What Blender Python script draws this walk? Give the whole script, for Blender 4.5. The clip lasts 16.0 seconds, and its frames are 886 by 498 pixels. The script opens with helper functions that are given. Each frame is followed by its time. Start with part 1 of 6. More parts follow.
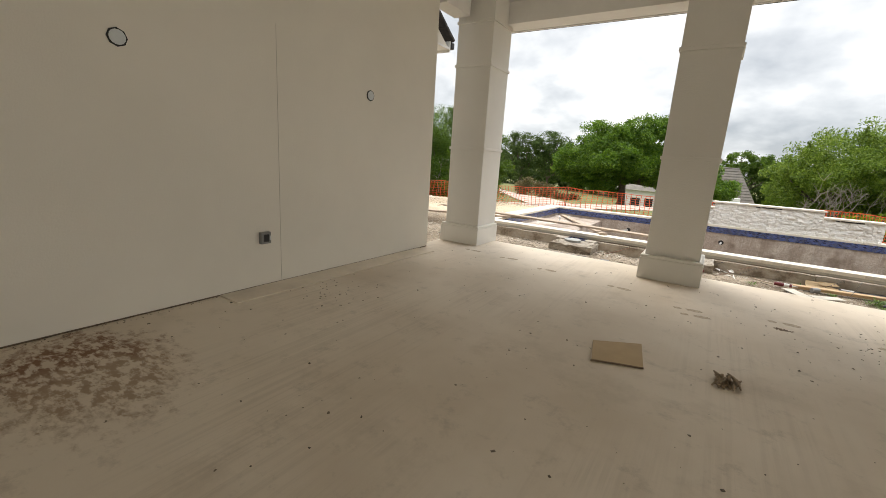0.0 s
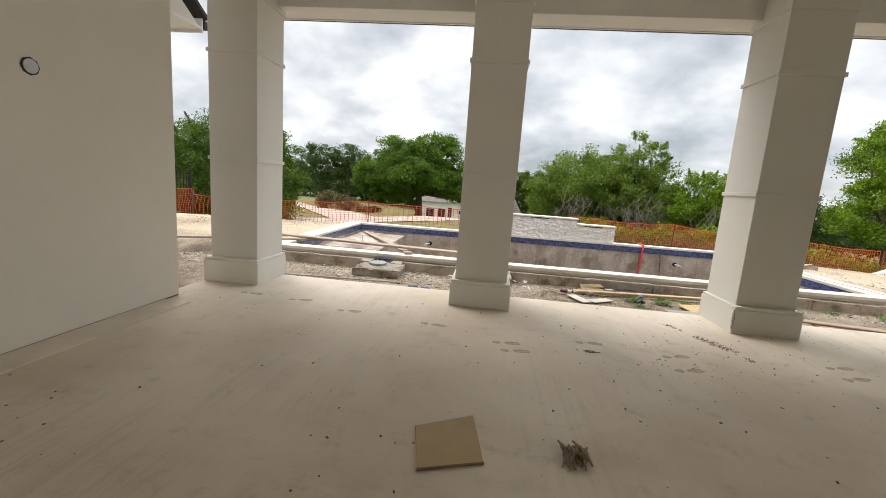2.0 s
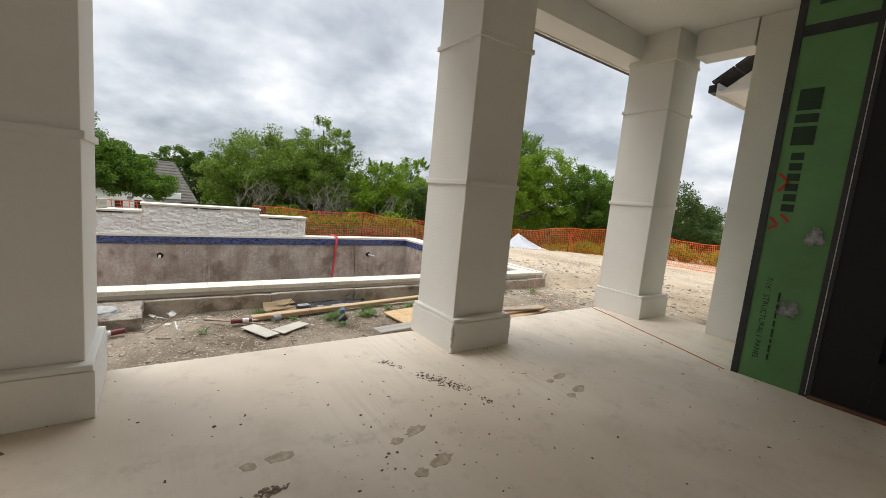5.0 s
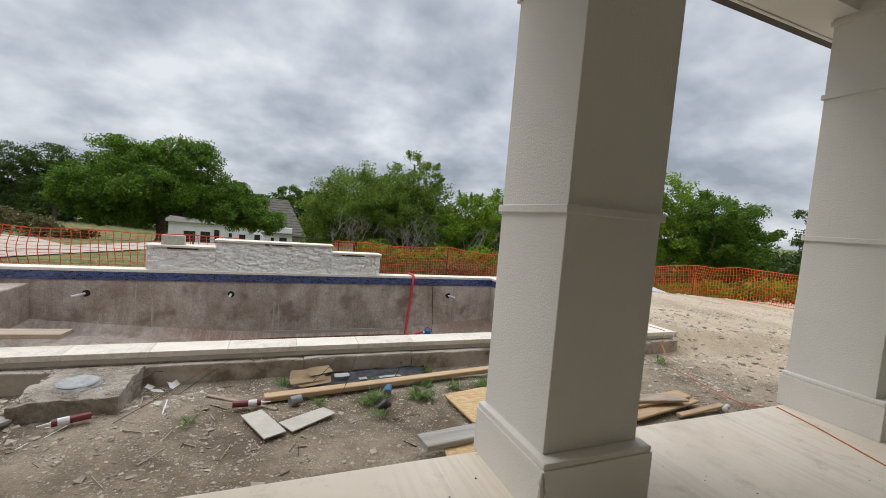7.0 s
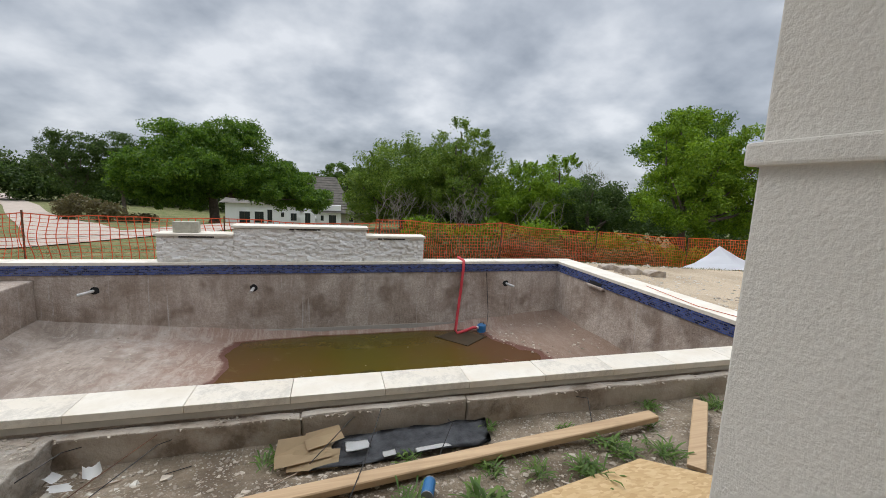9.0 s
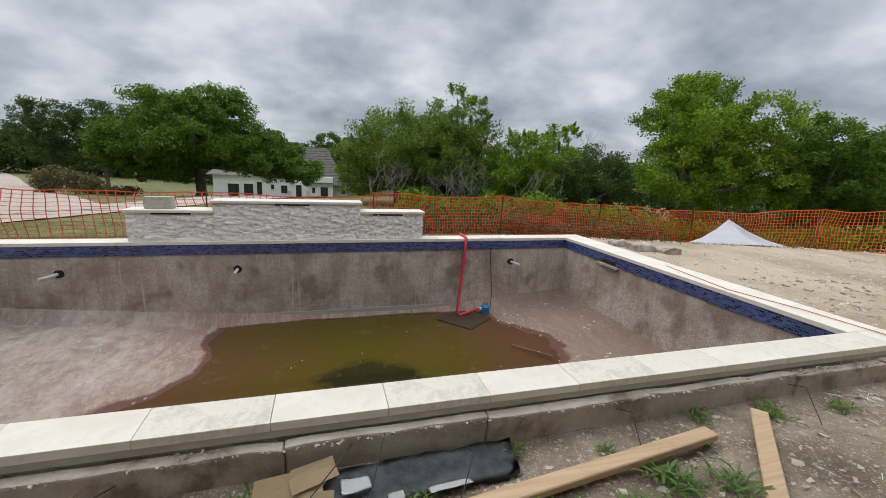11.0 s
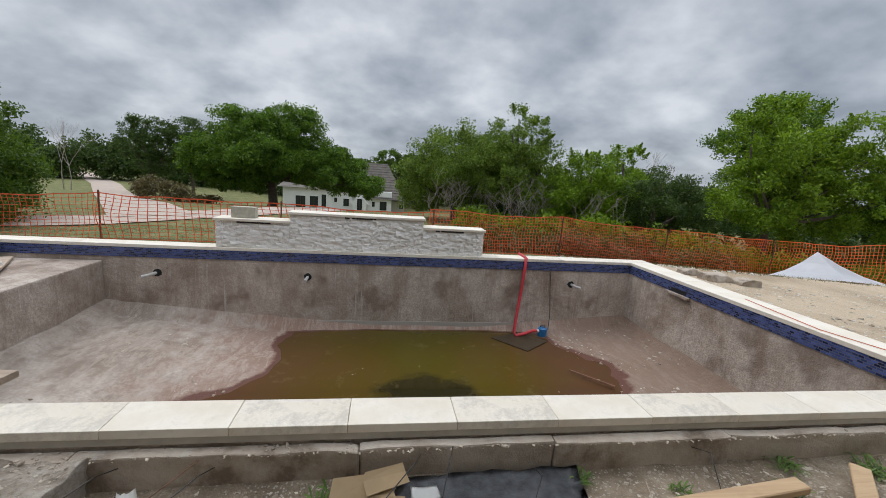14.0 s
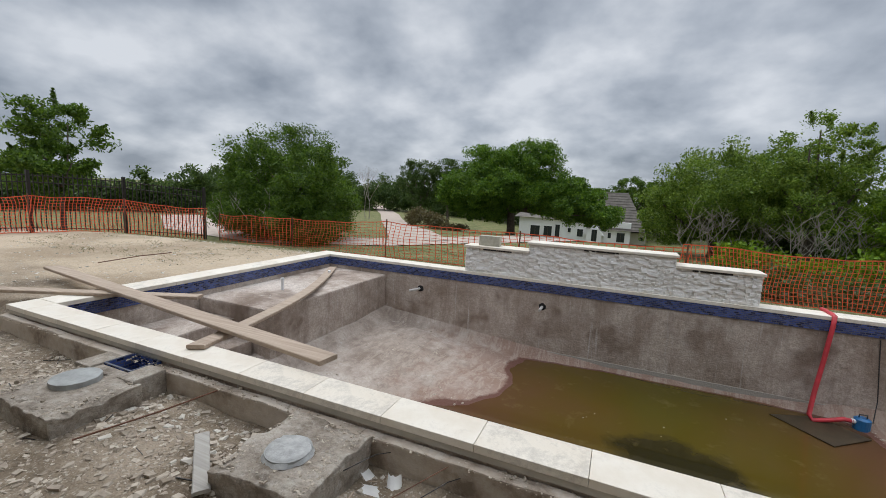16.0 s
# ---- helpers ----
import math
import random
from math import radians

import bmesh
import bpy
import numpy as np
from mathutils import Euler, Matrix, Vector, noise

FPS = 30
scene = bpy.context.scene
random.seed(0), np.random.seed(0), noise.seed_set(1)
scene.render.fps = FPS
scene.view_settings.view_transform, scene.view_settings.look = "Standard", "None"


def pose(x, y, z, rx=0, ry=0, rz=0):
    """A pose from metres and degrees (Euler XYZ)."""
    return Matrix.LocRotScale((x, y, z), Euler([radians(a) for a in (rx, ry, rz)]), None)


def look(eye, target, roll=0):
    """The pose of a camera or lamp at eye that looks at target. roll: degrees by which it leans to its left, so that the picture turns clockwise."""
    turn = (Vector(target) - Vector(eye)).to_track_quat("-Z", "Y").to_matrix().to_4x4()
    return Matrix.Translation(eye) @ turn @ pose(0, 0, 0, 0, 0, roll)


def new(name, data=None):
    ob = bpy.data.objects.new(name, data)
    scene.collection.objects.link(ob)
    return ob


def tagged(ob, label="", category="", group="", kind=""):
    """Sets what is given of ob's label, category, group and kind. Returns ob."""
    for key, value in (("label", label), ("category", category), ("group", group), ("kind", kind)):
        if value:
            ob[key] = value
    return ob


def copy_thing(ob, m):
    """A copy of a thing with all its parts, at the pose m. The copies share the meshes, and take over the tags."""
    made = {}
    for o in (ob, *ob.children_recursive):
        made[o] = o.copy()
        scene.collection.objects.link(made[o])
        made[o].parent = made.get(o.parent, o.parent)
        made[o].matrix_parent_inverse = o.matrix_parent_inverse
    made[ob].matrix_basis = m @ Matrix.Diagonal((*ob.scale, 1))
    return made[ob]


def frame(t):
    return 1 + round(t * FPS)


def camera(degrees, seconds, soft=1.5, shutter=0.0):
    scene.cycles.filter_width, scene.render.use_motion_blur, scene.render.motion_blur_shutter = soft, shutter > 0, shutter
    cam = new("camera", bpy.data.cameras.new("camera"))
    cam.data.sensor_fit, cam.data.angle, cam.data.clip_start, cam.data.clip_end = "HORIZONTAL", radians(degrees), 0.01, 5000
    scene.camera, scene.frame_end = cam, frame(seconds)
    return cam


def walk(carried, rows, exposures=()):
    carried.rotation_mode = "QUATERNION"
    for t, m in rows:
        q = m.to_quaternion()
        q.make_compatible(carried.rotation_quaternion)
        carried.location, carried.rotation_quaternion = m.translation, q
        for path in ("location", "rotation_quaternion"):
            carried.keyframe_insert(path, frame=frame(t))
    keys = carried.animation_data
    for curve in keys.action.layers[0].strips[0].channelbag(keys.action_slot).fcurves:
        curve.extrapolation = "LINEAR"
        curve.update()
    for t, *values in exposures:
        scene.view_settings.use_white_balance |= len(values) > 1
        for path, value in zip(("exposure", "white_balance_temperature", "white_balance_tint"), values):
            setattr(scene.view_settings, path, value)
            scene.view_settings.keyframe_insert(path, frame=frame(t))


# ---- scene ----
cam = camera(94.7, 16.0, 0.8)
PATH = [
    (0, (-2.398, -6.394, 1.297), (-3.453, -4.751, 0.864), 3.7),
    (0.5, (-2.441, -6.241, 1.298), (-3.562, -4.637, 0.887), 3.9),
    (1, (-2.579, -6.035, 1.321), (-3.561, -4.332, 0.95), 4.1),
    (1.5, (-2.66, -5.723, 1.333), (-3.312, -3.861, 1.0), 4.1),
    (2, (-2.675, -5.363, 1.349), (-2.876, -3.398, 1.036), 4.1),
    (2.5, (-2.707, -5.06, 1.368), (-2.436, -3.102, 1.059), 4.0),
    (3, (-2.672, -4.753, 1.347), (-1.996, -2.897, 1.035), 4.2),
    (3.5, (-2.582, -4.443, 1.349), (-1.622, -2.721, 1.007), 4.6),
    (6, (-1.644, -2.958, 1.324), (-0.478, -1.346, 1.119), 5.0),
    (6.5, (-1.401, -2.658, 1.362), (-0.423, -0.922, 1.19), 4.7),
    (7, (-1.175, -2.342, 1.369), (-0.426, -0.492, 1.231), 4.6),
    (7.5, (-1.055, -2.027, 1.358), (-0.532, -0.101, 1.219), 3.8),
    (8, (-0.875, -1.563, 1.387), (-0.455, 0.386, 1.22), 3.3),
    (8.5, (-0.735, -1.140, 1.385), (-0.241, 0.785, 1.161), 2.9),
    (11, (-0.67, -0.189, 1.367), (-0.115, 1.687, 0.948), 2.5),
    (11.5, (-0.77, -0.203, 1.377), (-0.422, 1.723, 0.964), 2.1),
    (12, (-0.86, -0.22, 1.386), (-0.72, 1.735, 0.988), 1.7),
    (12.5, (-0.917, -0.235, 1.383), (-0.912, 1.727, 1.0), 1.7),
    (13, (-0.922, -0.243, 1.389), (-0.919, 1.722, 1.014), 2.1),
    (13.5, (-0.876, -0.241, 1.38), (-0.748, 1.721, 1.016), 3.0),
    (14, (-0.821, -0.239, 1.389), (-0.516, 1.707, 1.037), 3.9),
    (14.5, (-0.776, -0.232, 1.386), (-0.288, 1.678, 1.049), 4.6),
    (15, (-0.828, -0.254, 1.397), (-0.401, 1.673, 1.072), 4.1),
    (15.5, (-0.921, -0.187, 1.383), (-0.955, 1.791, 1.091), 3.1),
    (16, (-0.941, -0.209, 1.406), (-1.72, 1.613, 1.133), 2.7),
]
walk(cam, [(t, look(e, g, r)) for t, e, g, r in PATH], [(0, 0.74, 7250, 10), (1.5, 0.68, 7150, 10), (2.5, 0.46, 7000, 10), (3.5, 0.42, 6900, 10), (6, 0.32, 6800, 10), (7, 0.0, 6620, 10), (8.5, 0.0, 6570, 10), (11, -0.12, 6570, 10), (16, -0.18, 6500, 10)])

# ---- world and sun ----
world = bpy.data.worlds.new("overcast_sky")
scene.world = world
world.use_nodes = True
wn, wl = world.node_tree.nodes, world.node_tree.links
wn.clear()


def wnode(kind, **kw):
    n = wn.new(kind)
    for k, v in kw.items():
        n.inputs[k].default_value = v
    return n


sky = wn.new("ShaderNodeTexSky")
sky.sky_type, sky.sun_disc = "NISHITA", False
sky.sun_elevation, sky.sun_rotation = radians(54), radians(48)
coord = wn.new("ShaderNodeTexCoord")
sep = wn.new("ShaderNodeSeparateXYZ")
wl.new(coord.outputs["Generated"], sep.inputs[0])
# a flat cloud deck, so that the clouds crowd together towards the horizon
lift = wn.new("ShaderNodeMath"); lift.operation = "MAXIMUM"; lift.inputs[1].default_value = 0.0
wl.new(sep.outputs[2], lift.inputs[0])
deck = wn.new("ShaderNodeMath"); deck.operation = "ADD"; deck.inputs[1].default_value = 0.42
wl.new(lift.outputs[0], deck.inputs[0])
flat = wn.new("ShaderNodeVectorMath"); flat.operation = "DIVIDE"
wl.new(coord.outputs["Generated"], flat.inputs[0]); wl.new(deck.outputs[0], flat.inputs[1])
plane = wn.new("ShaderNodeMapping")
plane.inputs["Scale"].default_value = (1.0, 1.0, 0.0)
plane.inputs["Location"].default_value = (3.1, 1.7, 0.4)
wl.new(flat.outputs[0], plane.inputs[0])
cloud = wnode("ShaderNodeTexNoise", Scale=3.1, Detail=6.0, Roughness=0.48, Distortion=0.0)
wl.new(plane.outputs[0], cloud.inputs["Vector"])
ramp = wn.new("ShaderNodeValToRGB")
ramp.color_ramp.elements[0].position, ramp.color_ramp.elements[0].color = 0.34, (0.30, 0.345, 0.415, 1)
ramp.color_ramp.elements[1].position, ramp.color_ramp.elements[1].color = 0.68, (0.79, 0.83, 0.89, 1)
mid = ramp.color_ramp.elements.new(0.5); mid.color = (0.50, 0.55, 0.625, 1)
wl.new(cloud.outputs[0], ramp.inputs[0])
mixsky = wn.new("ShaderNodeMix"); mixsky.data_type = "RGBA"; mixsky.inputs[0].default_value = 0.93
scalesky = wn.new("ShaderNodeVectorMath"); scalesky.operation = "SCALE"; scalesky.inputs[3].default_value = 0.1
wl.new(sky.outputs[0], scalesky.inputs[0])
wl.new(scalesky.outputs[0], mixsky.inputs[6]); wl.new(ramp.outputs[0], mixsky.inputs[7])
bg = wn.new("ShaderNodeBackground")
# an overcast sky grows brighter towards the zenith
zen = wn.new("ShaderNodeMapRange"); zen.interpolation_type = "SMOOTHSTEP"
zen.inputs[1].default_value, zen.inputs[2].default_value, zen.inputs[3].default_value, zen.inputs[4].default_value = 0.45, 0.95, 1.0, 4.1
wl.new(sep.outputs[2], zen.inputs[0]); wl.new(zen.outputs[0], bg.inputs[1])
wout = wn.new("ShaderNodeOutputWorld")
wl.new(mixsky.outputs[2], bg.inputs[0]); wl.new(bg.outputs[0], wout.inputs[0])

sun = new("sun", bpy.data.lights.new("sun", "SUN"))
sun.data.energy, sun.data.angle, sun.data.color = 0.95, radians(30), (1.0, 0.96, 0.9)
sun.matrix_world = look((-9, 9, 16), (0, 1, 0))
# fill lamp added in the unseen side opening past the fireplace, to brighten the patio
side = new("side_fill_lamp", bpy.data.lights.new("side_fill_lamp", "AREA"))
side.data.shape, side.data.size, side.data.size_y = "RECTANGLE", 1.9, 1.8
side.data.energy, side.data.color = 50, (0.95, 0.98, 1.0)
side.matrix_world = look((3.46, -6.4, 1.15), (0.6, -6.1, 0.0))


# ---- materials ----
class Mat:
    """A small node builder round one Principled shader."""

    def __init__(self, name, rough=0.8, metal=0.0, coords="Object"):
        self.m = bpy.data.materials.new(name)
        self.m.use_nodes = True
        self.n, self.l = self.m.node_tree.nodes, self.m.node_tree.links
        self.b = self.n["Principled BSDF"]
        self.b.inputs["Roughness"].default_value = rough
        self.b.inputs["Metallic"].default_value = metal
        self.tc = self.n.new("ShaderNodeTexCoord").outputs[coords]

    def noise(self, scale, detail=5, rough=0.6, stretch=None, distort=0.0, src=None):
        n = self.n.new("ShaderNodeTexNoise")
        n.inputs["Scale"].default_value, n.inputs["Detail"].default_value = scale, detail
        n.inputs["Roughness"].default_value, n.inputs["Distortion"].default_value = rough, distort
        v = src or self.tc
        if stretch:
            mp = self.n.new("ShaderNodeMapping"); mp.inputs["Scale"].default_value = stretch
            self.l.new(v, mp.inputs[0]); v = mp.outputs[0]
        self.l.new(v, n.inputs["Vector"])
        return n.outputs[0]

    def voronoi(self, scale, out=0, feature="F1"):
        n = self.n.new("ShaderNodeTexVoronoi"); n.feature = feature
        n.inputs["Scale"].default_value = scale
        self.l.new(self.tc, n.inputs["Vector"])
        return n.outputs[out]

    def ramp(self, fac, *stops):
        r = self.n.new("ShaderNodeValToRGB")
        e = r.color_ramp.elements
        while len(e) < len(stops):
            e.new(0.5)
        for i, (p, c) in enumerate(stops):
            e[i].position = p
            e[i].color = (c, c, c, 1) if isinstance(c, (int, float)) else (*c, 1)
        self.l.new(fac, r.inputs[0])
        return r.outputs[0]

    def mix(self, fac, a, b, mode="MIX"):
        m = self.n.new("ShaderNodeMix"); m.data_type = "RGBA"; m.blend_type = mode
        for i, v in ((0, fac), (6, a), (7, b)):
            if isinstance(v, (int, float)):
                m.inputs[i].default_value = v
            elif isinstance(v, tuple):
                m.inputs[i].default_value = (*v, 1)
            else:
                self.l.new(v, m.inputs[i])
        return m.outputs[2]

    def math(self, op, a, b=0.0):
        m = self.n.new("ShaderNodeMath"); m.operation = op
        for i, v in ((0, a), (1, b)):
            if isinstance(v, (int, float)):
                m.inputs[i].default_value = v
            else:
                self.l.new(v, m.inputs[i])
        return m.outputs[0]

    def axis(self, i, src=None):
        s = self.n.new("ShaderNodeSeparateXYZ"); self.l.new(src or self.tc, s.inputs[0])
        return s.outputs[i]

    def random(self):
        return self.n.new("ShaderNodeObjectInfo").outputs["Random"]

    def island(self):
        return self.n.new("ShaderNodeNewGeometry").outputs["Random Per Island"]

    def color(self, c):
        if isinstance(c, tuple):
            self.b.inputs["Base Color"].default_value = (*c, 1)
        else:
            self.l.new(c, self.b.inputs["Base Color"])
        return self

    def rough(self, f):
        self.l.new(f, self.b.inputs["Roughness"]); return self

    def bump(self, h, strength=0.4, dist=0.01):
        n = self.n.new("ShaderNodeBump")
        n.inputs["Strength"].default_value, n.inputs["Distance"].default_value = strength, dist
        self.l.new(h, n.inputs["Height"])
        prev = self.b.inputs["Normal"]
        if prev.is_linked:
            self.l.new(prev.links[0].from_socket, n.inputs["Normal"])
        self.l.new(n.outputs[0], prev)
        return self


def plain(name, c, rough=0.7, metal=0.0, vary=0.12, scale=9.0, bump=0.15, dist=0.004):
    m = Mat(name, rough, metal)
    f = m.noise(scale, 6)
    lo, hi = tuple(v * (1 - vary) for v in c), tuple(min(1, v * (1 + vary)) for v in c)
    m.color(m.ramp(f, (0.3, lo), (0.7, hi)))
    m.bump(m.noise(scale * 9, 4), bump, dist)
    return m.m


def make_stucco(name, c, fine=140.0, amount=0.5):
    m = Mat(name, 0.9)
    big = m.noise(0.9, 4)
    col = m.ramp(big, (0.3, tuple(v * 0.93 for v in c)), (0.7, c))
    scuff = m.ramp(m.noise(3.1, 8, 0.7), (0.66, 0.0), (0.8, 1.0))
    col = m.mix(m.math("MULTIPLY", scuff, 0.12), col, (0.42, 0.38, 0.31))
    m.color(col)
    m.bump(m.noise(fine, 5, 0.65), amount, 0.004)
    m.bump(m.noise(72, 4, 0.6), amount * 1.1, 0.006)
    return m.m


STUCCO = make_stucco("stucco_white", (0.78, 0.755, 0.70))
STUCCO_FINE = make_stucco("stucco_smooth", (0.78, 0.74, 0.66), 220.0, 0.18)
CEILING = plain("painted_soffit", (0.80, 0.785, 0.75), 0.75, vary=0.03, scale=3, bump=0.05)


def make_patio():
    m = Mat("broomed_concrete", 0.85)
    base = m.ramp(m.noise(0.55, 5, 0.55), (0.38, (0.62, 0.53, 0.42)), (0.6, (0.74, 0.655, 0.545)))
    streak = m.ramp(m.noise(1.0, 6, 0.65, (26, 0.55, 1), 0.15), (0.40, 0.0), (0.52, 1.0))
    patch = m.ramp(m.noise(0.6, 6), (0.47, 0.0), (0.60, 1.0))
    col = m.mix(m.math("MULTIPLY", m.math("SUBTRACT", 1.0, streak), m.math("MULTIPLY", patch, 0.15)), base, (0.29, 0.23, 0.17))
    stain = m.ramp(m.noise(1.7, 8, 0.72), (0.54, 0.0), (0.66, 1.0))
    col = m.mix(m.math("MULTIPLY", stain, 0.22), col, (0.36, 0.29, 0.21))
    spots = m.ramp(m.noise(4, 9, 0.78), (0.55, 0.0), (0.68, 1.0))
    col = m.mix(m.math("MULTIPLY", spots, 0.35), col, (0.28, 0.24, 0.19))
    # oily brown spill near the long wall
    x = m.math("SUBTRACT", m.axis(0), -5.15)
    y = m.math("SUBTRACT", m.axis(1), -5.72)
    d = m.math("SQRT", m.math("ADD", m.math("MULTIPLY", x, x), m.math("MULTIPLY", m.math("MULTIPLY", y, y), 2.2)))
    d = m.math("ADD", d, m.math("MULTIPLY", m.math("SUBTRACT", m.noise(9, 6, 0.75), 0.5), 1.3))
    spill = m.math("MULTIPLY", m.ramp(d, (0.42, 1.0), (0.74, 0.0)), m.ramp(m.noise(11, 5, 0.65, (1, 1.9, 1)), (0.44, 0.12), (0.55, 1.0)))
    col = m.mix(m.math("MULTIPLY", spill, 0.68), col, (0.23, 0.12, 0.04))
    rust = m.ramp(m.math("ADD", m.math("SUBTRACT", -4.95, m.axis(0)), m.math("MULTIPLY", m.math("SUBTRACT", m.noise(6, 5), 0.5), 1.2)), (0.1, 0.0), (0.5, 1.0))
    col = m.mix(m.math("MULTIPLY", m.math("MULTIPLY", rust, spill), 0.7), col, (0.15, 0.045, 0.012))
    m.color(col)
    m.bump(m.noise(1.0, 5, 0.6, (60, 1.2, 1)), 0.16, 0.004)
    m.bump(m.noise(60, 4), 0.2, 0.003)
    return m.m


PATIO = make_patio()


STRIP = plain("smooth_strip_concrete", (0.70, 0.615, 0.505), 0.8, vary=0.1, scale=3)


def make_gunite(name, red=0.0):
    m = Mat(name, 0.9)
    col = m.ramp(m.noise(0.7, 8, 0.7, None, 0.5), (0.36, (0.30, 0.232, 0.182)), (0.46, (0.435, 0.355, 0.292)), (0.55, (0.555, 0.473, 0.402)), (0.64, (0.635, 0.558, 0.485)))
    blot = m.ramp(m.noise(1.5, 7, 0.66), (0.52, 0.0), (0.62, 1.0))
    col = m.mix(m.math("MULTIPLY", blot, 0.62), col, (0.125, 0.078, 0.05))
    drip = m.ramp(m.noise(1.0, 8, 0.72, (4.0, 4.0, 0.45)), (0.50, 0.0), (0.62, 1.0))
    col = m.mix(m.math("MULTIPLY", drip, 0.38), col, (0.18, 0.12, 0.083))
    lime = m.ramp(m.noise(1.0, 7, 0.7, (11, 11, 0.4)), (0.61, 0.0), (0.68, 1.0))
    col = m.mix(m.math("MULTIPLY", lime, 0.6), col, (0.60, 0.575, 0.53))
    grit = m.ramp(m.noise(24, 8, 0.75), (0.42, 0.0), (0.58, 1.0))
    col = m.mix(m.math("MULTIPLY", m.math("SUBTRACT", 1.0, grit), 0.34), col, (0.15, 0.11, 0.083))
    chip = m.ramp(m.noise(5.5, 9, 0.82), (0.585, 0.0), (0.625, 1.0))
    col = m.mix(m.math("MULTIPLY", chip, 0.28), col, (0.085, 0.06, 0.042))
    fleck = m.ramp(m.noise(9.0, 9, 0.8, (1, 1, 0.6)), (0.60, 0.0), (0.64, 1.0))
    col = m.mix(m.math("MULTIPLY", fleck, 0.3), col, (0.55, 0.515, 0.46))
    if red:
        x = m.axis(0)
        col = m.mix(0.30, col, (0.27, 0.225, 0.185))
        band = m.ramp(m.math("ADD", m.math("MULTIPLY", m.math("SUBTRACT", x, -4.4), 0.45), m.math("MULTIPLY", m.math("SUBTRACT", m.noise(1.3, 8, 0.72), 0.5), 2.4)), (0.25, 0.0), (0.75, 1.0))
        col = m.mix(m.math("MULTIPLY", band, 0.66), col, (0.235, 0.13, 0.088))
        scrape = m.ramp(m.noise(1.0, 9, 0.8, (9.0, 3.0, 1), 0.4), (0.49, 0.0), (0.57, 1.0))
        col = m.mix(m.math("MULTIPLY", scrape, 0.42), col, (0.46, 0.385, 0.315))
        silt = m.ramp(m.math("ADD", m.math("MULTIPLY", m.math("SUBTRACT", x, 1.9), 0.8), m.math("MULTIPLY", m.math("SUBTRACT", m.noise(2.2, 8, 0.72), 0.5), 2.2)), (0.1, 0.0), (0.7, 1.0))
        col = m.mix(m.math("MULTIPLY", silt, 0.6), col, (0.19, 0.128, 0.088))
        wet = m.ramp(m.math("ADD", m.math("MULTIPLY", m.math("SUBTRACT", m.axis(2), -1.335), 15.0), m.math("MULTIPLY", m.math("SUBTRACT", m.noise(4, 6, 0.7), 0.5), 0.35)), (0.14, 1.0), (0.24, 0.0))
        col = m.mix(m.math("MULTIPLY", wet, 0.9), col, (0.095, 0.03, 0.017))
    m.color(col)
    m.bump(m.noise(6, 8, 0.7), 0.8, 0.03)
    m.bump(m.noise(40, 6), 0.7, 0.012)
    return m.m


GUNITE = make_gunite("pool_gunite")
GUNITE_FLOOR = make_gunite("pool_floor_gunite", 1.0)


def make_footing():
    m = Mat("rough_footing_concrete", 0.92)
    col = m.ramp(m.noise(2.2, 7, 0.65), (0.36, (0.19, 0.145, 0.105)), (0.45, (0.36, 0.295, 0.23)), (0.60, (0.47, 0.405, 0.33)))
    m.color(m.mix(m.math("MULTIPLY", m.ramp(m.noise(9, 8, 0.75), (0.50, 0.0), (0.64, 1.0)), 0.4), col, (0.50, 0.46, 0.40)))
    m.bump(m.noise(16, 8, 0.7), 0.4, 0.02)
    m.bump(m.noise(75, 5), 0.4, 0.006)
    return m.m


FOOTING = make_footing()


def make_block():
    m = Mat("dirty_block_concrete", 0.95)
    col = m.ramp(m.noise(3.0, 8, 0.7), (0.36, (0.15, 0.118, 0.088)), (0.47, (0.28, 0.235, 0.185)), (0.62, (0.42, 0.37, 0.305)))
    col = m.mix(m.math("MULTIPLY", m.ramp(m.noise(17, 8, 0.8), (0.50, 0.0), (0.62, 1.0)), 0.5), col, (0.46, 0.425, 0.37))
    m.color(m.mix(m.math("MULTIPLY", m.ramp(m.noise(30, 8, 0.8), (0.38, 1.0), (0.5, 0.0)), 0.5), col, (0.12, 0.095, 0.07)))
    m.bump(m.noise(14, 8, 0.75), 0.7, 0.025)
    m.bump(m.noise(60, 6), 0.6, 0.008)
    return m.m


BLOCK_ROUGH = make_block()


def make_coping():
    m = Mat("cream_limestone", 0.7, coords="Object")
    r = m.random()
    a = m.ramp(m.noise(2.3, 6, 0.65), (0.38, (0.65, 0.575, 0.465)), (0.6, (0.735, 0.675, 0.575)))
    col = m.mix(m.math("MULTIPLY", r, 0.2), a, (0.70, 0.64, 0.54))
    dirt = m.ramp(m.noise(3.5, 9, 0.8), (0.54, 0.0), (0.66, 1.0))
    col = m.mix(m.math("MULTIPLY", dirt, 0.32), col, (0.42, 0.38, 0.32))
    smudge = m.math("MULTIPLY", m.ramp(m.noise(5.0, 9, 0.82), (0.47, 0.0), (0.60, 1.0)), m.ramp(r, (0.55, 0.0), (0.85, 0.38)))
    m.color(m.mix(smudge, col, (0.24, 0.20, 0.16)))
    m.bump(m.noise(50, 5), 0.15, 0.003)
    return m.m


COPING = make_coping()


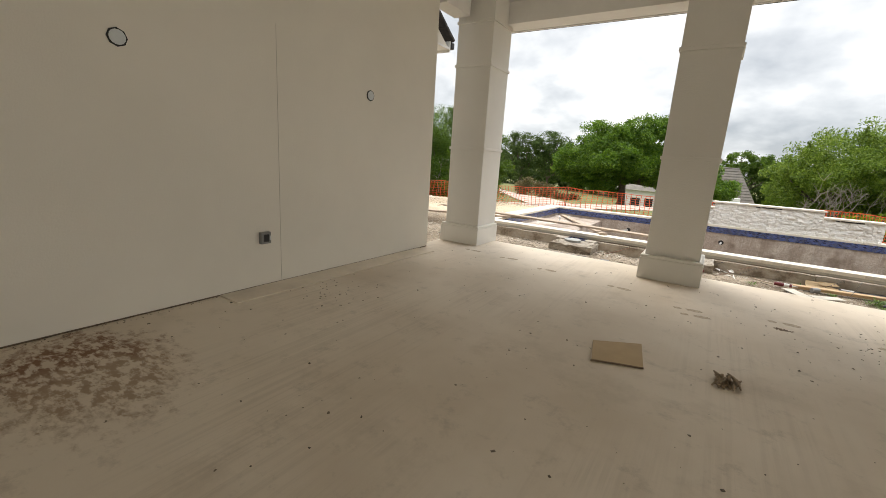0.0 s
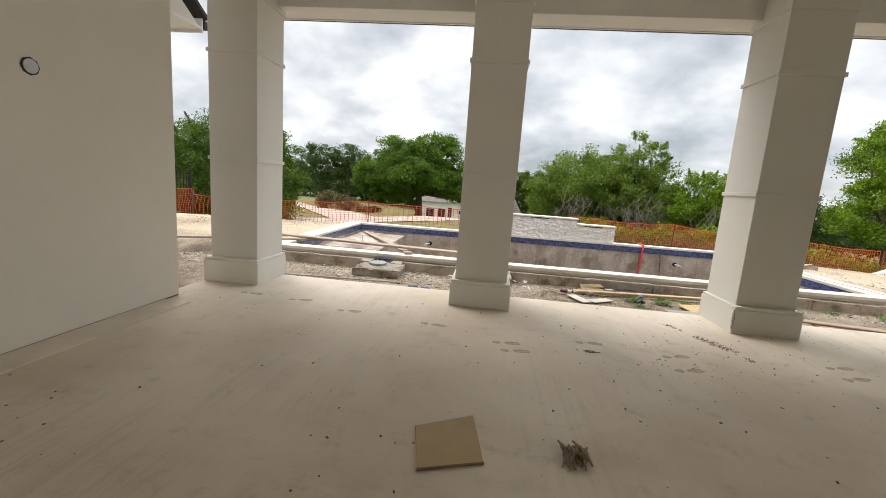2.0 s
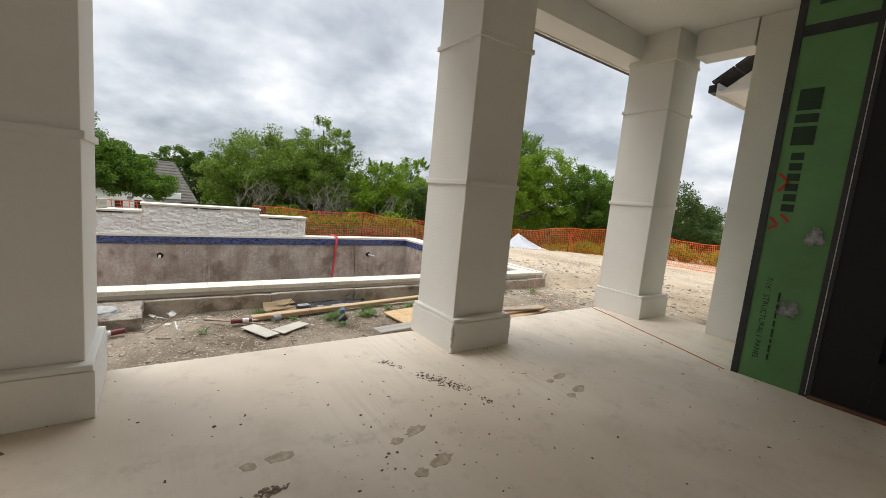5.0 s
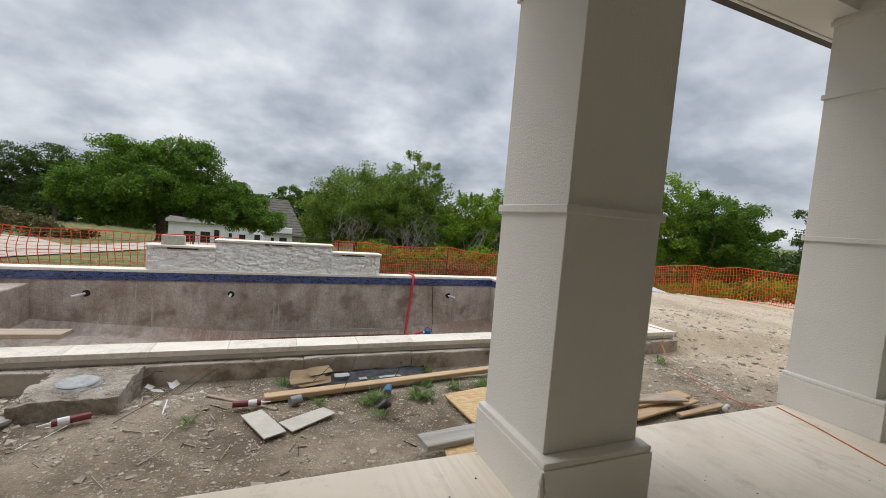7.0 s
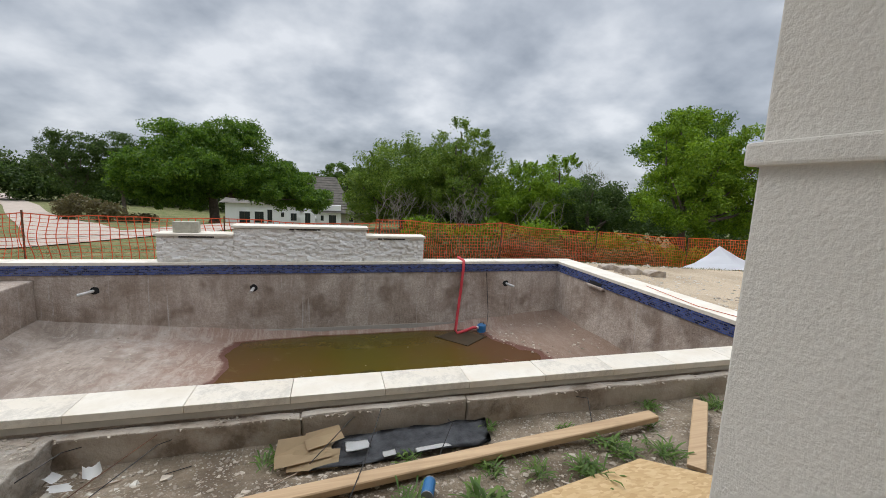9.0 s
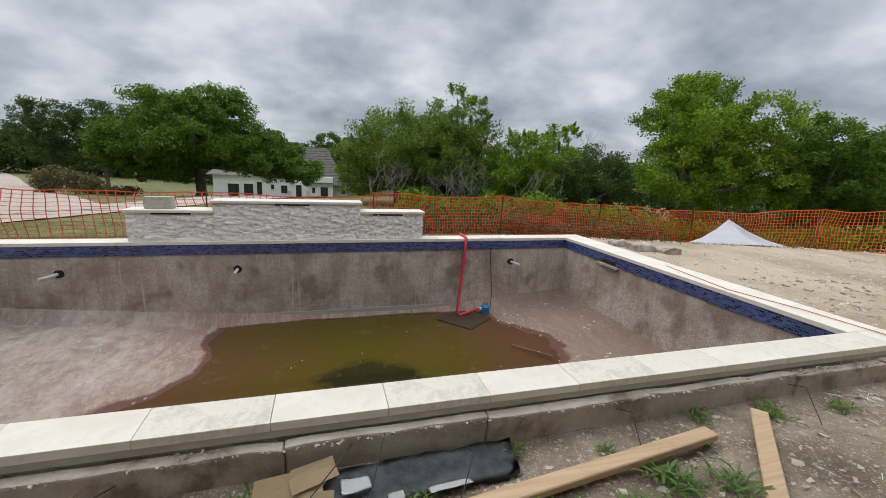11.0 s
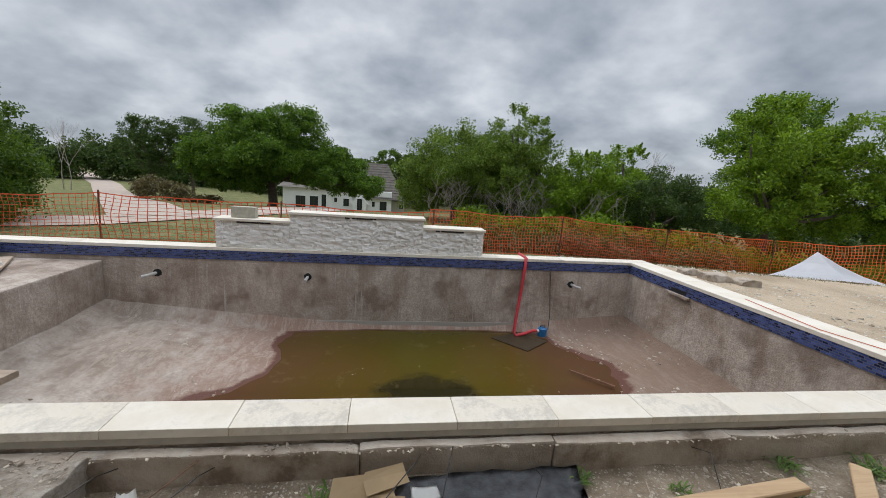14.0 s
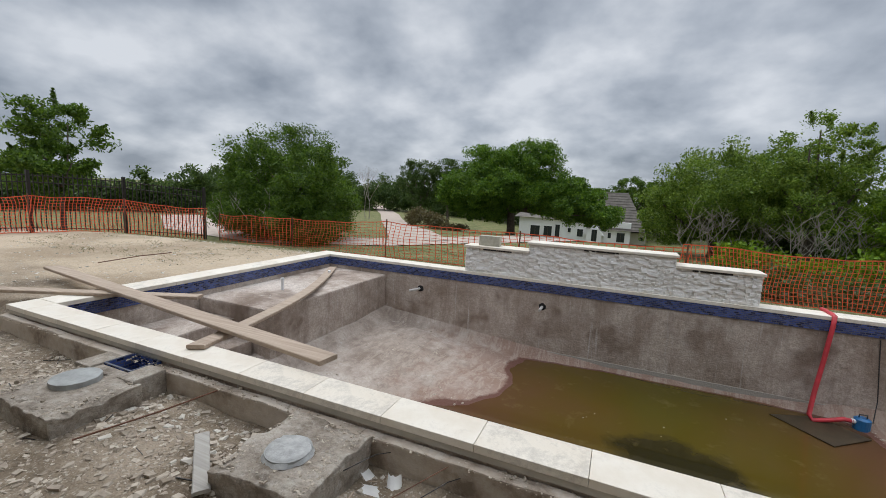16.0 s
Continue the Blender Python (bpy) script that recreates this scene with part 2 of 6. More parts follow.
def make_tile():
    m = Mat("blue_glass_mosaic", 0.12)
    y = m.math("ADD", m.axis(0), m.axis(1))
    c = m.n.new("ShaderNodeCombineXYZ")
    m.l.new(y, c.inputs[0]); m.l.new(m.axis(2), c.inputs[1])
    b = m.n.new("ShaderNodeTexBrick")
    b.inputs["Scale"].default_value = 1.0
    b.inputs["Brick Width"].default_value, b.inputs["Row Height"].default_value = 0.055, 0.0255
    b.inputs["Mortar Size"].default_value, b.inputs["Bias"].default_value = 0.0032, 0.0
    b.inputs["Color1"].default_value = (0.005, 0.009, 0.042, 1)
    b.inputs["Color2"].default_value = (0.065, 0.105, 0.31, 1)
    b.inputs["Mortar"].default_value = (0.10, 0.105, 0.13, 1)
    m.l.new(c.outputs[0], b.inputs["Vector"])
    haze = m.ramp(m.noise(6, 6, 0.7), (0.5, 0.0), (0.75, 1.0))
    m.color(m.mix(m.math("MULTIPLY", haze, 0.12), b.outputs[0], (0.20, 0.23, 0.36)))
    m.bump(m.math("SUBTRACT", 1.0, b.outputs[1]), 0.5, 0.004)
    return m.m


TILE = make_tile()


def make_veneer():
    m = Mat("split_face_veneer", 0.85)
    r = m.random()
    col = m.ramp(r, (0.0, (0.73, 0.695, 0.64)), (0.5, (0.80, 0.77, 0.72)), (1.0, (0.85, 0.83, 0.79)))
    m.color(m.mix(m.math("MULTIPLY", m.ramp(m.noise(16, 7, 0.7), (0.45, 0.0), (0.7, 1.0)), 0.25), col, (0.52, 0.48, 0.42)))
    m.bump(m.noise(28, 6, 0.7), 0.7, 0.012)
    return m.m


VENEER = make_veneer()
GROUT = plain("grey_mortar", (0.47, 0.44, 0.385), 0.95)


def make_ground():
    m = Mat("caliche_ground", 0.95)
    x, y = m.axis(0), m.axis(1)
    tan = m.ramp(m.noise(0.35, 7, 0.65), (0.40, (0.35, 0.26, 0.165)), (0.58, (0.53, 0.415, 0.285)))
    grey = m.ramp(m.noise(1.4, 8, 0.7), (0.40, (0.14, 0.10, 0.063)), (0.52, (0.255, 0.198, 0.135)), (0.64, (0.375, 0.30, 0.218)))
    # grey building rubble near the patio and pool, tan caliche further out
    yy = m.math("MULTIPLY", m.math("SUBTRACT", y, -2.0), 0.125)
    yy = m.math("ADD", yy, m.math("MULTIPLY", m.math("MAXIMUM", m.math("SUBTRACT", x, 2.9), 0.0), 0.16))
    near = m.ramp(m.math("ADD", yy, m.math("MULTIPLY", m.math("SUBTRACT", m.noise(0.8, 6), 0.5), 0.5)), (0.5, 1.0), (0.68, 0.0))
    col = m.mix(near, tan, grey)
    speck = m.ramp(m.voronoi(48, 0), (0.16, 1.0), (0.34, 0.0))
    col = m.mix(m.math("MULTIPLY", speck, m.ramp(m.noise(5, 6), (0.42, 0.15), (0.6, 0.75))), col, (0.55, 0.51, 0.44))
    pit = m.ramp(m.noise(30, 8, 0.8), (0.36, 1.0), (0.5, 0.0))
    col = m.mix(m.math("MULTIPLY", pit, 0.45), col, (0.12, 0.10, 0.075))
    # dry grass beyond the fence, green further off
    far = m.math("SUBTRACT", m.math("ADD", y, m.math("MULTIPLY", m.noise(0.3, 6), 3.0)), m.math("MULTIPLY", m.math("MAXIMUM", m.math("SUBTRACT", x, 1.0), 0.0), 0.3))
    grassy = m.ramp(m.math("MULTIPLY", m.math("SUBTRACT", far, 7.6), 0.1), (0.08, 0.0), (0.22, 1.0))
    dry = m.ramp(m.noise(1.1, 9, 0.82), (0.36, (0.075, 0.10, 0.018)), (0.50, (0.14, 0.145, 0.045)), (0.64, (0.25, 0.20, 0.095)))
    col = m.mix(grassy, col, dry)
    tuft = m.math("MULTIPLY", m.ramp(m.noise(1.3, 8, 0.8), (0.56, 0.0), (0.66, 1.0)), m.ramp(m.math("MULTIPLY", m.math("SUBTRACT", far, 6.0), 0.1), (0.1, 0.0), (0.3, 0.8)))
    col = m.mix(tuft, col, (0.10, 0.13, 0.035))
    m.color(col)
    m.bump(m.noise(12, 8, 0.75), 0.8, 0.04)
    m.bump(m.voronoi(70, 0), 0.35, 0.01)
    return m.m


GROUND = make_ground()


def make_wood(name, a, b, along=0, rough=0.75):
    m = Mat(name, rough)
    st = [30, 30, 30]
    st[along] = 1.2
    g = m.noise(1.0, 6, 0.6, tuple(st), 0.6)
    col = m.ramp(g, (0.3, a), (0.7, b))
    stain = m.ramp(m.noise(3, 7, 0.7), (0.55, 0.0), (0.75, 1.0))
    col = m.mix(m.math("MULTIPLY", stain, 0.35), col, tuple(v * 0.55 for v in a))
    m.color(m.mix(m.math("MULTIPLY", m.random(), 0.2), col, tuple(v * 0.7 for v in b)))
    m.bump(g, 0.25, 0.003)
    return m.m


LUMBER = make_wood("pine_lumber", (0.41, 0.262, 0.14), (0.57, 0.40, 0.235))
WEATHERED = make_wood("weathered_lumber", (0.29, 0.212, 0.15), (0.48, 0.375, 0.28))
GREYWOOD = make_wood("grey_board", (0.26, 0.24, 0.21), (0.46, 0.43, 0.38))


def make_osb():
    m = Mat("oriented_strand_board", 0.8)
    v = m.n.new("ShaderNodeTexVoronoi"); v.inputs["Scale"].default_value = 26
    mp = m.n.new("ShaderNodeMapping"); mp.inputs["Scale"].default_value = (1, 2.6, 1); mp.inputs["Rotation"].default_value = (0, 0, 0.6)
    m.l.new(m.tc, mp.inputs[0]); m.l.new(mp.outputs[0], v.inputs[0])
    s = m.axis(0, v.outputs["Color"])
    m.color(m.ramp(s, (0.0, (0.47, 0.30, 0.135)), (0.5, (0.55, 0.37, 0.18)), (1.0, (0.62, 0.44, 0.235))))
    m.bump(s, 0.3, 0.003)
    return m.m


OSB = make_osb()
CARDBOARD = plain("cardboard", (0.47, 0.345, 0.20), 0.85, vary=0.08, scale=5)
WRAP = plain("dusty_plastic_wrap", (0.36, 0.357, 0.34), 0.45, vary=0.25, scale=16, bump=0.5, dist=0.01)
CARD_EDGE = plain("cardboard_edge", (0.16, 0.11, 0.07), 0.9)
# dark brown that paints the shade line under the long stucco wall
GAP_SHADE = plain("gap_shade_brown", (0.17, 0.125, 0.085), 0.95, vary=0.5, scale=30, bump=0.6, dist=0.01)
BARK_WAD = plain("shredded_brown_bark", (0.26, 0.195, 0.13), 0.95, vary=0.5, scale=30, bump=0.6, dist=0.01)
DARK_METAL = plain("bronze_metal", (0.030, 0.026, 0.024), 0.45, 0.4)
SHINGLE = plain("dark_shingle", (0.045, 0.038, 0.034), 0.9, vary=0.35, scale=14)
HOUSE_ROOF = plain("grey_tile_roof", (0.15, 0.132, 0.11), 0.9, vary=0.25, scale=2)
ZIPGREEN = plain("green_sheathing", (0.095, 0.235, 0.085), 0.6, vary=0.14, scale=3, bump=0.1)
BLACKWRAP = plain("black_membrane", (0.009, 0.009, 0.010), 0.85, vary=0.3, scale=2, bump=0.3, dist=0.01)
TAPE = plain("black_tape", (0.018, 0.020, 0.022), 0.4, vary=0.4, scale=12, bump=0.4, dist=0.006)
FOIL = plain("foil_patch", (0.60, 0.60, 0.60), 0.32, 0.25, vary=0.6, scale=25, bump=0.8, dist=0.02)
INK = plain("dark_green_print", (0.012, 0.035, 0.015), 0.7)
INK_RED = plain("red_spray_mark", (0.42, 0.04, 0.02), 0.7)
RECESS_BLACK = plain("recess_black", (0.006, 0.006, 0.006), 0.8)
PVC = plain("white_pvc", (0.74, 0.74, 0.72), 0.4, vary=0.05)
DUSTY_PVC = plain("dusty_pvc", (0.50, 0.48, 0.445), 0.55, vary=0.15, scale=20)
GREYBOX = plain("grey_electrical_box", (0.24, 0.24, 0.235), 0.5, 0.3)
COVER = plain("pale_cover_plate", (0.60, 0.635, 0.65), 0.5)
BLACK = plain("black_plastic", (0.02, 0.02, 0.02), 0.5)
RED_HOSE = plain("red_lay_flat_hose", (0.50, 0.035, 0.045), 0.5, vary=0.2)
BLUE_PUMP = plain("blue_enamel", (0.02, 0.13, 0.30), 0.35)
ORANGE = plain("orange_plastic_net", (0.82, 0.14, 0.028), 0.55, vary=0.15, scale=3)
ORANGE_DEEP = plain("orange_red_plastic_net", (0.78, 0.11, 0.04), 0.55, vary=0.15, scale=3)
RUST = plain("rusty_steel", (0.16, 0.075, 0.045), 0.8, 0.3, vary=0.3)
WHITE_SHEET = plain("white_foam_sheet", (0.74, 0.74, 0.755), 0.6, vary=0.06, scale=2)
VINYL = plain("dirty_dark_vinyl", (0.10, 0.102, 0.108), 0.5, vary=0.65, scale=11, bump=0.4, dist=0.01)
PAPER = plain("white_paper", (0.72, 0.71, 0.68), 0.8, vary=0.06)
MAROON = plain("maroon_tube", (0.16, 0.025, 0.03), 0.35)
CEMENT = plain("cement_board", (0.50, 0.46, 0.39), 0.9, vary=0.12, scale=8, bump=0.3)
BLOCKMAT = plain("concrete_block", (0.40, 0.375, 0.30), 0.95, vary=0.15, scale=20, bump=0.4)
LIME_LID = plain("dusty_grey_lid", (0.31, 0.315, 0.30), 0.85, vary=0.22, scale=11, bump=0.3)
HOUSE_WHITE = plain("white_painted_wall", (0.74, 0.73, 0.70), 0.8, vary=0.05, scale=1)
GLASS_DARK = plain("dark_window_glass", (0.02, 0.025, 0.03), 0.08)
ROADMAT = plain("pale_gravel_road", (0.44, 0.355, 0.29), 0.95, vary=0.12, scale=2, bump=0.4, dist=0.02)
MUD = plain("dried_mud", (0.25, 0.195, 0.14), 0.95, vary=0.4, scale=30, bump=0.6, dist=0.006)
CORD = plain("orange_cord", (0.50, 0.13, 0.06), 0.6)
SILT = plain("dark_silt", (0.045, 0.03, 0.013), 0.5, vary=0.3, scale=7)
BARK = plain("tree_bark", (0.115, 0.09, 0.07), 0.95, vary=0.35, scale=6, bump=0.7, dist=0.03)
DEADWOOD = plain("bare_grey_branches", (0.30, 0.26, 0.22), 0.95, vary=0.2)


def make_stone(name, lo, hi):
    m = Mat(name, 0.92)
    r = m.island()
    m.color(m.mix(0.35, m.ramp(r, (0.0, lo), (1.0, hi)), m.ramp(m.noise(25, 5), (0.3, lo), (0.7, hi))))
    m.bump(m.noise(70, 4), 0.4, 0.004)
    return m.m


RUBBLE = make_stone("rubble_stone", (0.17, 0.128, 0.086), (0.57, 0.495, 0.40))
PALE_RUBBLE = make_stone("pale_rubble", (0.38, 0.335, 0.265), (0.66, 0.62, 0.545))
SPECKS = make_stone("floor_grit", (0.06, 0.05, 0.04), (0.22, 0.18, 0.13))


def make_leaf(name, lo, mid, hi):
    m = Mat(name, 0.55)
    r = m.island()
    col = m.ramp(r, (0.0, lo), (0.5, mid), (1.0, hi))
    big = m.ramp(m.noise(0.5, 3), (0.35, 0.0), (0.65, 1.0))
    m.color(m.mix(m.math("MULTIPLY", big, 0.35), col, lo))
    tr = m.n.new("ShaderNodeBsdfTranslucent")
    m.l.new(m.b.inputs["Base Color"].links[0].from_socket, tr.inputs[0])
    mx = m.n.new("ShaderNodeMixShader"); mx.inputs[0].default_value = 0.45
    m.l.new(m.b.outputs[0], mx.inputs[1]); m.l.new(tr.outputs[0], mx.inputs[2])
    m.l.new(mx.outputs[0], m.n["Material Output"].inputs[0])
    return m.m


LEAF_OAK = make_leaf("oak_leaves", (0.044, 0.104, 0.007), (0.100, 0.201, 0.012), (0.195, 0.311, 0.022))
LEAF_BUSH = make_leaf("mesquite_leaves", (0.069, 0.127, 0.011), (0.167, 0.259, 0.025), (0.287, 0.385, 0.055))
LEAF_MID = make_leaf("bush_leaves", (0.041, 0.087, 0.006), (0.091, 0.170, 0.012), (0.157, 0.248, 0.023))
LEAF_LIGHT = make_leaf("fresh_leaves", (0.090, 0.168, 0.008), (0.193, 0.322, 0.013), (0.322, 0.463, 0.029))
LEAF_DARK = make_leaf("far_leaves", (0.036, 0.072, 0.012), (0.074, 0.126, 0.022), (0.126, 0.186, 0.036))
WEED = make_leaf("weed_leaves", (0.06, 0.12, 0.015), (0.125, 0.22, 0.032), (0.20, 0.29, 0.06))
GRASS = make_leaf("dry_grass", (0.09, 0.10, 0.03), (0.17, 0.16, 0.055), (0.30, 0.25, 0.12))
SHRUB = make_leaf("dry_shrub", (0.10, 0.075, 0.03), (0.17, 0.14, 0.055), (0.22, 0.20, 0.09))


def make_water():
    m = Mat("murky_water", 0.04)
    # green over the deepest part, brown silt showing towards the shallows
    dx = m.math("ABSOLUTE", m.math("MULTIPLY", m.math("SUBTRACT", m.axis(0), -0.1), 0.36))
    d = m.math("ADD", dx, m.math("MULTIPLY", m.math("SUBTRACT", m.noise(0.7, 5, 0.6), 0.5), 0.9))
    c = m.ramp(d, (0.05, (0.068, 0.053, 0.005)), (0.45, (0.080, 0.049, 0.009)), (0.85, (0.092, 0.044, 0.020)))
    # a ragged darker patch near the middle of the water
    ex = m.math("MULTIPLY", m.math("SUBTRACT", m.axis(0), -0.15), 1.25)
    ey = m.math("MULTIPLY", m.math("SUBTRACT", m.axis(1), 4.45), 1.7)
    e = m.math("SQRT", m.math("ADD", m.math("MULTIPLY", ex, ex), m.math("MULTIPLY", ey, ey)))
    e = m.math("ADD", e, m.math("MULTIPLY", m.math("SUBTRACT", m.noise(2.2, 6, 0.65), 0.5), 1.1))
    c = m.mix(m.math("MULTIPLY", m.ramp(e, (0.65, 1.0), (0.98, 0.0)), 0.88), c, (0.018, 0.015, 0.005))
    c = m.mix(m.math("MULTIPLY", m.ramp(m.noise(3.4, 7, 0.7), (0.58, 0.0), (0.72, 1.0)), 0.35), c, (0.16, 0.12, 0.05))
    m.color(c)
    m.b.inputs["IOR"].default_value = 1.33
    m.bump(m.noise(5, 2), 0.03, 0.01)
    return m.m


WATER = make_water()


# ---- builders ----
def solid(name, verts, faces, mat, parent=None, smooth=False):
    me = bpy.data.meshes.new(name)
    me.from_pydata([tuple(v) for v in verts], [], faces)
    me.materials.append(mat)
    if smooth:
        me.shade_smooth()
    ob = new(name, me)
    if parent:
        ob.parent = parent
    return ob


def part(name, bm, mat, parent=None, label="", smooth=False):
    me = bpy.data.meshes.new(name)
    bmesh.ops.recalc_face_normals(bm, faces=bm.faces)
    bm.to_mesh(me)
    bm.free()
    me.materials.append(mat)
    if smooth:
        me.shade_smooth()
    ob = new(name, me)
    if parent:
        ob.parent = parent
    if label:
        tagged(ob, label)
    return ob


def thing(name, label, category, group="", at=(0, 0, 0)):
    ob = new(name)
    ob.location = at
    ob.empty_display_size = 0.1
    return tagged(ob, label, category, group)


def box(x0, x1, y0, y1, z0, z1, bevel=0.0, bm=None, m=None):
    own = bmesh.new()
    bmesh.ops.create_cube(own, size=1)
    for v in own.verts:
        v.co = ((x0 + x1) / 2 + v.co.x * (x1 - x0), (y0 + y1) / 2 + v.co.y * (y1 - y0), (z0 + z1) / 2 + v.co.z * (z1 - z0))
    if bevel:
        bmesh.ops.bevel(own, geom=own.edges[:], offset=bevel, segments=2, affect="EDGES", profile=0.6)
    if m is not None:
        bmesh.ops.transform(own, matrix=m, verts=own.verts)
    if bm is None:
        return own
    me = bpy.data.meshes.new("tmp"); own.to_mesh(me); own.free(); bm.from_mesh(me); bpy.data.meshes.remove(me)
    return bm


def tube(points, radius, sides=8, taper=None, bm=None):
    """A round bar along points; radius a number, or one for each point."""
    bm = bm or bmesh.new()
    pts = [Vector(p) for p in points]
    rad = radius if isinstance(radius, (list, tuple)) else [radius] * len(pts)
    rings = []
    for i, p in enumerate(pts):
        d = (pts[min(i + 1, len(pts) - 1)] - pts[max(i - 1, 0)]).normalized()
        a = d.orthogonal().normalized() if i == 0 else (last - d * last.dot(d)).normalized()
        last = a
        b = d.cross(a)
        rings.append([bm.verts.new(p + (a * math.cos(k * math.tau / sides) + b * math.sin(k * math.tau / sides)) * rad[i]) for k in range(sides)])
    for r0, r1 in zip(rings, rings[1:]):
        for k in range(sides):
            bm.faces.new((r0[k], r0[(k + 1) % sides], r1[(k + 1) % sides], r1[k]))
    bm.faces.new(rings[0][::-1]); bm.faces.new(rings[-1])
    return bm


def disc(x, y, z, r, h, sides=24, bm=None, axis=2, wobble=0.0):
    """A short round plate with its base at (x, y, z)."""
    bm = bm or bmesh.new()
    rs = [r * (1 + wobble * noise.noise((k * 0.9, x * 3, y * 3))) for k in range(sides)]
    low, top = [], []
    for k in range(sides):
        c, s = math.cos(k * math.tau / sides) * rs[k], math.sin(k * math.tau / sides) * rs[k]
        for lst, hh in ((low, 0), (top, h)):
            p = (x + c, y + s, z + hh) if axis == 2 else ((x + hh, y + c, z + s) if axis == 0 else (x + c, y + hh, z + s))
            lst.append(bm.verts.new(p))
    for k in range(sides):
        bm.faces.new((low[k], low[(k + 1) % sides], top[(k + 1) % sides], top[k]))
    bm.faces.new(low[::-1]); bm.faces.new(top)
    return bm


def beam_between(a, b, width, thick, sag=0.0, steps=1, twist=0.0):
    """A plank from a to b (its top face's centre line), with real thickness and eased edges."""
    a, b = Vector(a), Vector(b)
    d = (b - a).normalized()
    side = Vector((-d.y, d.x, 0)).normalized()
    bm = bmesh.new()
    rings = []
    e = min(0.006, thick * 0.3)
    for i in range(steps + 1):
        f = i / steps
        p = a.lerp(b, f) + Vector((0, 0, -sag * math.sin(math.pi * f))) + side * (twist * math.sin(math.pi * f))
        w = width / 2
        prof = [(-w, -e), (-w + e, 0), (w - e, 0), (w, -e), (w, -thick + e), (w - e, -thick), (-w + e, -thick), (-w, -thick + e)]
        rings.append([bm.verts.new(p + side * s + Vector((0, 0, h))) for s, h in prof])
    for r0, r1 in zip(rings, rings[1:]):
        for k in range(8):
            bm.faces.new((r0[k], r0[(k + 1) % 8], r1[(k + 1) % 8], r1[k]))
    bm.faces.new(rings[0][::-1]); bm.faces.new(rings[-1])
    return bm


def relief(x, y):
    """Small unevenness of the open ground."""
    if abs(x) < 40 and -1 < y < 40:
        return 0.022 * noise.noise((x * 1.7, y * 1.7, 3)) + 0.011 * noise.noise((x * 6, y * 6, 8))
    return 0.0


def terrain(x, y):
    """Height of the open ground."""
    left, right, far = max(-6.9 - x, 0), max(x - 4.4, 0), max(y - 7.0, 0)
    d = math.hypot(max(left, right), far)
    z = -0.07 - 0.05 * min(right, 9) - 0.02 * min(left, 9) - 0.16 * min(far, 6) + 0.0375 * min(max(far - 8, 0), 12) - 0.045 * min(max(d - 8, 0), 45)
    z -= 1.6 * math.exp(-((x + 3) ** 2 + (y - 54) ** 2) / 320)
    trench = max(0.0, min(1.0, (2.1 - y) / 0.5))
    side = max(0.0, min(1.0, (8.0 - abs(x + 1.2)) / 2.0))
    deep = max(0.0, 1 - abs(y - 1.75) / 0.45)
    return z - (0.15 * trench + 0.09 * deep) * (0.35 + 0.65 * side)


# ---- ground ----
def build_ground():
    def spread(lo, hi, a, b, step, grow=1.22):
        c = list(np.arange(a, b + 1e-6, step))
        s, v = step, b
        while v < hi:
            s *= grow; v += s; c.append(min(v, hi))
        s, v = step, a
        while v > lo:
            s *= grow; v -= s; c.insert(0, max(v, lo))
        return c
    cut = (-6.80, 4.24, 1.86, 6.96)
    xs = sorted(set([round(v, 3) for v in spread(-1500, 1500, -9, 6.5, 0.11)] + [cut[0], cut[1]]))
    ys = sorted(set([round(v, 3) for v in spread(-1500, 1500, -0.4, 2.4, 0.07, 1.12)] + [cut[2], cut[3]]))
    verts, faces = [], []
    for y in ys:
        for x in xs:
            z = terrain(x, y) + relief(x, y)
            if y < -0.3 and -6.0 < x < 3.8:
                z = min(z, -0.3)
            verts.append((x, y, z))
    n = len(xs)
    for j in range(len(ys) - 1):
        for i in range(n - 1):
            if cut[0] <= xs[i] < cut[1] and cut[2] <= ys[j] < cut[3]:
                continue
            faces.append((j * n + i, j * n + i + 1, (j + 1) * n + i + 1, (j + 1) * n + i))
    ob = solid("ground", verts, faces, GROUND, smooth=True)
    tagged(ob, "tan caliche ground with grey gravel and building rubble", "ground", kind="structure")


build_ground()


def ribbon(name, pts, width, mat, lift=0.04):
    verts, faces = [], []
    fine = []
    for a, b in zip(pts, pts[1:]):
        for k in range(8):
            fine.append((a[0] + (b[0] - a[0]) * k / 8, a[1] + (b[1] - a[1]) * k / 8))
    fine.append(pts[-1])
    for i, p in enumerate(fine):
        q, r = fine[max(i - 1, 0)], fine[min(i + 1, len(fine) - 1)]
        d = Vector((r[0] - q[0], r[1] - q[1])).normalized()
        for s in (-1, -0.5, 0, 0.5, 1):
            x, y = p[0] - d.y * s * width / 2, p[1] + d.x * s * width / 2
            verts.append((x, y, terrain(x, y) + lift))
    for i in range(len(fine) - 1):
        for k in range(4):
            a = i * 5 + k
            faces.append((a, a + 1, a + 6, a + 5))
    return solid(name, verts, faces, mat, smooth=True)


road = ribbon("road", [(-46, 30), (-28, 19), (-17, 16.0), (-11.5, 17.5), (-8, 22), (-2, 33), (6, 46)], 3.6, ROADMAT)
tagged(road, "pale gravel drive curving through dry grass", "road", kind="structure")
road2 = ribbon("road", [(-10.5, 19), (-15, 26), (-24, 40), (-38, 62), (-60, 92)], 3.2, ROADMAT, 0.06)
tagged(road2, "pale gravel drive leading off between trees", "road", kind="structure")

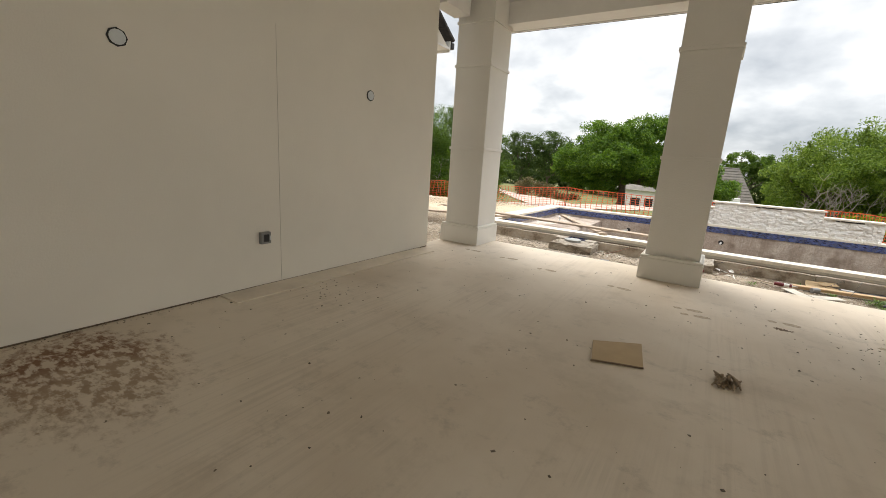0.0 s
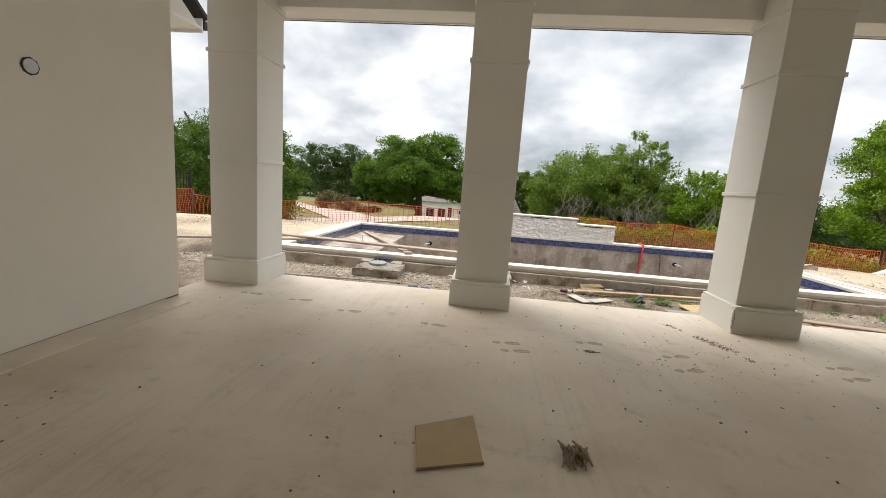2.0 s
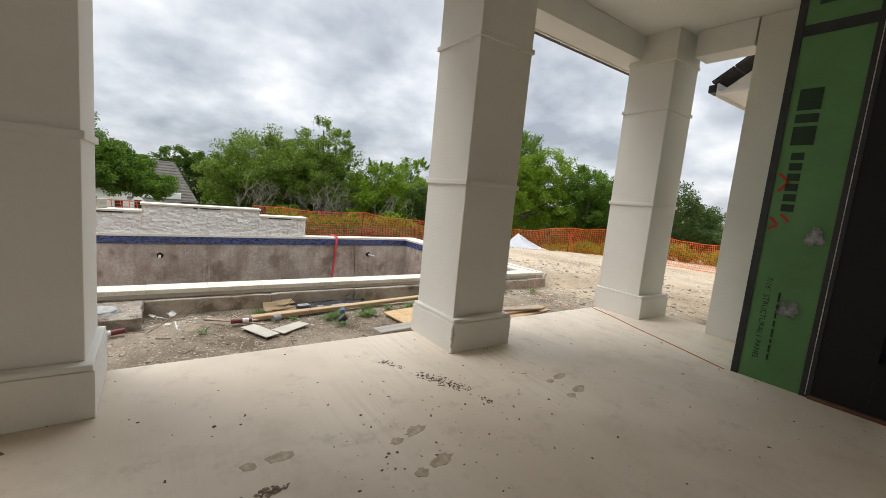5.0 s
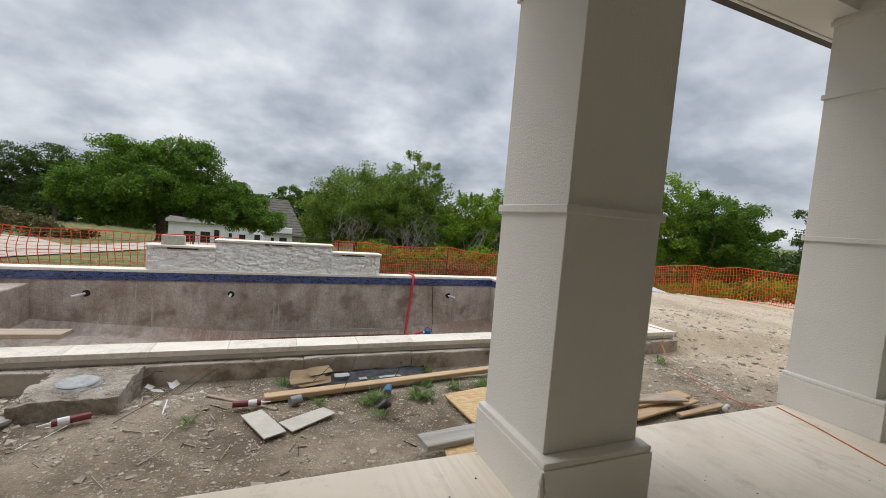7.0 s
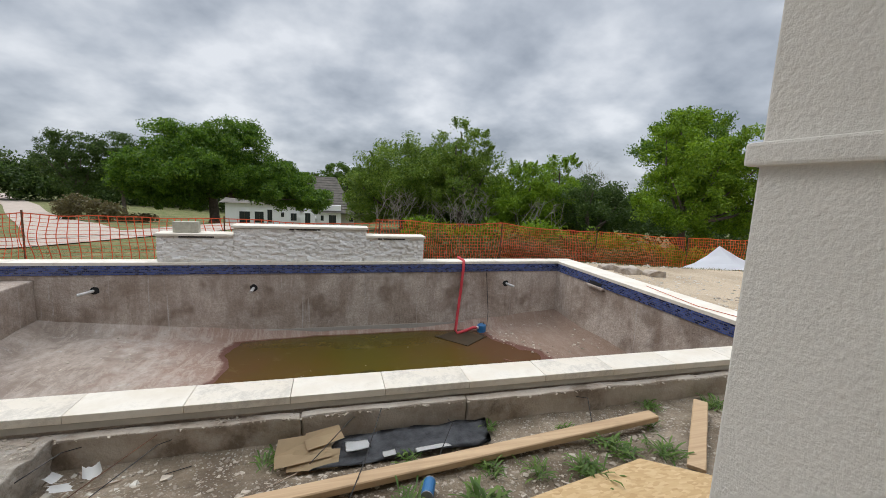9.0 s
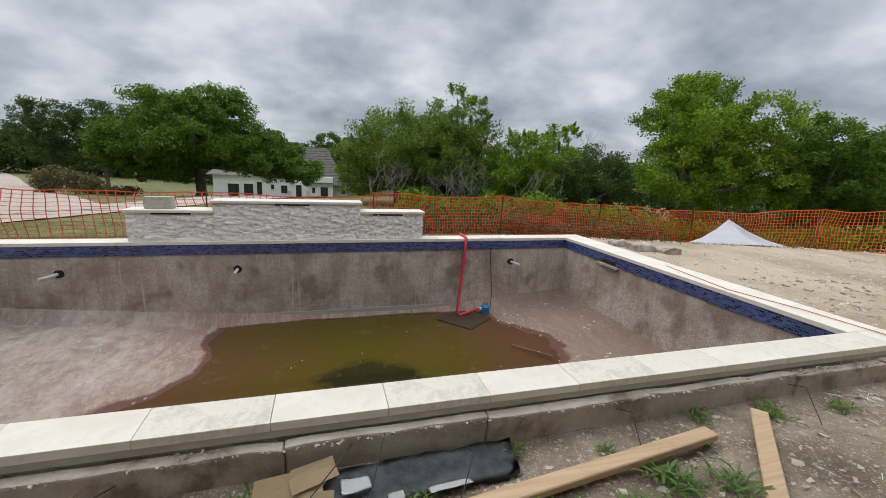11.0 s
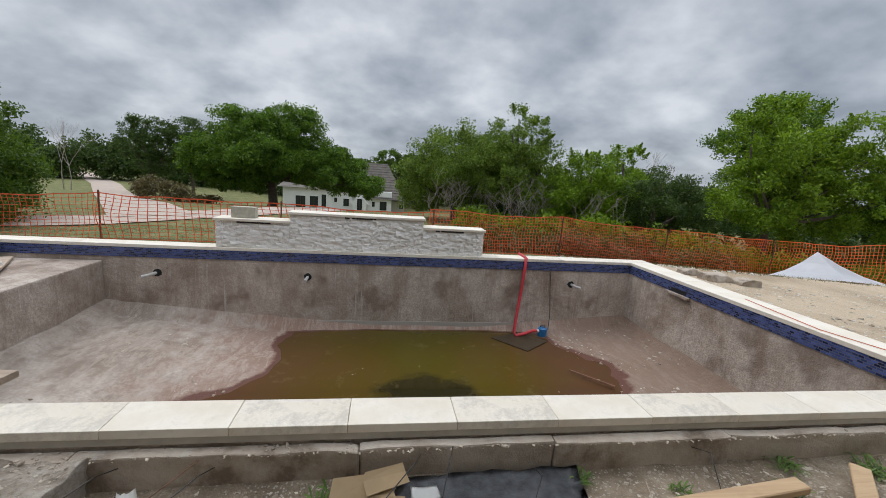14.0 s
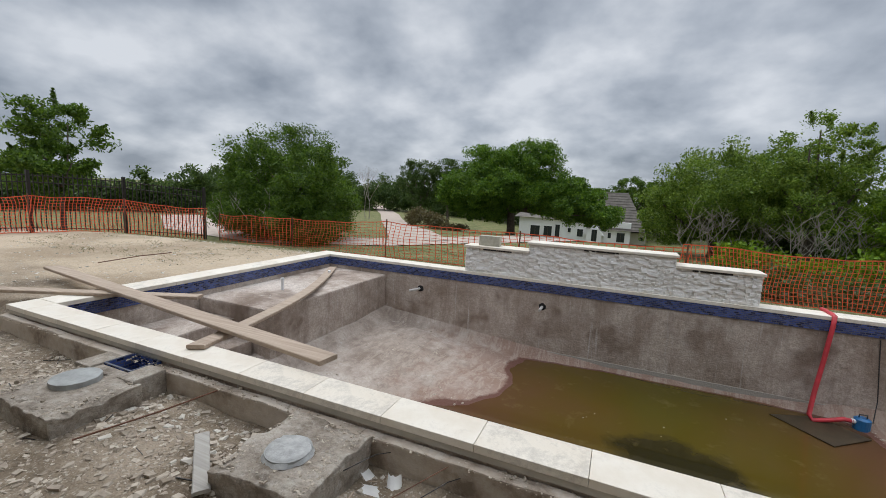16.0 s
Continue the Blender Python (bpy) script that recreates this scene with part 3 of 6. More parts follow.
# ---- patio and house shell ----
PX0, PX1, PY0, PY1, CEIL = -6.02, 3.72, -9.6, -0.25, 3.6
slab = part("patio_floor", box(PX0, PX1, PY0, PY1, -0.32, 0.0, 0.008), PATIO)
tagged(slab, "broom-finished beige concrete patio slab with mud stains", "floor", kind="structure")


def wall(name, x0, x1, y0, y1, z0, z1, mat=STUCCO_FINE, label="off-white stucco house wall"):
    return tagged(part(name, box(x0, x1, y0, y1, z0, z1, 0.006), mat), label, "wall", kind="structure")


WX = -5.83
wall("wall_west", WX - 0.28, WX, PY0, -1.51, 0.012, CEIL)
wall("wall_south", PX0 - 4, PX1 + 4, PY0 - 0.3, PY0 - 0.003, -0.3, CEIL)
# a side doorway past the fireplace, unseen, added to let fill light in
wall("wall_east", 3.32, 3.58, -5.4, -1.53, 0.0, CEIL, STUCCO)
wall("wall_east_end", 3.32, 3.58, PY0, -7.4, 0.0, CEIL, STUCCO)
wall("wall_east_lintel", 3.32, 3.58, -7.397, -5.403, 2.25, CEIL, STUCCO)
wall("wall_west_wing", -13, WX - 0.283, -1.8, -1.54, -0.3, 3.2)
wall("wall_east_wing", 3.583, 11, -1.82, -1.56, -0.3, 3.2)
ceil = part("ceiling", box(PX0, PX1, PY0, -0.03, CEIL + 0.003, CEIL + 0.12), CEILING)
tagged(ceil, "white painted patio ceiling", "ceiling", kind="structure")
strip = part("trim", box(PX0, PX1, -2.62, -2.60, CEIL - 0.004, CEIL + 0.001), GROUT)
tagged(strip, "thin joint strip across the ceiling", "trim", kind="structure")
for nm, b in (("beam_front", (PX0, PX1, -0.38, -0.03, 3.30, CEIL)), ("beam_west", (-5.98, -5.72, -1.50, -0.90, 3.30, CEIL)), ("beam_east", (3.30, 3.62, -1.52, -0.90, 3.30, CEIL))):
    tagged(part(nm, box(*b, bevel=0.006), CEILING), "white painted beam under the patio ceiling", "beam", kind="structure")
tagged(part("trim", box(PX0, PX1, -0.028, 0.0, 3.29, 3.44), CEILING), "white fascia board along the beam", "trim", kind="structure")
bm = bmesh.new()
for k, (a, b) in enumerate(((PX0 - 0.1, -1.0), (-0.99, PX1 + 0.1))):
    box(a, b, 0.003, 0.10, 3.31, 3.41, 0.012, bm)
tagged(part("gutter", bm, DARK_METAL), "dark bronze metal gutter along the patio eave", "gutter", kind="structure")
# patio roof slab, sloping up from the eave
part_roof = solid("roof", [(PX0 - 0.4, 0.1, 3.66), (PX1 + 0.4, 0.1, 3.66), (PX1 + 0.4, -10.2, 6.4), (PX0 - 0.4, -10.2, 6.4),
                           (PX0 - 0.4, 0.1, 3.78), (PX1 + 0.4, 0.1, 3.78), (PX1 + 0.4, -10.2, 6.52), (PX0 - 0.4, -10.2, 6.52)],
                  [(3, 2, 1, 0), (4, 5, 6, 7), (0, 1, 5, 4), (1, 2, 6, 5), (2, 3, 7, 6), (3, 0, 4, 7)], SHINGLE)
tagged(part_roof, "dark shingle roof over the patio", "roof", kind="structure")
# shadow gap painted as a dark strip, control joint and fittings of the long stucco wall
tagged(part("baseboard", box(WX - 0.02, WX - 0.002, PY0, -1.515, 0.001, 0.011), GAP_SHADE), "dark strip painted as the shadow gap where stucco meets slab", "gap", kind="structure")
tagged(part("trim", box(WX - 0.001, WX + 0.003, -3.984, -3.9825, 0.02, 2.35), GROUT), "hairline control joint in the stucco", "joint", kind="structure")
for y in (-5.17, -2.785):
    cv = thing("light_box_cover", "round pale cover over a sconce box in stucco", "electrical box", "sconce boxes", (WX, y, 1.938))
    part("ring", disc(WX + 0.001, y, 1.938, 0.060, 0.007, 8, axis=0), BLACK, cv).matrix_parent_inverse = cv.matrix_basis.inverted()
    part("plate", disc(WX + 0.009, y, 1.938, 0.048, 0.004, 14, axis=0), COVER, cv).matrix_parent_inverse = cv.matrix_basis.inverted()
tagged(part("concrete_patch", box(WX + 0.002, WX + 0.275, -4.60, -1.7, 0.0, 0.012, 0.003), STRIP), "raised pale strip of concrete along the wall", "concrete", kind="structure")
ob = thing("outlet_box", "grey metal outlet box standing proud of the stucco", "electrical box")
part("housing", box(WX + 0.001, WX + 0.045, -4.215, -4.115, 0.415, 0.525, 0.006), GREYBOX, ob)
part("socket", box(WX + 0.045, WX + 0.050, -4.19, -4.14, 0.435, 0.505, 0.004), BLACK, ob)
part("latch", box(WX + 0.046, WX + 0.056, -4.135, -4.122, 0.45, 0.49, 0.003), COVER, ob)


# ---- columns ----
def column(x, y0=-0.90):
    c = thing("column", "square white stucco column with banded shaft and plinth", "column", "patio columns", (x + 0.335, y0 + 0.385, 0))
    w, k = 0.341, -0.030
    part("plinth", box(-w, w, -w + k, 0.31, 0.0, 0.262, 0.006), STUCCO, c)
    part("plinth_cap", box(-w + 0.006, w - 0.006, -w + k + 0.006, 0.304, 0.262, 0.296, 0.010), STUCCO, c)
    part("shaft", box(-0.294, 0.294, -0.296, 0.296, 0.296, 3.27, 0.005), STUCCO, c)
    for z in (1.448, 2.64, 3.235):
        part("band", box(-0.311, 0.311, -0.313, 0.313, z, z + 0.042, 0.006), STUCCO, c)
    part("capital", box(-0.300, 0.300, -0.302, 0.302, 3.277, CEIL + 0.002, 0.005), STUCCO, c)
    return c


first = column(0.0)
for x in (-6.0, -3.02, 3.0):
    copy_thing(first, pose(x + 0.335, -0.515, 0))
rr = random.Random(9)
chip = tube([(-0.004 + rr.uniform(-0.004, 0.004), -0.884 + rr.uniform(-0.004, 0.004), 0.05 + 0.0175 * k) for k in range(13)], [0.005 + 0.015 * math.sin(math.pi * k / 12) * rr.uniform(0.5, 1.0) for k in range(13)], 7)
tagged(part("stucco_chip", chip, GROUT), "crumbled grey stucco at the plinth's broken corner", "damage")


# ---- eaves of the house wings ----
def wing_roof(x0, x1, y, z, label):
    r = thing("wing_roof", label, "roof")
    part("soffit", box(x0 + 0.02, x1, y - 1.2, y - 0.02, z - 0.02, z + 0.01), CEILING, r)
    part("fascia", box(x0 + 0.02, x1, y - 0.02, y + 0.005, z - 0.06, z + 0.12, 0.003), CEILING, r)
    part("gutter", box(x0, x1, y + 0.007, y + 0.11, z + 0.0, z + 0.11, 0.02), DARK_METAL, r)
    for k in range(8):
        yy, zz = y + 0.04 - k * 0.26, z + 0.11 + k * 0.17
        part("shingle_course", box(x0 - 0.03, x1, yy - 0.30, yy, zz, zz + 0.05, 0.006, m=Matrix.Translation((0, yy, zz)) @ Matrix.Rotation(radians(-33), 4, "X") @ Matrix.Translation((0, -yy, -zz))), SHINGLE, r)
    gable = [(x0 + 0.03, y - 0.05, z), (x0 + 0.03, y - 2.1, z), (x0 + 0.03, y - 2.1, z + 1.36), (x0 + 0.09, y - 0.05, z), (x0 + 0.09, y - 2.1, z), (x0 + 0.09, y - 2.1, z + 1.36)]
    solid("gable", gable, [(0, 1, 2), (5, 4, 3), (0, 3, 4, 1), (1, 4, 5, 2), (2, 5, 3, 0)], STUCCO_FINE, r)
    return r


wing_roof(4.42, 11.0, -0.72, 3.16, "dark shingled wing roof with white soffit and bronze gutter")
wr = wing_roof(6.7, 13.0, 0.15, 3.2, "dark shingled wing roof with white soffit beside the stucco wall")
wr.matrix_world = Matrix.Scale(-1, 4, (1, 0, 0))

# ---- fireplace under construction ----
fp = thing("fireplace", "unfinished outdoor fireplace in green sheathing and black membrane", "fireplace")
FX = 2.22
bm = bmesh.new()
box(FX + 0.012, 3.31, -2.72, -2.2, 0.0, CEIL - 0.004, 0, bm)
part("green_sheathing", bm, ZIPGREEN, fp, "green coated sheathing panel with printed marks")
FY0, FY1, FZ0, FZ1 = -4.35, -3.08, 0.42, 1.12
for a in ((-5.3, FY0, 0.03, CEIL - 0.006), (FY1, -2.722, 0.03, CEIL - 0.006), (FY0 + 0.001, FY1 - 0.001, 0.03, FZ0), (FY0 + 0.001, FY1 - 0.001, FZ1, CEIL - 0.006)):
    part("membrane_panel", box(FX, 3.31, a[0], a[1], a[2], a[3]), BLACKWRAP, fp, "black building membrane over the chimney breast")
part("firebox", box(FX + 0.32, FX + 0.36, FY0 + 0.002, FY1 - 0.002, FZ0 + 0.002, FZ1 - 0.002), RECESS_BLACK, fp, "plain black firebox back")
part("sill_board", box(FX - 0.03, FX + 0.02, -5.3, -2.75, 0.0, 0.026, 0.004), RUST, fp, "reddish board along the foot")
part("corner_tape", box(FX - 0.004, FX + 0.012, -2.76, -2.69, 0.0, CEIL - 0.01, 0.003), TAPE, fp)
part("edge_tape", box(FX + 0.004, FX + 0.012, -2.255, -2.198, 0.0, CEIL - 0.01, 0.003), TAPE, fp)
part("seam_tape", box(FX + 0.003, FX + 0.0115, -2.69, -2.255, 2.89, 2.975, 0.003), TAPE, fp)
rr = random.Random(4)
part("tape_edge", box(FX - 0.007, FX - 0.003, -2.733, -2.727, 0.02, CEIL - 0.02, 0.001), FOIL, fp, "thin silvery tape edge")
for y, z in ((-2.59, 1.285), (-2.52, 0.66)):
    p = bmesh.new()
    n = 14
    c = p.verts.new((FX - 0.006, y, z))
    ring = []
    for k in range(n):
        r = 0.04 + 0.05 * rr.random()
        ring.append(p.verts.new((FX + 0.002 - 0.008 * rr.random(), y + math.cos(k * math.tau / n) * r, z + math.sin(k * math.tau / n) * r)))
    for k in range(n):
        p.faces.new((c, ring[k], ring[(k + 1) % n]))
    bmesh.ops.solidify(p, geom=p.faces[:], thickness=0.006)
    part("foil_patch", p, FOIL, fp, "crumpled silver flashing patch")


def print_bars(y, z0, widths, h, mat, name):
    """Rows of unreadable print on the sheathing as upright bars."""
    z = z0
    for w in widths:
        part(name, box(FX + 0.006, FX + 0.0115, y - h / 2, y + h / 2, z, z + w), mat, fp)
        z += w + 0.022


def mark(name, strokes, mat, wide):
    """Broad flat strokes on the sheathing, in (y, z) pairs."""
    for (ya, za), (yb, zb) in strokes:
        d = Vector((0, yb - ya, zb - za)).normalized()
        n = Vector((0, -d.z, d.y)) * wide / 2
        a, b = Vector((FX + 0.0085, ya, za)), Vector((FX + 0.0085, yb, zb))
        q = [a - n, b - n, b + n, a + n]
        out = Vector((0.003, 0, 0))
        solid(name, q + [v + out for v in q], [(0, 1, 2, 3), (7, 6, 5, 4), (0, 4, 5, 1), (1, 5, 6, 2), (2, 6, 7, 3), (3, 7, 4, 0)], mat, fp)


# the maker's mark, run together into plain heavy shapes that read downwards
mark("brand_mark", [((-2.385, 2.47), (-2.385, 2.30)), ((-2.385, 2.27), (-2.385, 2.20)), ((-2.385, 2.17), (-2.385, 2.02))], INK, 0.15)
mark("brand_mark", [((-2.375, 1.96 - 0.085 * k), (-2.375, 1.90 - 0.085 * k)) for k in range(6)], INK, 0.085)
mark("brand_mark", [((-2.40, 3.12), (-2.40, 3.32)), ((-2.40, 3.36), (-2.40, 3.46))], INK, 0.15)
for k, (word, z0) in enumerate((('7/16"', 0.91), ("STRUCTURAL", 0.76), ("1", 0.40), ("PANEL", 0.35))):
    fc = bpy.data.curves.new("printed_word", "FONT")
    fc.body, fc.size, fc.extrude = word, 0.058, 0.001
    fo = new("printed_word", fc)
    fm = bpy.data.meshes.new_from_object(fo)
    bpy.data.objects.remove(fo)
    fm.materials.append(INK)
    fo = new("printed_word", fm)
    fo.parent = fp
    fo.matrix_basis = Matrix(((0, 0, -1, FX + 0.0105), (0, -1, 0, -2.335), (-1, 0, 0, z0), (0, 0, 0, 1)))
print_bars(-2.44, 0.20, (0.05, 0.06, 0.03, 0.07, 0.05, 0.06, 0.04, 0.08), 0.012, INK, "printed_line")
mark("spray_mark", [((-2.28, 1.79), (-2.35, 1.72)), ((-2.35, 1.72), (-2.29, 1.64)), ((-2.27, 1.42), (-2.33, 1.36)), ((-2.33, 1.36), (-2.27, 1.32)), ((-2.34, 1.45), (-2.40, 1.39))], INK_RED, 0.022)
tap = thing("hose_bib", "small brass hose bib sticking out of the stucco", "tap")
part("spout", tube([(3.3, -2.0, 0.55), (3.2, -2.0, 0.55), (3.16, -2.0, 0.50)], 0.014, 8), RUST, tap)
part("handle", disc(3.22, -2.0, 0.565, 0.03, 0.01, 10), GREYBOX, tap)

# ---- litter on the patio ----
cb = thing("cardboard_square", "flat tan cardboard square lying on the concrete", "cardboard")
pts = [(-2.972, -3.29), (-2.655, -3.12), (-2.588, -3.515), (-2.90, -3.63)]
v = [(x, y, 0.002) for x, y in pts] + [(x, y, 0.012 + 0.006 * (i % 2)) for i, (x, y) in enumerate(pts)]
solid("sheet", v, [(0, 1, 2, 3), (7, 6, 5, 4), (0, 4, 5, 1), (1, 5, 6, 2), (2, 6, 7, 3), (3, 7, 4, 0)], CARDBOARD, cb)
part("dark_edge", tube([(-2.905, -3.634, 0.007), (-2.75, -3.578, 0.010), (-2.586, -3.519, 0.007)], 0.007, 6), CARD_EDGE, cb)
bk = thing("bark_wad", "crumpled wad of shredded brown bark on the concrete", "debris")
rr = random.Random(11)
for k in range(34):
    a = (-2.12 + rr.uniform(-0.06, 0.06), -3.40 + rr.uniform(-0.05, 0.05))
    d = Vector((rr.uniform(-0.5, 0.5), 1, 0)).normalized() * rr.uniform(0.03, 0.085)
    z = 0.006 + 0.0015 * k * (1 - 5 * abs(a[0] + 2.12))
    part("bark_strip", tube([(a[0] - d.x, a[1] - d.y, max(z * 0.8, 0.005)), (a[0], a[1], z + 0.006), (a[0] + d.x, a[1] + d.y, max(z * 0.85, 0.005))], [0.005, 0.011, 0.005], 5), BARK_WAD, bk)


def blob_stuff(name, spots, mat, label, category):
    """Many small angular bits, joined; each spot is x, y, z, size."""
    base = [(-1, -0.8, -0.15), (1, -0.8, -0.15), (1, 0.8, -0.15), (-1, 0.8, -0.15), (-0.75, -0.6, 0.9), (0.7, -0.65, 0.9), (0.75, 0.55, 0.9), (-0.7, 0.6, 0.9)]
    tri = [(4, 5, 6, 7), (0, 1, 5, 4), (1, 2, 6, 5), (2, 3, 7, 6), (3, 0, 4, 7)]
    verts, faces = [], []
    rg = random.Random(len(spots))
    for x, y, z, s in spots:
        o, th = len(verts), rg.uniform(0, math.tau)
        c, sn, fl, el = math.cos(th), math.sin(th), rg.uniform(0.4, 1.0), rg.uniform(0.8, 1.6)
        for a, b, h in base:
            a, b, h = a * el + rg.uniform(-0.45, 0.45), b + rg.uniform(-0.45, 0.45), h + rg.uniform(-0.4, 0.3) * (h > 0)
            verts.append((x + (a * c - b * sn) * s, y + (a * sn + b * c) * s, z + h * s * fl))
        faces += [tuple(o + i for i in f) for f in tri]
    return tagged(solid(name, verts, faces, mat), label, category, kind="stuff")


rr = random.Random(2)
spots = [(rr.uniform(-5.7, 3.0), rr.uniform(-7.5, -0.4), 0.0, rr.choice((0.002, 0.003, 0.0035, 0.005, 0.007))) for _ in range(620)]
for (x0, y0), (x1, y1), wd, n in (((-0.473, -1.118), (-0.283, -1.457), 0.035, 230), ((-0.26, -1.60), (-0.24, -1.69), 0.025, 40), ((-0.63, -0.79), (-0.527, -0.966), 0.02, 60), ((-1.3, -2.2), (0.4, -0.9), 0.35, 150)):
    for _ in range(n):
        f = rr.random()
        spots.append((x0 + (x1 - x0) * f + rr.gauss(0, wd), y0 + (y1 - y0) * f + rr.gauss(0, wd), 0.0, rr.choice((0.002, 0.003, 0.004, 0.006))))
spots += [(rr.gauss(-5.3, 0.3), rr.gauss(-3.9, 0.25), 0.0, rr.uniform(0.003, 0.007)) for _ in range(50)]
spots += [(rr.uniform(WX + 0.01, WX + 0.07), rr.uniform(-7, -1.6), 0.0, rr.uniform(0.002, 0.005)) for _ in range(190)]
blob_stuff("grit", spots, SPECKS, "scattered dark grit and bits of mud on concrete", "grit")
FOOTMUD = plain("thin_mud_print", (0.44, 0.36, 0.265), 0.95, vary=0.3, scale=22, bump=0.3, dist=0.003)


def footprint(x, y, turn, size=1.0):
    """A worn muddy boot print: a heel and a sole, each a thin ragged patch."""
    t = thing("footprint", "dry brown muddy boot print on the concrete", "mud", "muddy footprints", (x, y, 0))
    t.rotation_euler = (0, 0, turn)
    for nm, cx, rx, ry in (("heel", -0.10, 0.038, 0.030), ("sole", 0.045, 0.075, 0.036)):
        n = 22
        low, high = [], []
        for k in range(n):
            a = k * math.tau / n
            r = size * (1 + 0.45 * noise.noise((math.cos(a) * 2.4, math.sin(a) * 2.4, x * 7 + y * 3 + cx)))
            low.append((cx + math.cos(a) * rx * r, math.sin(a) * ry * r, -0.001))
            high.append((cx + math.cos(a) * rx * r * 0.95, math.sin(a) * ry * r * 0.95, 0.0016))
        solid(nm, low + high, [tuple(range(n, 2 * n))] + [(k, (k + 1) % n, n + (k + 1) % n, n + k) for k in range(n)], FOOTMUD, t)


for x, y, turn in ((-1.63, -1.64, 0.06), (-0.92, -1.75, 0.3), (-0.93, -2.03, 0.25), (-2.4, -1.86, 0.1), (-2.33, -2.02, 0.15), (-3.09, -1.59, -0.1), (-3.98, -1.45, 0.1), (-4.6, -1.25, 0.2), (0.51, -1.61, 0.2), (0.47, -1.83, 0.3), (-5.2, -1.2, 0.0)):
    footprint(x, y, turn)
rr = random.Random(5)
spots = [(-1.683 + rr.gauss(0, 0.03), -1.856 + rr.gauss(0, 0.012), 0, rr.uniform(0.003, 0.009)) for _ in range(60)]
blob_stuff("dried_mud", spots, MUD, "crumbled clod of dry mud on the concrete", "mud")
line = [(2.19, -2.16, 0.006), (2.40, -1.6, 0.006), (2.58, -1.07, 0.006), (2.77, -0.6, 0.006), (2.86, -0.29, 0.006), (2.92, -0.20, -0.05), (3.05, 0.1, -0.16), (3.1, 0.38, -0.165), (3.28, 1.05, -0.165), (3.9, 1.72, -0.12), (4.1, 1.86, 0.035), (4.05, 2.6, 0.034), (3.9, 3.3, 0.032), (4.06, 4.4, 0.034)]
tagged(part("orange_cord", tube(line, 0.005, 6), CORD), "thin orange extension cord trailing off the slab", "cord")

# ---- swimming pool shell ----
IX0, IX1, IY0, IY1 = -6.46, 3.85, 2.08, 6.67
OX0, OX1, OY0, OY1 = -6.82, 4.28, 1.82, 6.98
TOP = 0.022


def pool_floor_z(x, y):
    left = -1.10 - 0.095 * (x + 5.0) + 0.05 * noise.noise((x * 0.6, y * 0.6, 11))
    right = -1.22 - 0.09 * (3.85 - x)
    z = max(left, right, -1.47) + 0.05 * max(0, (y - 5.6)) + 0.03 * max(0, 3.6 - y)
    z += 0.028 * noise.noise((x * 1.1, y * 1.1, 5)) + 0.011 * noise.noise((x * 3.1, y * 3.1, 8)) + 0.006 * noise.noise((x * 5, y * 5, 2))
    edge = min(x + 5.0, IX1 - x, y - IY0, IY1 - y)
    if edge < 0.22:
        z += 0.16 * (1 - max(edge, 0) / 0.22) ** 2
    return z


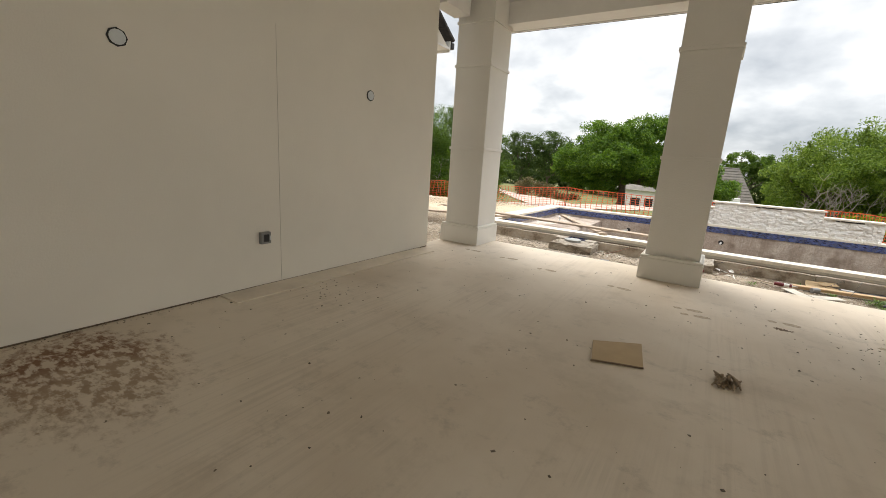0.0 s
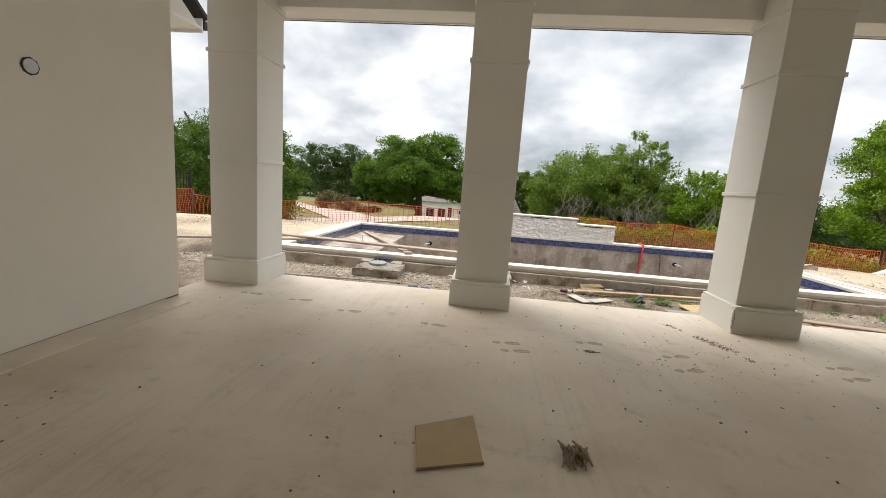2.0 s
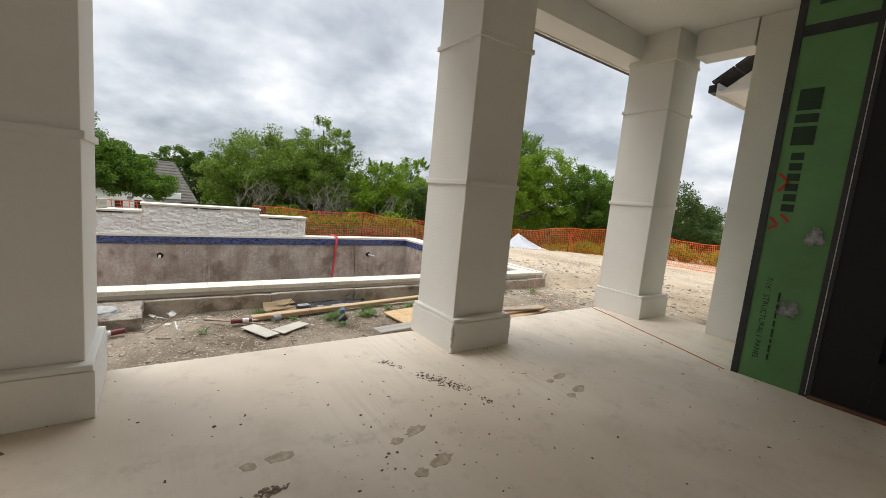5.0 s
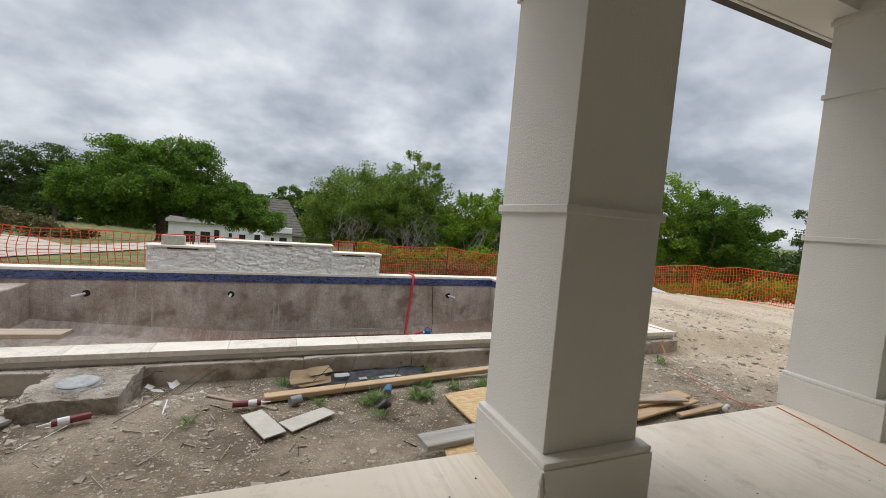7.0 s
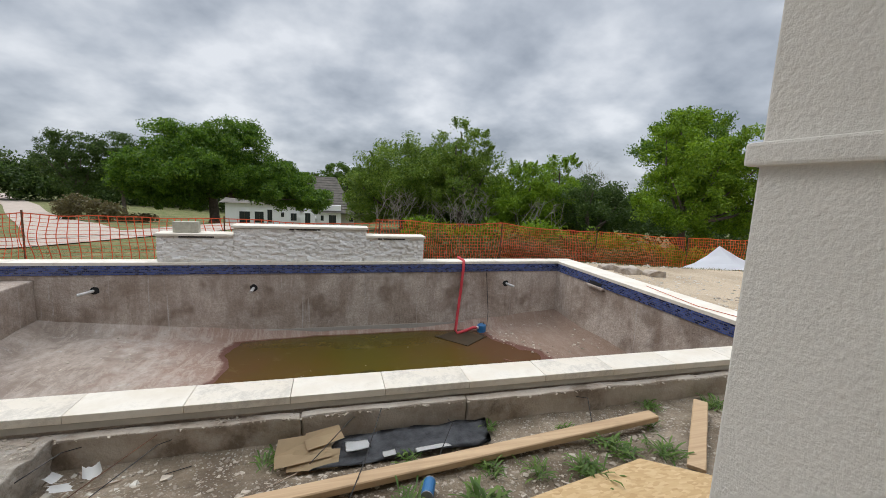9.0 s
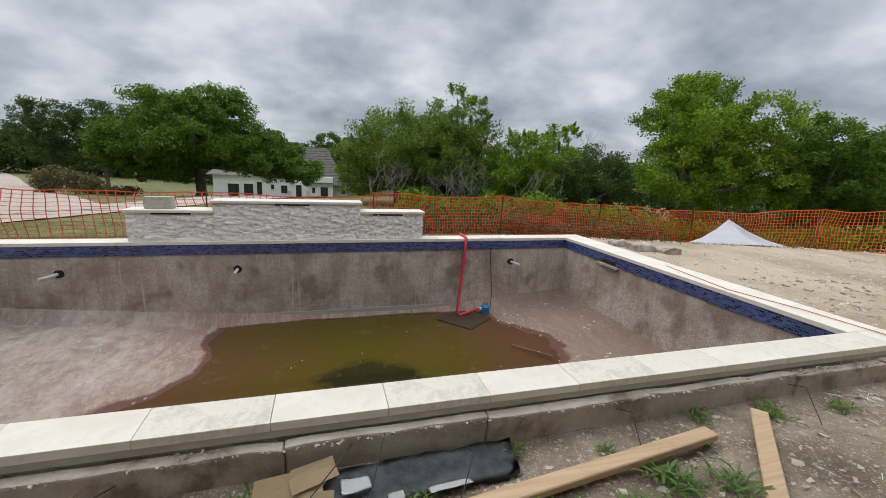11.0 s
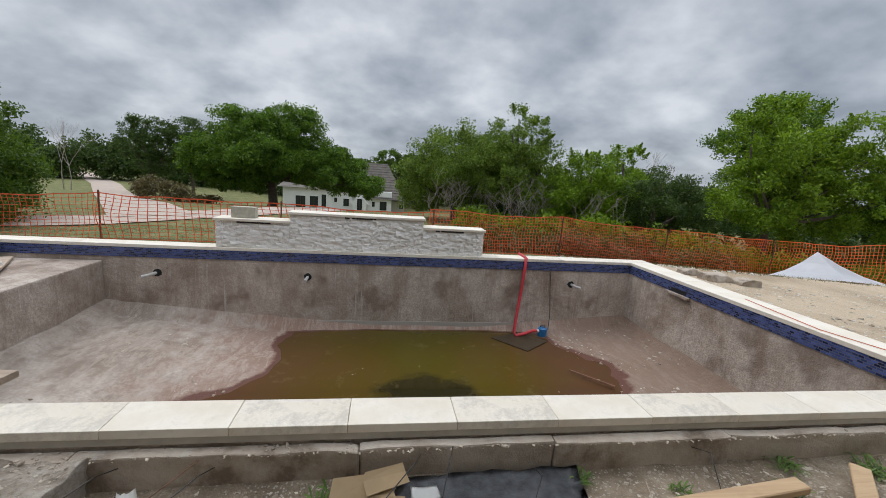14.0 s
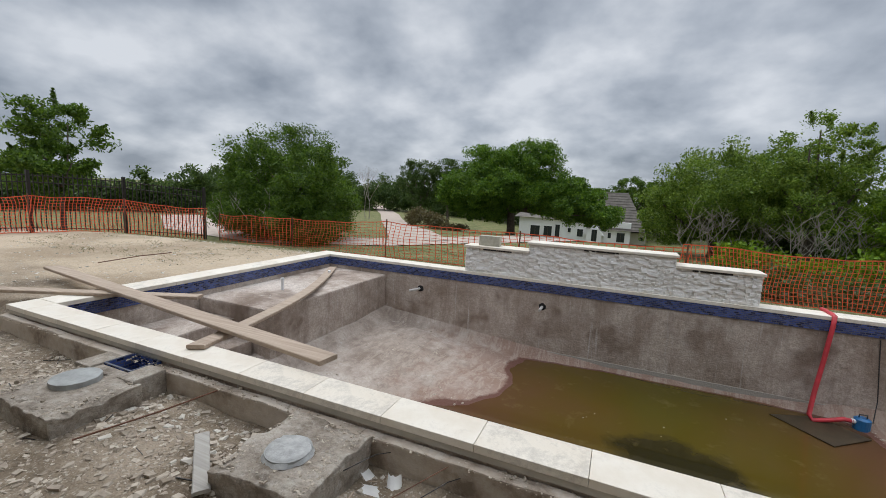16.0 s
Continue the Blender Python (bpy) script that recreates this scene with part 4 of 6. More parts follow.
def build_pool():
    walls = [("pool_wall_far", box(IX0 - 0.2, IX1 + 0.2, IY1, IY1 + 0.24, -1.6, -0.03)),
             ("pool_wall_near", box(IX0 - 0.2, IX1 + 0.2, IY0 - 0.24, IY0, -1.6, -0.03)),
             ("pool_wall_left", box(IX0 - 0.24, IX0, IY0 + 0.002, IY1 - 0.002, -1.6, -0.03)),
             ("pool_wall_right", box(IX1, IX1 + 0.24, IY0 + 0.002, IY1 - 0.002, -1.6, -0.03))]
    for nm, b in walls:
        tagged(part(nm, b, GUNITE), "rough grey gunite pool wall, water-stained", "pool wall", kind="structure")
    nx, ny = 140, 70
    x0 = -5.35
    verts = [(x0 + (IX1 - x0) * i / nx, IY0 + (IY1 - IY0) * j / ny, 0) for j in range(ny + 1) for i in range(nx + 1)]
    verts = [(x, y, pool_floor_z(x, y)) for x, y, _ in verts]
    faces = [(j * (nx + 1) + i, j * (nx + 1) + i + 1, (j + 1) * (nx + 1) + i + 1, (j + 1) * (nx + 1) + i) for j in range(ny) for i in range(nx)]
    tagged(solid("pool_floor", verts, faces, GUNITE_FLOOR, smooth=True), "bare pool floor with red-brown silt and scrapes", "pool floor", kind="structure")
    # sun shelf and steps
    sh = bmesh.new()
    box(IX0 + 0.001, -5.08, 3.72, IY1 - 0.001, -1.6, -0.25, 0.03, sh)
    tagged(part("pool_shelf", sh, GUNITE), "shallow gunite sun shelf with white lime streaks", "pool shelf", kind="structure")
    st = bmesh.new()
    box(IX0 + 0.001, -5.72, IY0 + 0.001, 3.717, -1.6, -0.46, 0.025, st)
    box(-5.717, -5.40, IY0 + 0.001, 3.717, -1.6, -0.72, 0.025, st)
    box(-5.397, -5.10, IY0 + 0.001, 3.717, -1.6, -0.95, 0.025, st)
    tagged(part("pool_steps", st, GUNITE), "rough gunite steps beside the sun shelf", "pool steps", kind="structure")
    bands = [("far", (IX0, IX1, IY1 - 0.012, IY1 - 0.002)), ("near", (IX0, IX1, IY0 + 0.002, IY0 + 0.012)),
             ("left", (IX0 + 0.002, IX0 + 0.012, IY0 + 0.013, IY1 - 0.013)), ("right", (IX1 - 0.012, IX1 - 0.002, IY0 + 0.013, IY1 - 0.013))]
    for nm, b in bands:
        tagged(part("tile_band_" + nm, box(*b, -0.182, -0.031), TILE), "band of dark blue glass mosaic under the coping", "tile band", kind="structure")
    cove = bmesh.new()
    for a in ((-5.06, IX1 - 0.001, IY1 - 0.012, IY1 - 0.001), (IX1 - 0.012, IX1 - 0.001, IY0 + 0.01, IY1 - 0.013)):
        box(*a, -1.36, -1.19, 0.005, cove)
    tagged(part("mortar_cove", cove, make_stucco("pale_mortar_cove", (0.37, 0.335, 0.29), 40.0, 1.0)), "pale mortar cove at the foot of the pool walls", "mortar", kind="structure")
    # mortar bed and bond beam
    bd = bmesh.new()
    box(OX0 + 0.02, OX1 - 0.02, OY0 + 0.012, IY0 - 0.012, -0.075, -0.0295, 0.006, bd)
    box(OX0 + 0.04, OX1 - 0.04, IY1 + 0.012, OY1 - 0.04, -0.075, -0.0295, 0.006, bd)
    box(OX0 + 0.04, IX0 - 0.012, IY0 - 0.010, IY1 + 0.010, -0.075, -0.0295, 0.006, bd)
    box(IX1 + 0.012, OX1 - 0.04, IY0 - 0.010, IY1 + 0.010, -0.075, -0.0295, 0.006, bd)
    tagged(part("mortar_bed", bd, GROUT), "grey mortar bed under the coping stones", "mortar", kind="structure")
    rg = random.Random(8)
    # the footing runs on both sides of the skimmer throat
    for x, end in ((OX0, -4.645), (-4.29, OX1)):
        while x < end - 0.1:
            w = min(rg.uniform(0.9, 2.0), end - x)
            b = box(x + 0.002, x + w - 0.002, 1.755 + rg.uniform(-0.012, 0.012), IY0 - 0.25, -0.55, -0.078 - rg.uniform(0, 0.02), 0.012)
            bmesh.ops.subdivide_edges(b, edges=b.edges[:], cuts=9, use_grid_fill=True)
            for vv in b.verts:
                vv.co += Vector((noise.noise(vv.co * 5), noise.noise(vv.co * 4 + Vector((9, 0, 0))), noise.noise(vv.co * 7))) * 0.010
                vv.co += Vector((noise.noise(vv.co * 23), noise.noise(vv.co * 25), noise.noise(vv.co * 27))) * 0.003
            tagged(part("bond_beam", b, FOOTING), "rough-cast concrete footing under the coping", "footing", "pool footing", kind="structure")
            x += w
    tagged(part("bond_beam_side", box(IX1 + 0.245, OX1 + 0.02, 1.80, OY1, -0.5, -0.078, 0.015), FOOTING), "rough concrete footing at the pool end", "footing", kind="structure")
    tagged(part("bond_beam_far", box(OX0 - 0.02, IX0 - 0.245, 1.80, OY1, -0.5, -0.078, 0.015), FOOTING), "rough concrete footing at the pool end", "footing", kind="structure")
    bits = [(rg.uniform(OX0, OX1), rg.uniform(1.735, 1.83), -0.092, rg.choice((0.002, 0.003, 0.004, 0.006, 0.009))) for _ in range(1500)]
    blob_stuff("mortar_crumbs", bits, RUBBLE, "crumbs of grey mortar along the footing ledge", "mortar")


build_pool()
wv = [(-3.4, IY0 + 0.05, -1.335), (3.2, IY0 + 0.05, -1.335), (3.2, IY1 - 0.05, -1.335), (-3.4, IY1 - 0.05, -1.335)]
tagged(solid("water", wv, [(0, 1, 2, 3)], WATER), "shallow murky green-brown rainwater in the empty pool", "water", kind="structure")

rg = random.Random(77)
fl = [(rg.uniform(-2.0, 1.7), rg.uniform(3.6, 6.1), -1.3375, rg.choice((0.003, 0.005, 0.008))) for _ in range(26)]
blob_stuff("floating_litter", fl, RUBBLE, "pale flecks of litter floating on the water", "litter")

# coping stones, each its own piece
coping = thing("pool_coping", "cream limestone coping round the pool edge", "coping")
coping["kind"] = "structure"
meshes = {}


def coping_stone(x0, x1, y0, y1):
    key = (round(x1 - x0, 2), round(y1 - y0, 2))
    if key not in meshes:
        b = box(-key[0] / 2 + 0.0013, key[0] / 2 - 0.0013, -key[1] / 2, key[1] / 2, -0.05, 0.0, 0.004)
        meshes[key] = part("coping_stone", b, COPING, coping)
        ob = meshes[key]
    else:
        ob = new("coping_stone", meshes[key].data)
        ob.parent = coping
    ob.location = ((x0 + x1) / 2, (y0 + y1) / 2, TOP + random.uniform(-0.001, 0.001))
    ob.rotation_euler = (0, 0, random.uniform(-0.002, 0.002))


random.seed(3)
joints = [-0.957 + 0.61 * k for k in range(-9, 9)]
for a, b in zip([OX0] + [j for j in joints if j > OX0 + 0.2], [j for j in joints if OX0 + 0.2 < j < OX1 - 0.2] + [OX1]):
    coping_stone(a, b, OY0, IY0 + 0.012)
for a, b in zip([OX0] + [j - 0.2 for j in joints if j > OX0 + 0.4], [j - 0.2 for j in joints if OX0 + 0.4 < j < OX1 + 0.1] + [OX1]):
    coping_stone(a, b, IY1 - 0.012, OY1)
ys = np.linspace(IY0 + 0.014, IY1 - 0.014, 8)
for a, b in zip(ys, ys[1:]):
    coping_stone(OX0, IX0 + 0.012, a, b)
    coping_stone(IX1 - 0.012, OX1, a, b)

# ---- raised stone wall with spillways ----
sw = thing("spill_wall", "raised pool wall clad in white split-face stone", "stone wall")
SY = 6.72
levels = [(-3.44, -2.30, 0.452), (-2.30, -0.10, 0.602), (-0.10, 0.975, 0.452)]
for a, b, h in levels:
    part("core", box(a, b - 0.001, SY + 0.02, SY + 0.33, 0.024, h), VENEER, sw)
    part("cap", box(a - (0.035 if a != -0.10 else -0.002), b + (0.035 if b != -2.30 else -0.002), SY - 0.035, SY + 0.37, h + 0.001, h + 0.042, 0.006), COPING, sw, "pale limestone cap slab")
for x0, x1, h in ((-3.12, -2.6, 0.452), (-1.42, -0.9, 0.602), (0.12, 0.62, 0.452)):
    part("spillway", box(x0, x1, SY - 0.022, SY + 0.02, h - 0.026, h - 0.001, 0.003), DARK_METAL, sw, "dark spillway slot under the cap")
stones = []
for k in range(6):
    w = 0.08 + 0.03 * k
    b = box(-w / 2, w / 2, -0.016, 0.016, -0.021, 0.021, 0.004)
    bmesh.ops.subdivide_edges(b, edges=[e for e in b.edges if abs(e.verts[0].co.x - e.verts[1].co.x) > w * 0.7], cuts=2)
    for vv in b.verts:
        if vv.co.y < 0:
            vv.co.y += noise.noise(vv.co * 15 + Vector((k * 5, 0, 0))) * 0.026
    stones.append((w, b))
stones = [(w, part("stone", b, VENEER, sw)) for w, b in stones]
for w, s in stones:
    s.location = (-3.2 + w * 3, SY + 0.012, 0.046)
rg = random.Random(21)
for a, b, h in levels:
    z, row = 0.046, 0
    while z < h - 0.01:
        x = a - 0.006
        while x < b - 0.02:
            w, src = rg.choice(stones)
            if x + w > b + 0.006:
                w2 = b + 0.006 - x
            else:
                w2 = w
            o = new("stone", src.data)
            o.parent = sw
            o.location = (x + w2 / 2, SY + 0.012 + rg.uniform(-0.014, 0.008), z)
            o.scale = (max(w2 / w, 0.15) * 1.0, 1, 1.02 * min(1.0, (h - z + 0.021) / 0.042))
            x += w2
        z += 0.0435
for w, s in stones:
    bpy.data.objects.remove(s)
blk = thing("concrete_block", "loose tan concrete block standing on the cap", "block")
part("block", box(-3.24, -2.86, SY + 0.10, SY + 0.24, 0.495, 0.675, 0.008), BLOCKMAT, blk)

# ---- pool fittings ----
for x, tilt in ((-4.31, -0.06), (-2.0, 0.0), (2.7, 0.06)):
    rp = thing("return_pipe", "white plastic return pipe stub in a rough wall hole", "pipe", "pool return pipes")
    # flat black disc paints the dark inside of the hole
    hole = disc(x, IY1 - 0.004, -0.43, 0.062, 0.003, 14, axis=1, wobble=0.4)
    part("hole", hole, RECESS_BLACK, rp)
    part("stub", tube([(x, IY1 + 0.05, -0.43), (x - 0.01 + tilt, IY1 - 0.09, -0.445), (x - 0.02 + tilt * 2.2, IY1 - 0.17, -0.46)], 0.024, 10), DUSTY_PVC, rp)
for x, y, h in ((-5.77, 4.64, 0.19), (-5.89, 5.94, 0.09)):
    part_ob = thing("pipe_stub", "white plastic pipe stub capped on the sun shelf", "pipe", "shelf pipe stubs")
    part("riser", tube([(x, y, -0.26), (x, y, h - 0.26)], 0.022, 10), PVC, part_ob)
    part("cap", tube([(x, y, h - 0.28), (x, y, h - 0.245)], 0.029, 10), PVC, part_ob)
skm = thing("skimmer_mouth", "skimmer opening painted as a black plate on the tile band", "skimmer")
# black plate on the tile paints the shaded inside of the opening
part("mouth", box(IX1 - 0.018, IX1 - 0.0125, 5.18, 5.52, -0.172, -0.115), RECESS_BLACK, skm)
part("lip", box(IX1 - 0.05, IX1 + 0.001, 5.10, 5.60, -0.225, -0.185, 0.006), GUNITE, skm)

hs = thing("drain_hose", "flat red discharge hose hanging into the pool", "hose")
hp = [(1.80, 7.1, 0.03), (1.79, 6.75, 0.036), (1.78, 6.645, 0.03), (1.77, 6.625, -0.10), (1.73, 6.60, -0.55), (1.66, 6.52, -1.0), (1.60, 6.40, -1.27), (1.62, 6.34, -1.31), (1.78, 6.36, -1.28), (1.95, 6.40, -1.24), (2.04, 6.40, -1.24)]
b = bmesh.new()
tube(hp, 0.028, 10, bm=b)
part("hose", b, RED_HOSE, hs, smooth=True)
pm = thing("sump_pump", "small blue submersible pump standing in the silt", "pump")
part("body", tube([(2.14, 6.42, -1.36), (2.14, 6.42, -1.34), (2.14, 6.42, -1.20), (2.14, 6.42, -1.18)], [0.075, 0.085, 0.085, 0.06], 16), BLUE_PUMP, pm)
part("base", tube([(2.14, 6.42, -1.40), (2.14, 6.42, -1.355)], 0.095, 16), BLACK, pm)
part("outlet", tube([(2.08, 6.41, -1.24), (2.02, 6.40, -1.24)], 0.03, 10), PVC, pm)
part("handle", tube([(2.10, 6.42, -1.18), (2.10, 6.42, -1.14), (2.18, 6.42, -1.14), (2.18, 6.42, -1.18)], 0.008, 6), BLACK, pm)
part("power_cord", tube([(2.18, 6.42, -1.18), (2.28, 6.5, -1.26), (2.33, 6.6, -1.0), (2.30, 6.655, -0.5), (2.27, 6.655, -0.2)], 0.006, 6), BLACK, pm)
mt = solid("silt_mat", [(1.15, 6.28, -1.322), (1.62, 5.72, -1.318), (2.12, 6.12, -1.316), (1.72, 6.50, -1.318), (1.15, 6.28, -1.331), (1.62, 5.72, -1.331), (2.12, 6.12, -1.331), (1.72, 6.50, -1.331)], [(0, 1, 2, 3), (7, 6, 5, 4), (0, 4, 5, 1), (1, 5, 6, 2), (2, 6, 7, 3), (3, 7, 4, 0)], SILT)
tagged(mt, "dark silty mat lying round the pump", "mat")
tagged(part("stick", beam_between((2.0, 5.0, -1.28), (2.42, 4.5, -1.27), 0.03, 0.02), RUST), "thin brown stick on the pool floor", "stick")
rg = random.Random(14)
sp = []
for k in range(2600):
    x, y = (rg.uniform(-4.9, 3.7), rg.uniform(3.4, 6.6)) if k < 1500 else (rg.uniform(2.0, 3.8), rg.uniform(2.6, 6.6))
    if -2.6 < x < 2.2 or noise.noise((x * 1.4, y * 1.4, 3)) + rg.uniform(-0.25, 0.25) < 0.0:
        continue
    sp.append((x, y, pool_floor_z(x, y) - 0.003, rg.choice((0.003, 0.005, 0.007, 0.011, 0.02)) * rg.uniform(0.7, 1.1)))
blob_stuff("pool_debris", sp, RUBBLE, "lumps of mortar and mud on the pool floor", "debris")

# ---- skimmer blocks and lumber between patio and pool ----
def crumpled(name, pts, z, mat, label, category, amp=0.03, parent=None, thick=0.004, fine=1.0):
    """A creased sheet filling the quad pts."""
    n, m = 14, 6
    a, b, c, d = [Vector((*p, 0)) for p in pts]
    bm = bmesh.new()
    g = [[None] * (m + 1) for _ in range(n + 1)]
    for i in range(n + 1):
        for j in range(m + 1):
            p = a.lerp(b, i / n).lerp(d.lerp(c, i / n), j / m)
            h = max(-0.004, amp * (noise.noise((p.x * 5 * fine, p.y * 9 * fine, 1)) + 0.5 * noise.noise((p.x * 14 * fine, p.y * 17 * fine, 4)) + 0.25))
            g[i][j] = bm.verts.new((p.x + 0.02 * noise.noise((p.x * 9, p.y * 9, 7)), p.y + 0.02 * noise.noise((p.x * 8, p.y * 8, 2)), z + h))
    for i in range(n):
        for j in range(m):
            bm.faces.new((g[i][j], g[i + 1][j], g[i + 1][j + 1], g[i][j + 1]))
    bmesh.ops.solidify(bm, geom=bm.faces[:], thickness=thick)
    ob = part(name, bm, mat, parent, smooth=True)
    return tagged(ob, label, category) if label else ob


def rough_block(x0, x1, y0, y1, z0, z1, lid, r, label, thick=0.03, wrapped=False):
    t = thing("skimmer_block", label, "concrete block", "skimmer blocks")
    b = box(x0, x1, y0, y1, z0, z1, 0.008)
    bmesh.ops.subdivide_edges(b, edges=b.edges[:], cuts=19, use_grid_fill=True)
    cx, cy = (x0 + x1) / 2, (y0 + y1) / 2
    for v in b.verts:
        big = Vector((noise.noise(v.co * 3.1), noise.noise(v.co * 2.7 + Vector((3, 0, 0))), 0.5 * noise.noise(v.co * 3.5))) * 0.03
        small = Vector((noise.noise(v.co * 19), noise.noise(v.co * 21 + Vector((5, 0, 0))), noise.noise(v.co * 24))) * 0.009
        rim = max(abs(v.co.x - cx) / (x1 - cx), abs(v.co.y - cy) / (y1 - cy))
        if rim > 0.85 and v.co.z > z1 - 0.03:
            v.co.z -= max(0.0, noise.noise(v.co * 9) + 0.15) * 0.045
        v.co += big + small
    part("block", b, BLOCK_ROUGH, t)
    part("lid", disc(lid[0], lid[1], z1 - 0.012, r, thick, 32, wobble=0.03), LIME_LID, t, "dusty round skimmer lid")
    if wrapped:
        # a sheet of film drawn over the lid, creased and gathered at the rim
        w = bmesh.new()
        n, rings = 48, []
        for i, f in enumerate((0.0, 0.25, 0.5, 0.72, 0.9, 1.03, 1.10)):
            row = []
            for k in range(n):
                a = k * math.tau / n
                q = f * r * (1 + (0.10 * noise.noise((math.cos(a) * 2, math.sin(a) * 2, 3)) if f > 0.8 else 0))
                x, y = lid[0] + math.cos(a) * q, lid[1] + math.sin(a) * q
                fold = 0.016 * abs(noise.noise((x * 22, y * 34, 5))) + 0.006 * noise.noise((x * 60, y * 60, 1))
                row.append(w.verts.new((x, y, z1 - 0.008 + thick + (fold if f < 1 else fold * 0.4 - (f - 0.9) * 0.16))))
            rings.append(row)
        for ra, rb in zip(rings, rings[1:]):
            for k in range(n):
                w.faces.new((ra[k], ra[(k + 1) % n], rb[(k + 1) % n], rb[k]))
        bmesh.ops.remove_doubles(w, verts=w.verts, dist=0.0008)
        part("lid_wrap", w, WRAP, t, "wrinkled dusty plastic film over the lid", smooth=True)
    return t


def crumbs_on(x0, x1, y0, y1, z, n, seed):
    rg = random.Random(seed)
    bits = []
    for _ in range(n):
        u, v = rg.random(), rg.random()
        if rg.random() < 0.6:
            u = rg.choice((rg.uniform(0, 0.15), rg.uniform(0.85, 1)))
        bits.append((x0 + (x1 - x0) * u, y0 + (y1 - y0) * v, z, rg.choice((0.002, 0.003, 0.004, 0.006, 0.009))))
    blob_stuff("mortar_crumbs", bits, RUBBLE, "crumbs of grey mortar on the skimmer block", "mortar")


crumbs_on(-4.76, -4.04, 1.0, 1.5, -0.087, 420, 81)
crumbs_on(-2.78, -2.22, 1.16, 1.74, -0.077, 420, 82)
rough_block(-4.78, -4.02, 0.98, 1.52, -0.34, -0.085, (-4.46, 1.335), 0.15, "rough concrete skimmer block with a dusty lid", 0.055)
rough_block(-2.80, -2.20, 1.14, 1.76, -0.36, -0.075, (-2.515, 1.41), 0.128, "chipped concrete skimmer block with wrapped round lid", 0.035, True)
th = thing("skimmer_throat", "blue-tiled skimmer throat open beside the coping", "skimmer")
for a, b in ((-4.84, -4.645), (-4.29, -4.10)):
    part("cheek", box(a, b, 1.50, 1.752, -0.32, -0.072, 0.012), BLOCK_ROUGH, th)
for b in ((-4.642, -4.627, 1.60, 1.835), (-4.308, -4.293, 1.60, 1.835), (-4.626, -4.309, 1.82, 1.835), (-4.626, -4.309, 1.60, 1.615)):
    part("tiled_side", box(b[0], b[1], b[2], b[3], -0.30, -0.074), TILE, th)
part("front_lip", box(-4.64, -4.295, 1.50, 1.597, -0.32, -0.085, 0.012), BLOCK_ROUGH, th)
part("floor", box(-4.626, -4.309, 1.616, 1.819, -0.31, -0.25), TILE, th)


def plank(name, a, b, w, t, mat, label, sag=0.0, steps=1, group="", twist=0.0):
    return tagged(part(name, beam_between(a, b, w, t, sag, steps, twist), mat), label, "lumber", group)


plank("plank", (-8.9, 1.38, 0.061), (-5.42, 3.0, 0.064), 0.14, 0.038, WEATHERED, "weathered plank lying across the pool corner", group="planks")
plank("plank", (-8.38, 2.88, 0.098), (-2.88, 2.20, 0.115), 0.185, 0.04, WEATHERED, "long weathered plank laid over the pool corner", group="planks")
plank("plank", (-4.05, 1.96, 0.066), (-6.25, 6.5, -0.205), 0.15, 0.036, WEATHERED, "bowed plank from coping down to the shelf", 0.05, 14, "planks", -0.14)
plank("board", (-3.228, 1.41, -0.165), (-2.78, 1.075, -0.17), 0.085, 0.022, GREYWOOD, "short grey board on the rubble")
plank("lumber", (-1.22, 1.14, -0.155), (1.53, 1.43, -0.135), 0.092, 0.045, LUMBER, "long pine two-by-four on the gravel", 0.0, 1)
plank("board", (2.10, 1.56, -0.165), (1.38, 0.92, -0.17), 0.10, 0.022, LUMBER, "pale pine board on the gravel")
plank("board", (-0.235, 0.075, -0.078), (0.24, 0.125, -0.078), 0.17, 0.04, GREYWOOD, "weathered grey board stub by the slab")
plank("stick", (-1.65, 1.35, -0.20), (-1.12, 0.98, -0.20), 0.03, 0.018, WEATHERED, "thin splintered stick on the rubble")
for k, (a, b, w) in enumerate((((1.7, 0.16, -0.155), (2.62, 0.30, -0.15), 0.14), ((1.72, 0.30, -0.128), (2.58, 0.36, -0.122), 0.15), ((1.6, 0.40, -0.10), (2.42, 0.24, -0.095), 0.14), ((2.2, 0.10, -0.17), (2.86, 0.16, -0.17), 0.06))):
    plank("board", a, b, w, 0.024, LUMBER if k != 2 else WEATHERED, "board from a loose stack beside the slab", group="loose boards")


def sheet(name, pts, z, t, mat, label, category, warp=0.0):
    n = len(pts)
    v = [(x, y, z + warp * (i % 2)) for i, (x, y) in enumerate(pts)] + [(x, y, z + t + warp * (i % 2)) for i, (x, y) in enumerate(pts)]
    f = [tuple(range(n))[::-1], tuple(range(n, 2 * n))] + [(i, (i + 1) % n, n + (i + 1) % n, n + i) for i in range(n)]
    return tagged(solid(name, v, f, mat), label, category)


sheet("osb_panel", [(0.30, 0.38), (0.26, 0.90), (1.10, 1.06), (1.62, 0.70), (1.5, 0.30)], -0.185, 0.014, OSB, "orange strand board offcut on the gravel", "panel")
sheet("osb_panel", [(-0.13, -0.22), (-0.10, 0.03), (0.5, 0.05), (0.5, -0.23)], -0.135, 0.014, OSB, "strand board scrap tucked beside the slab", "panel")
sheet("cement_board_offcut", [(-1.37, 0.885), (-1.23, 0.95), (-1.06, 0.585), (-1.20, 0.515)], -0.191, 0.009, CEMENT, "pale grey cement board offcut on gravel", "board")
sheet("cement_board_offcut", [(-1.11, 0.72), (-0.78, 0.895), (-0.70, 0.78), (-1.02, 0.57)], -0.191, 0.009, CEMENT, "pale grey cement board offcut on gravel", "board")
rg = random.Random(31)
vs = thing("vinyl_sheet", "torn dark vinyl sheet with white labels against the footing", "plastic sheet")
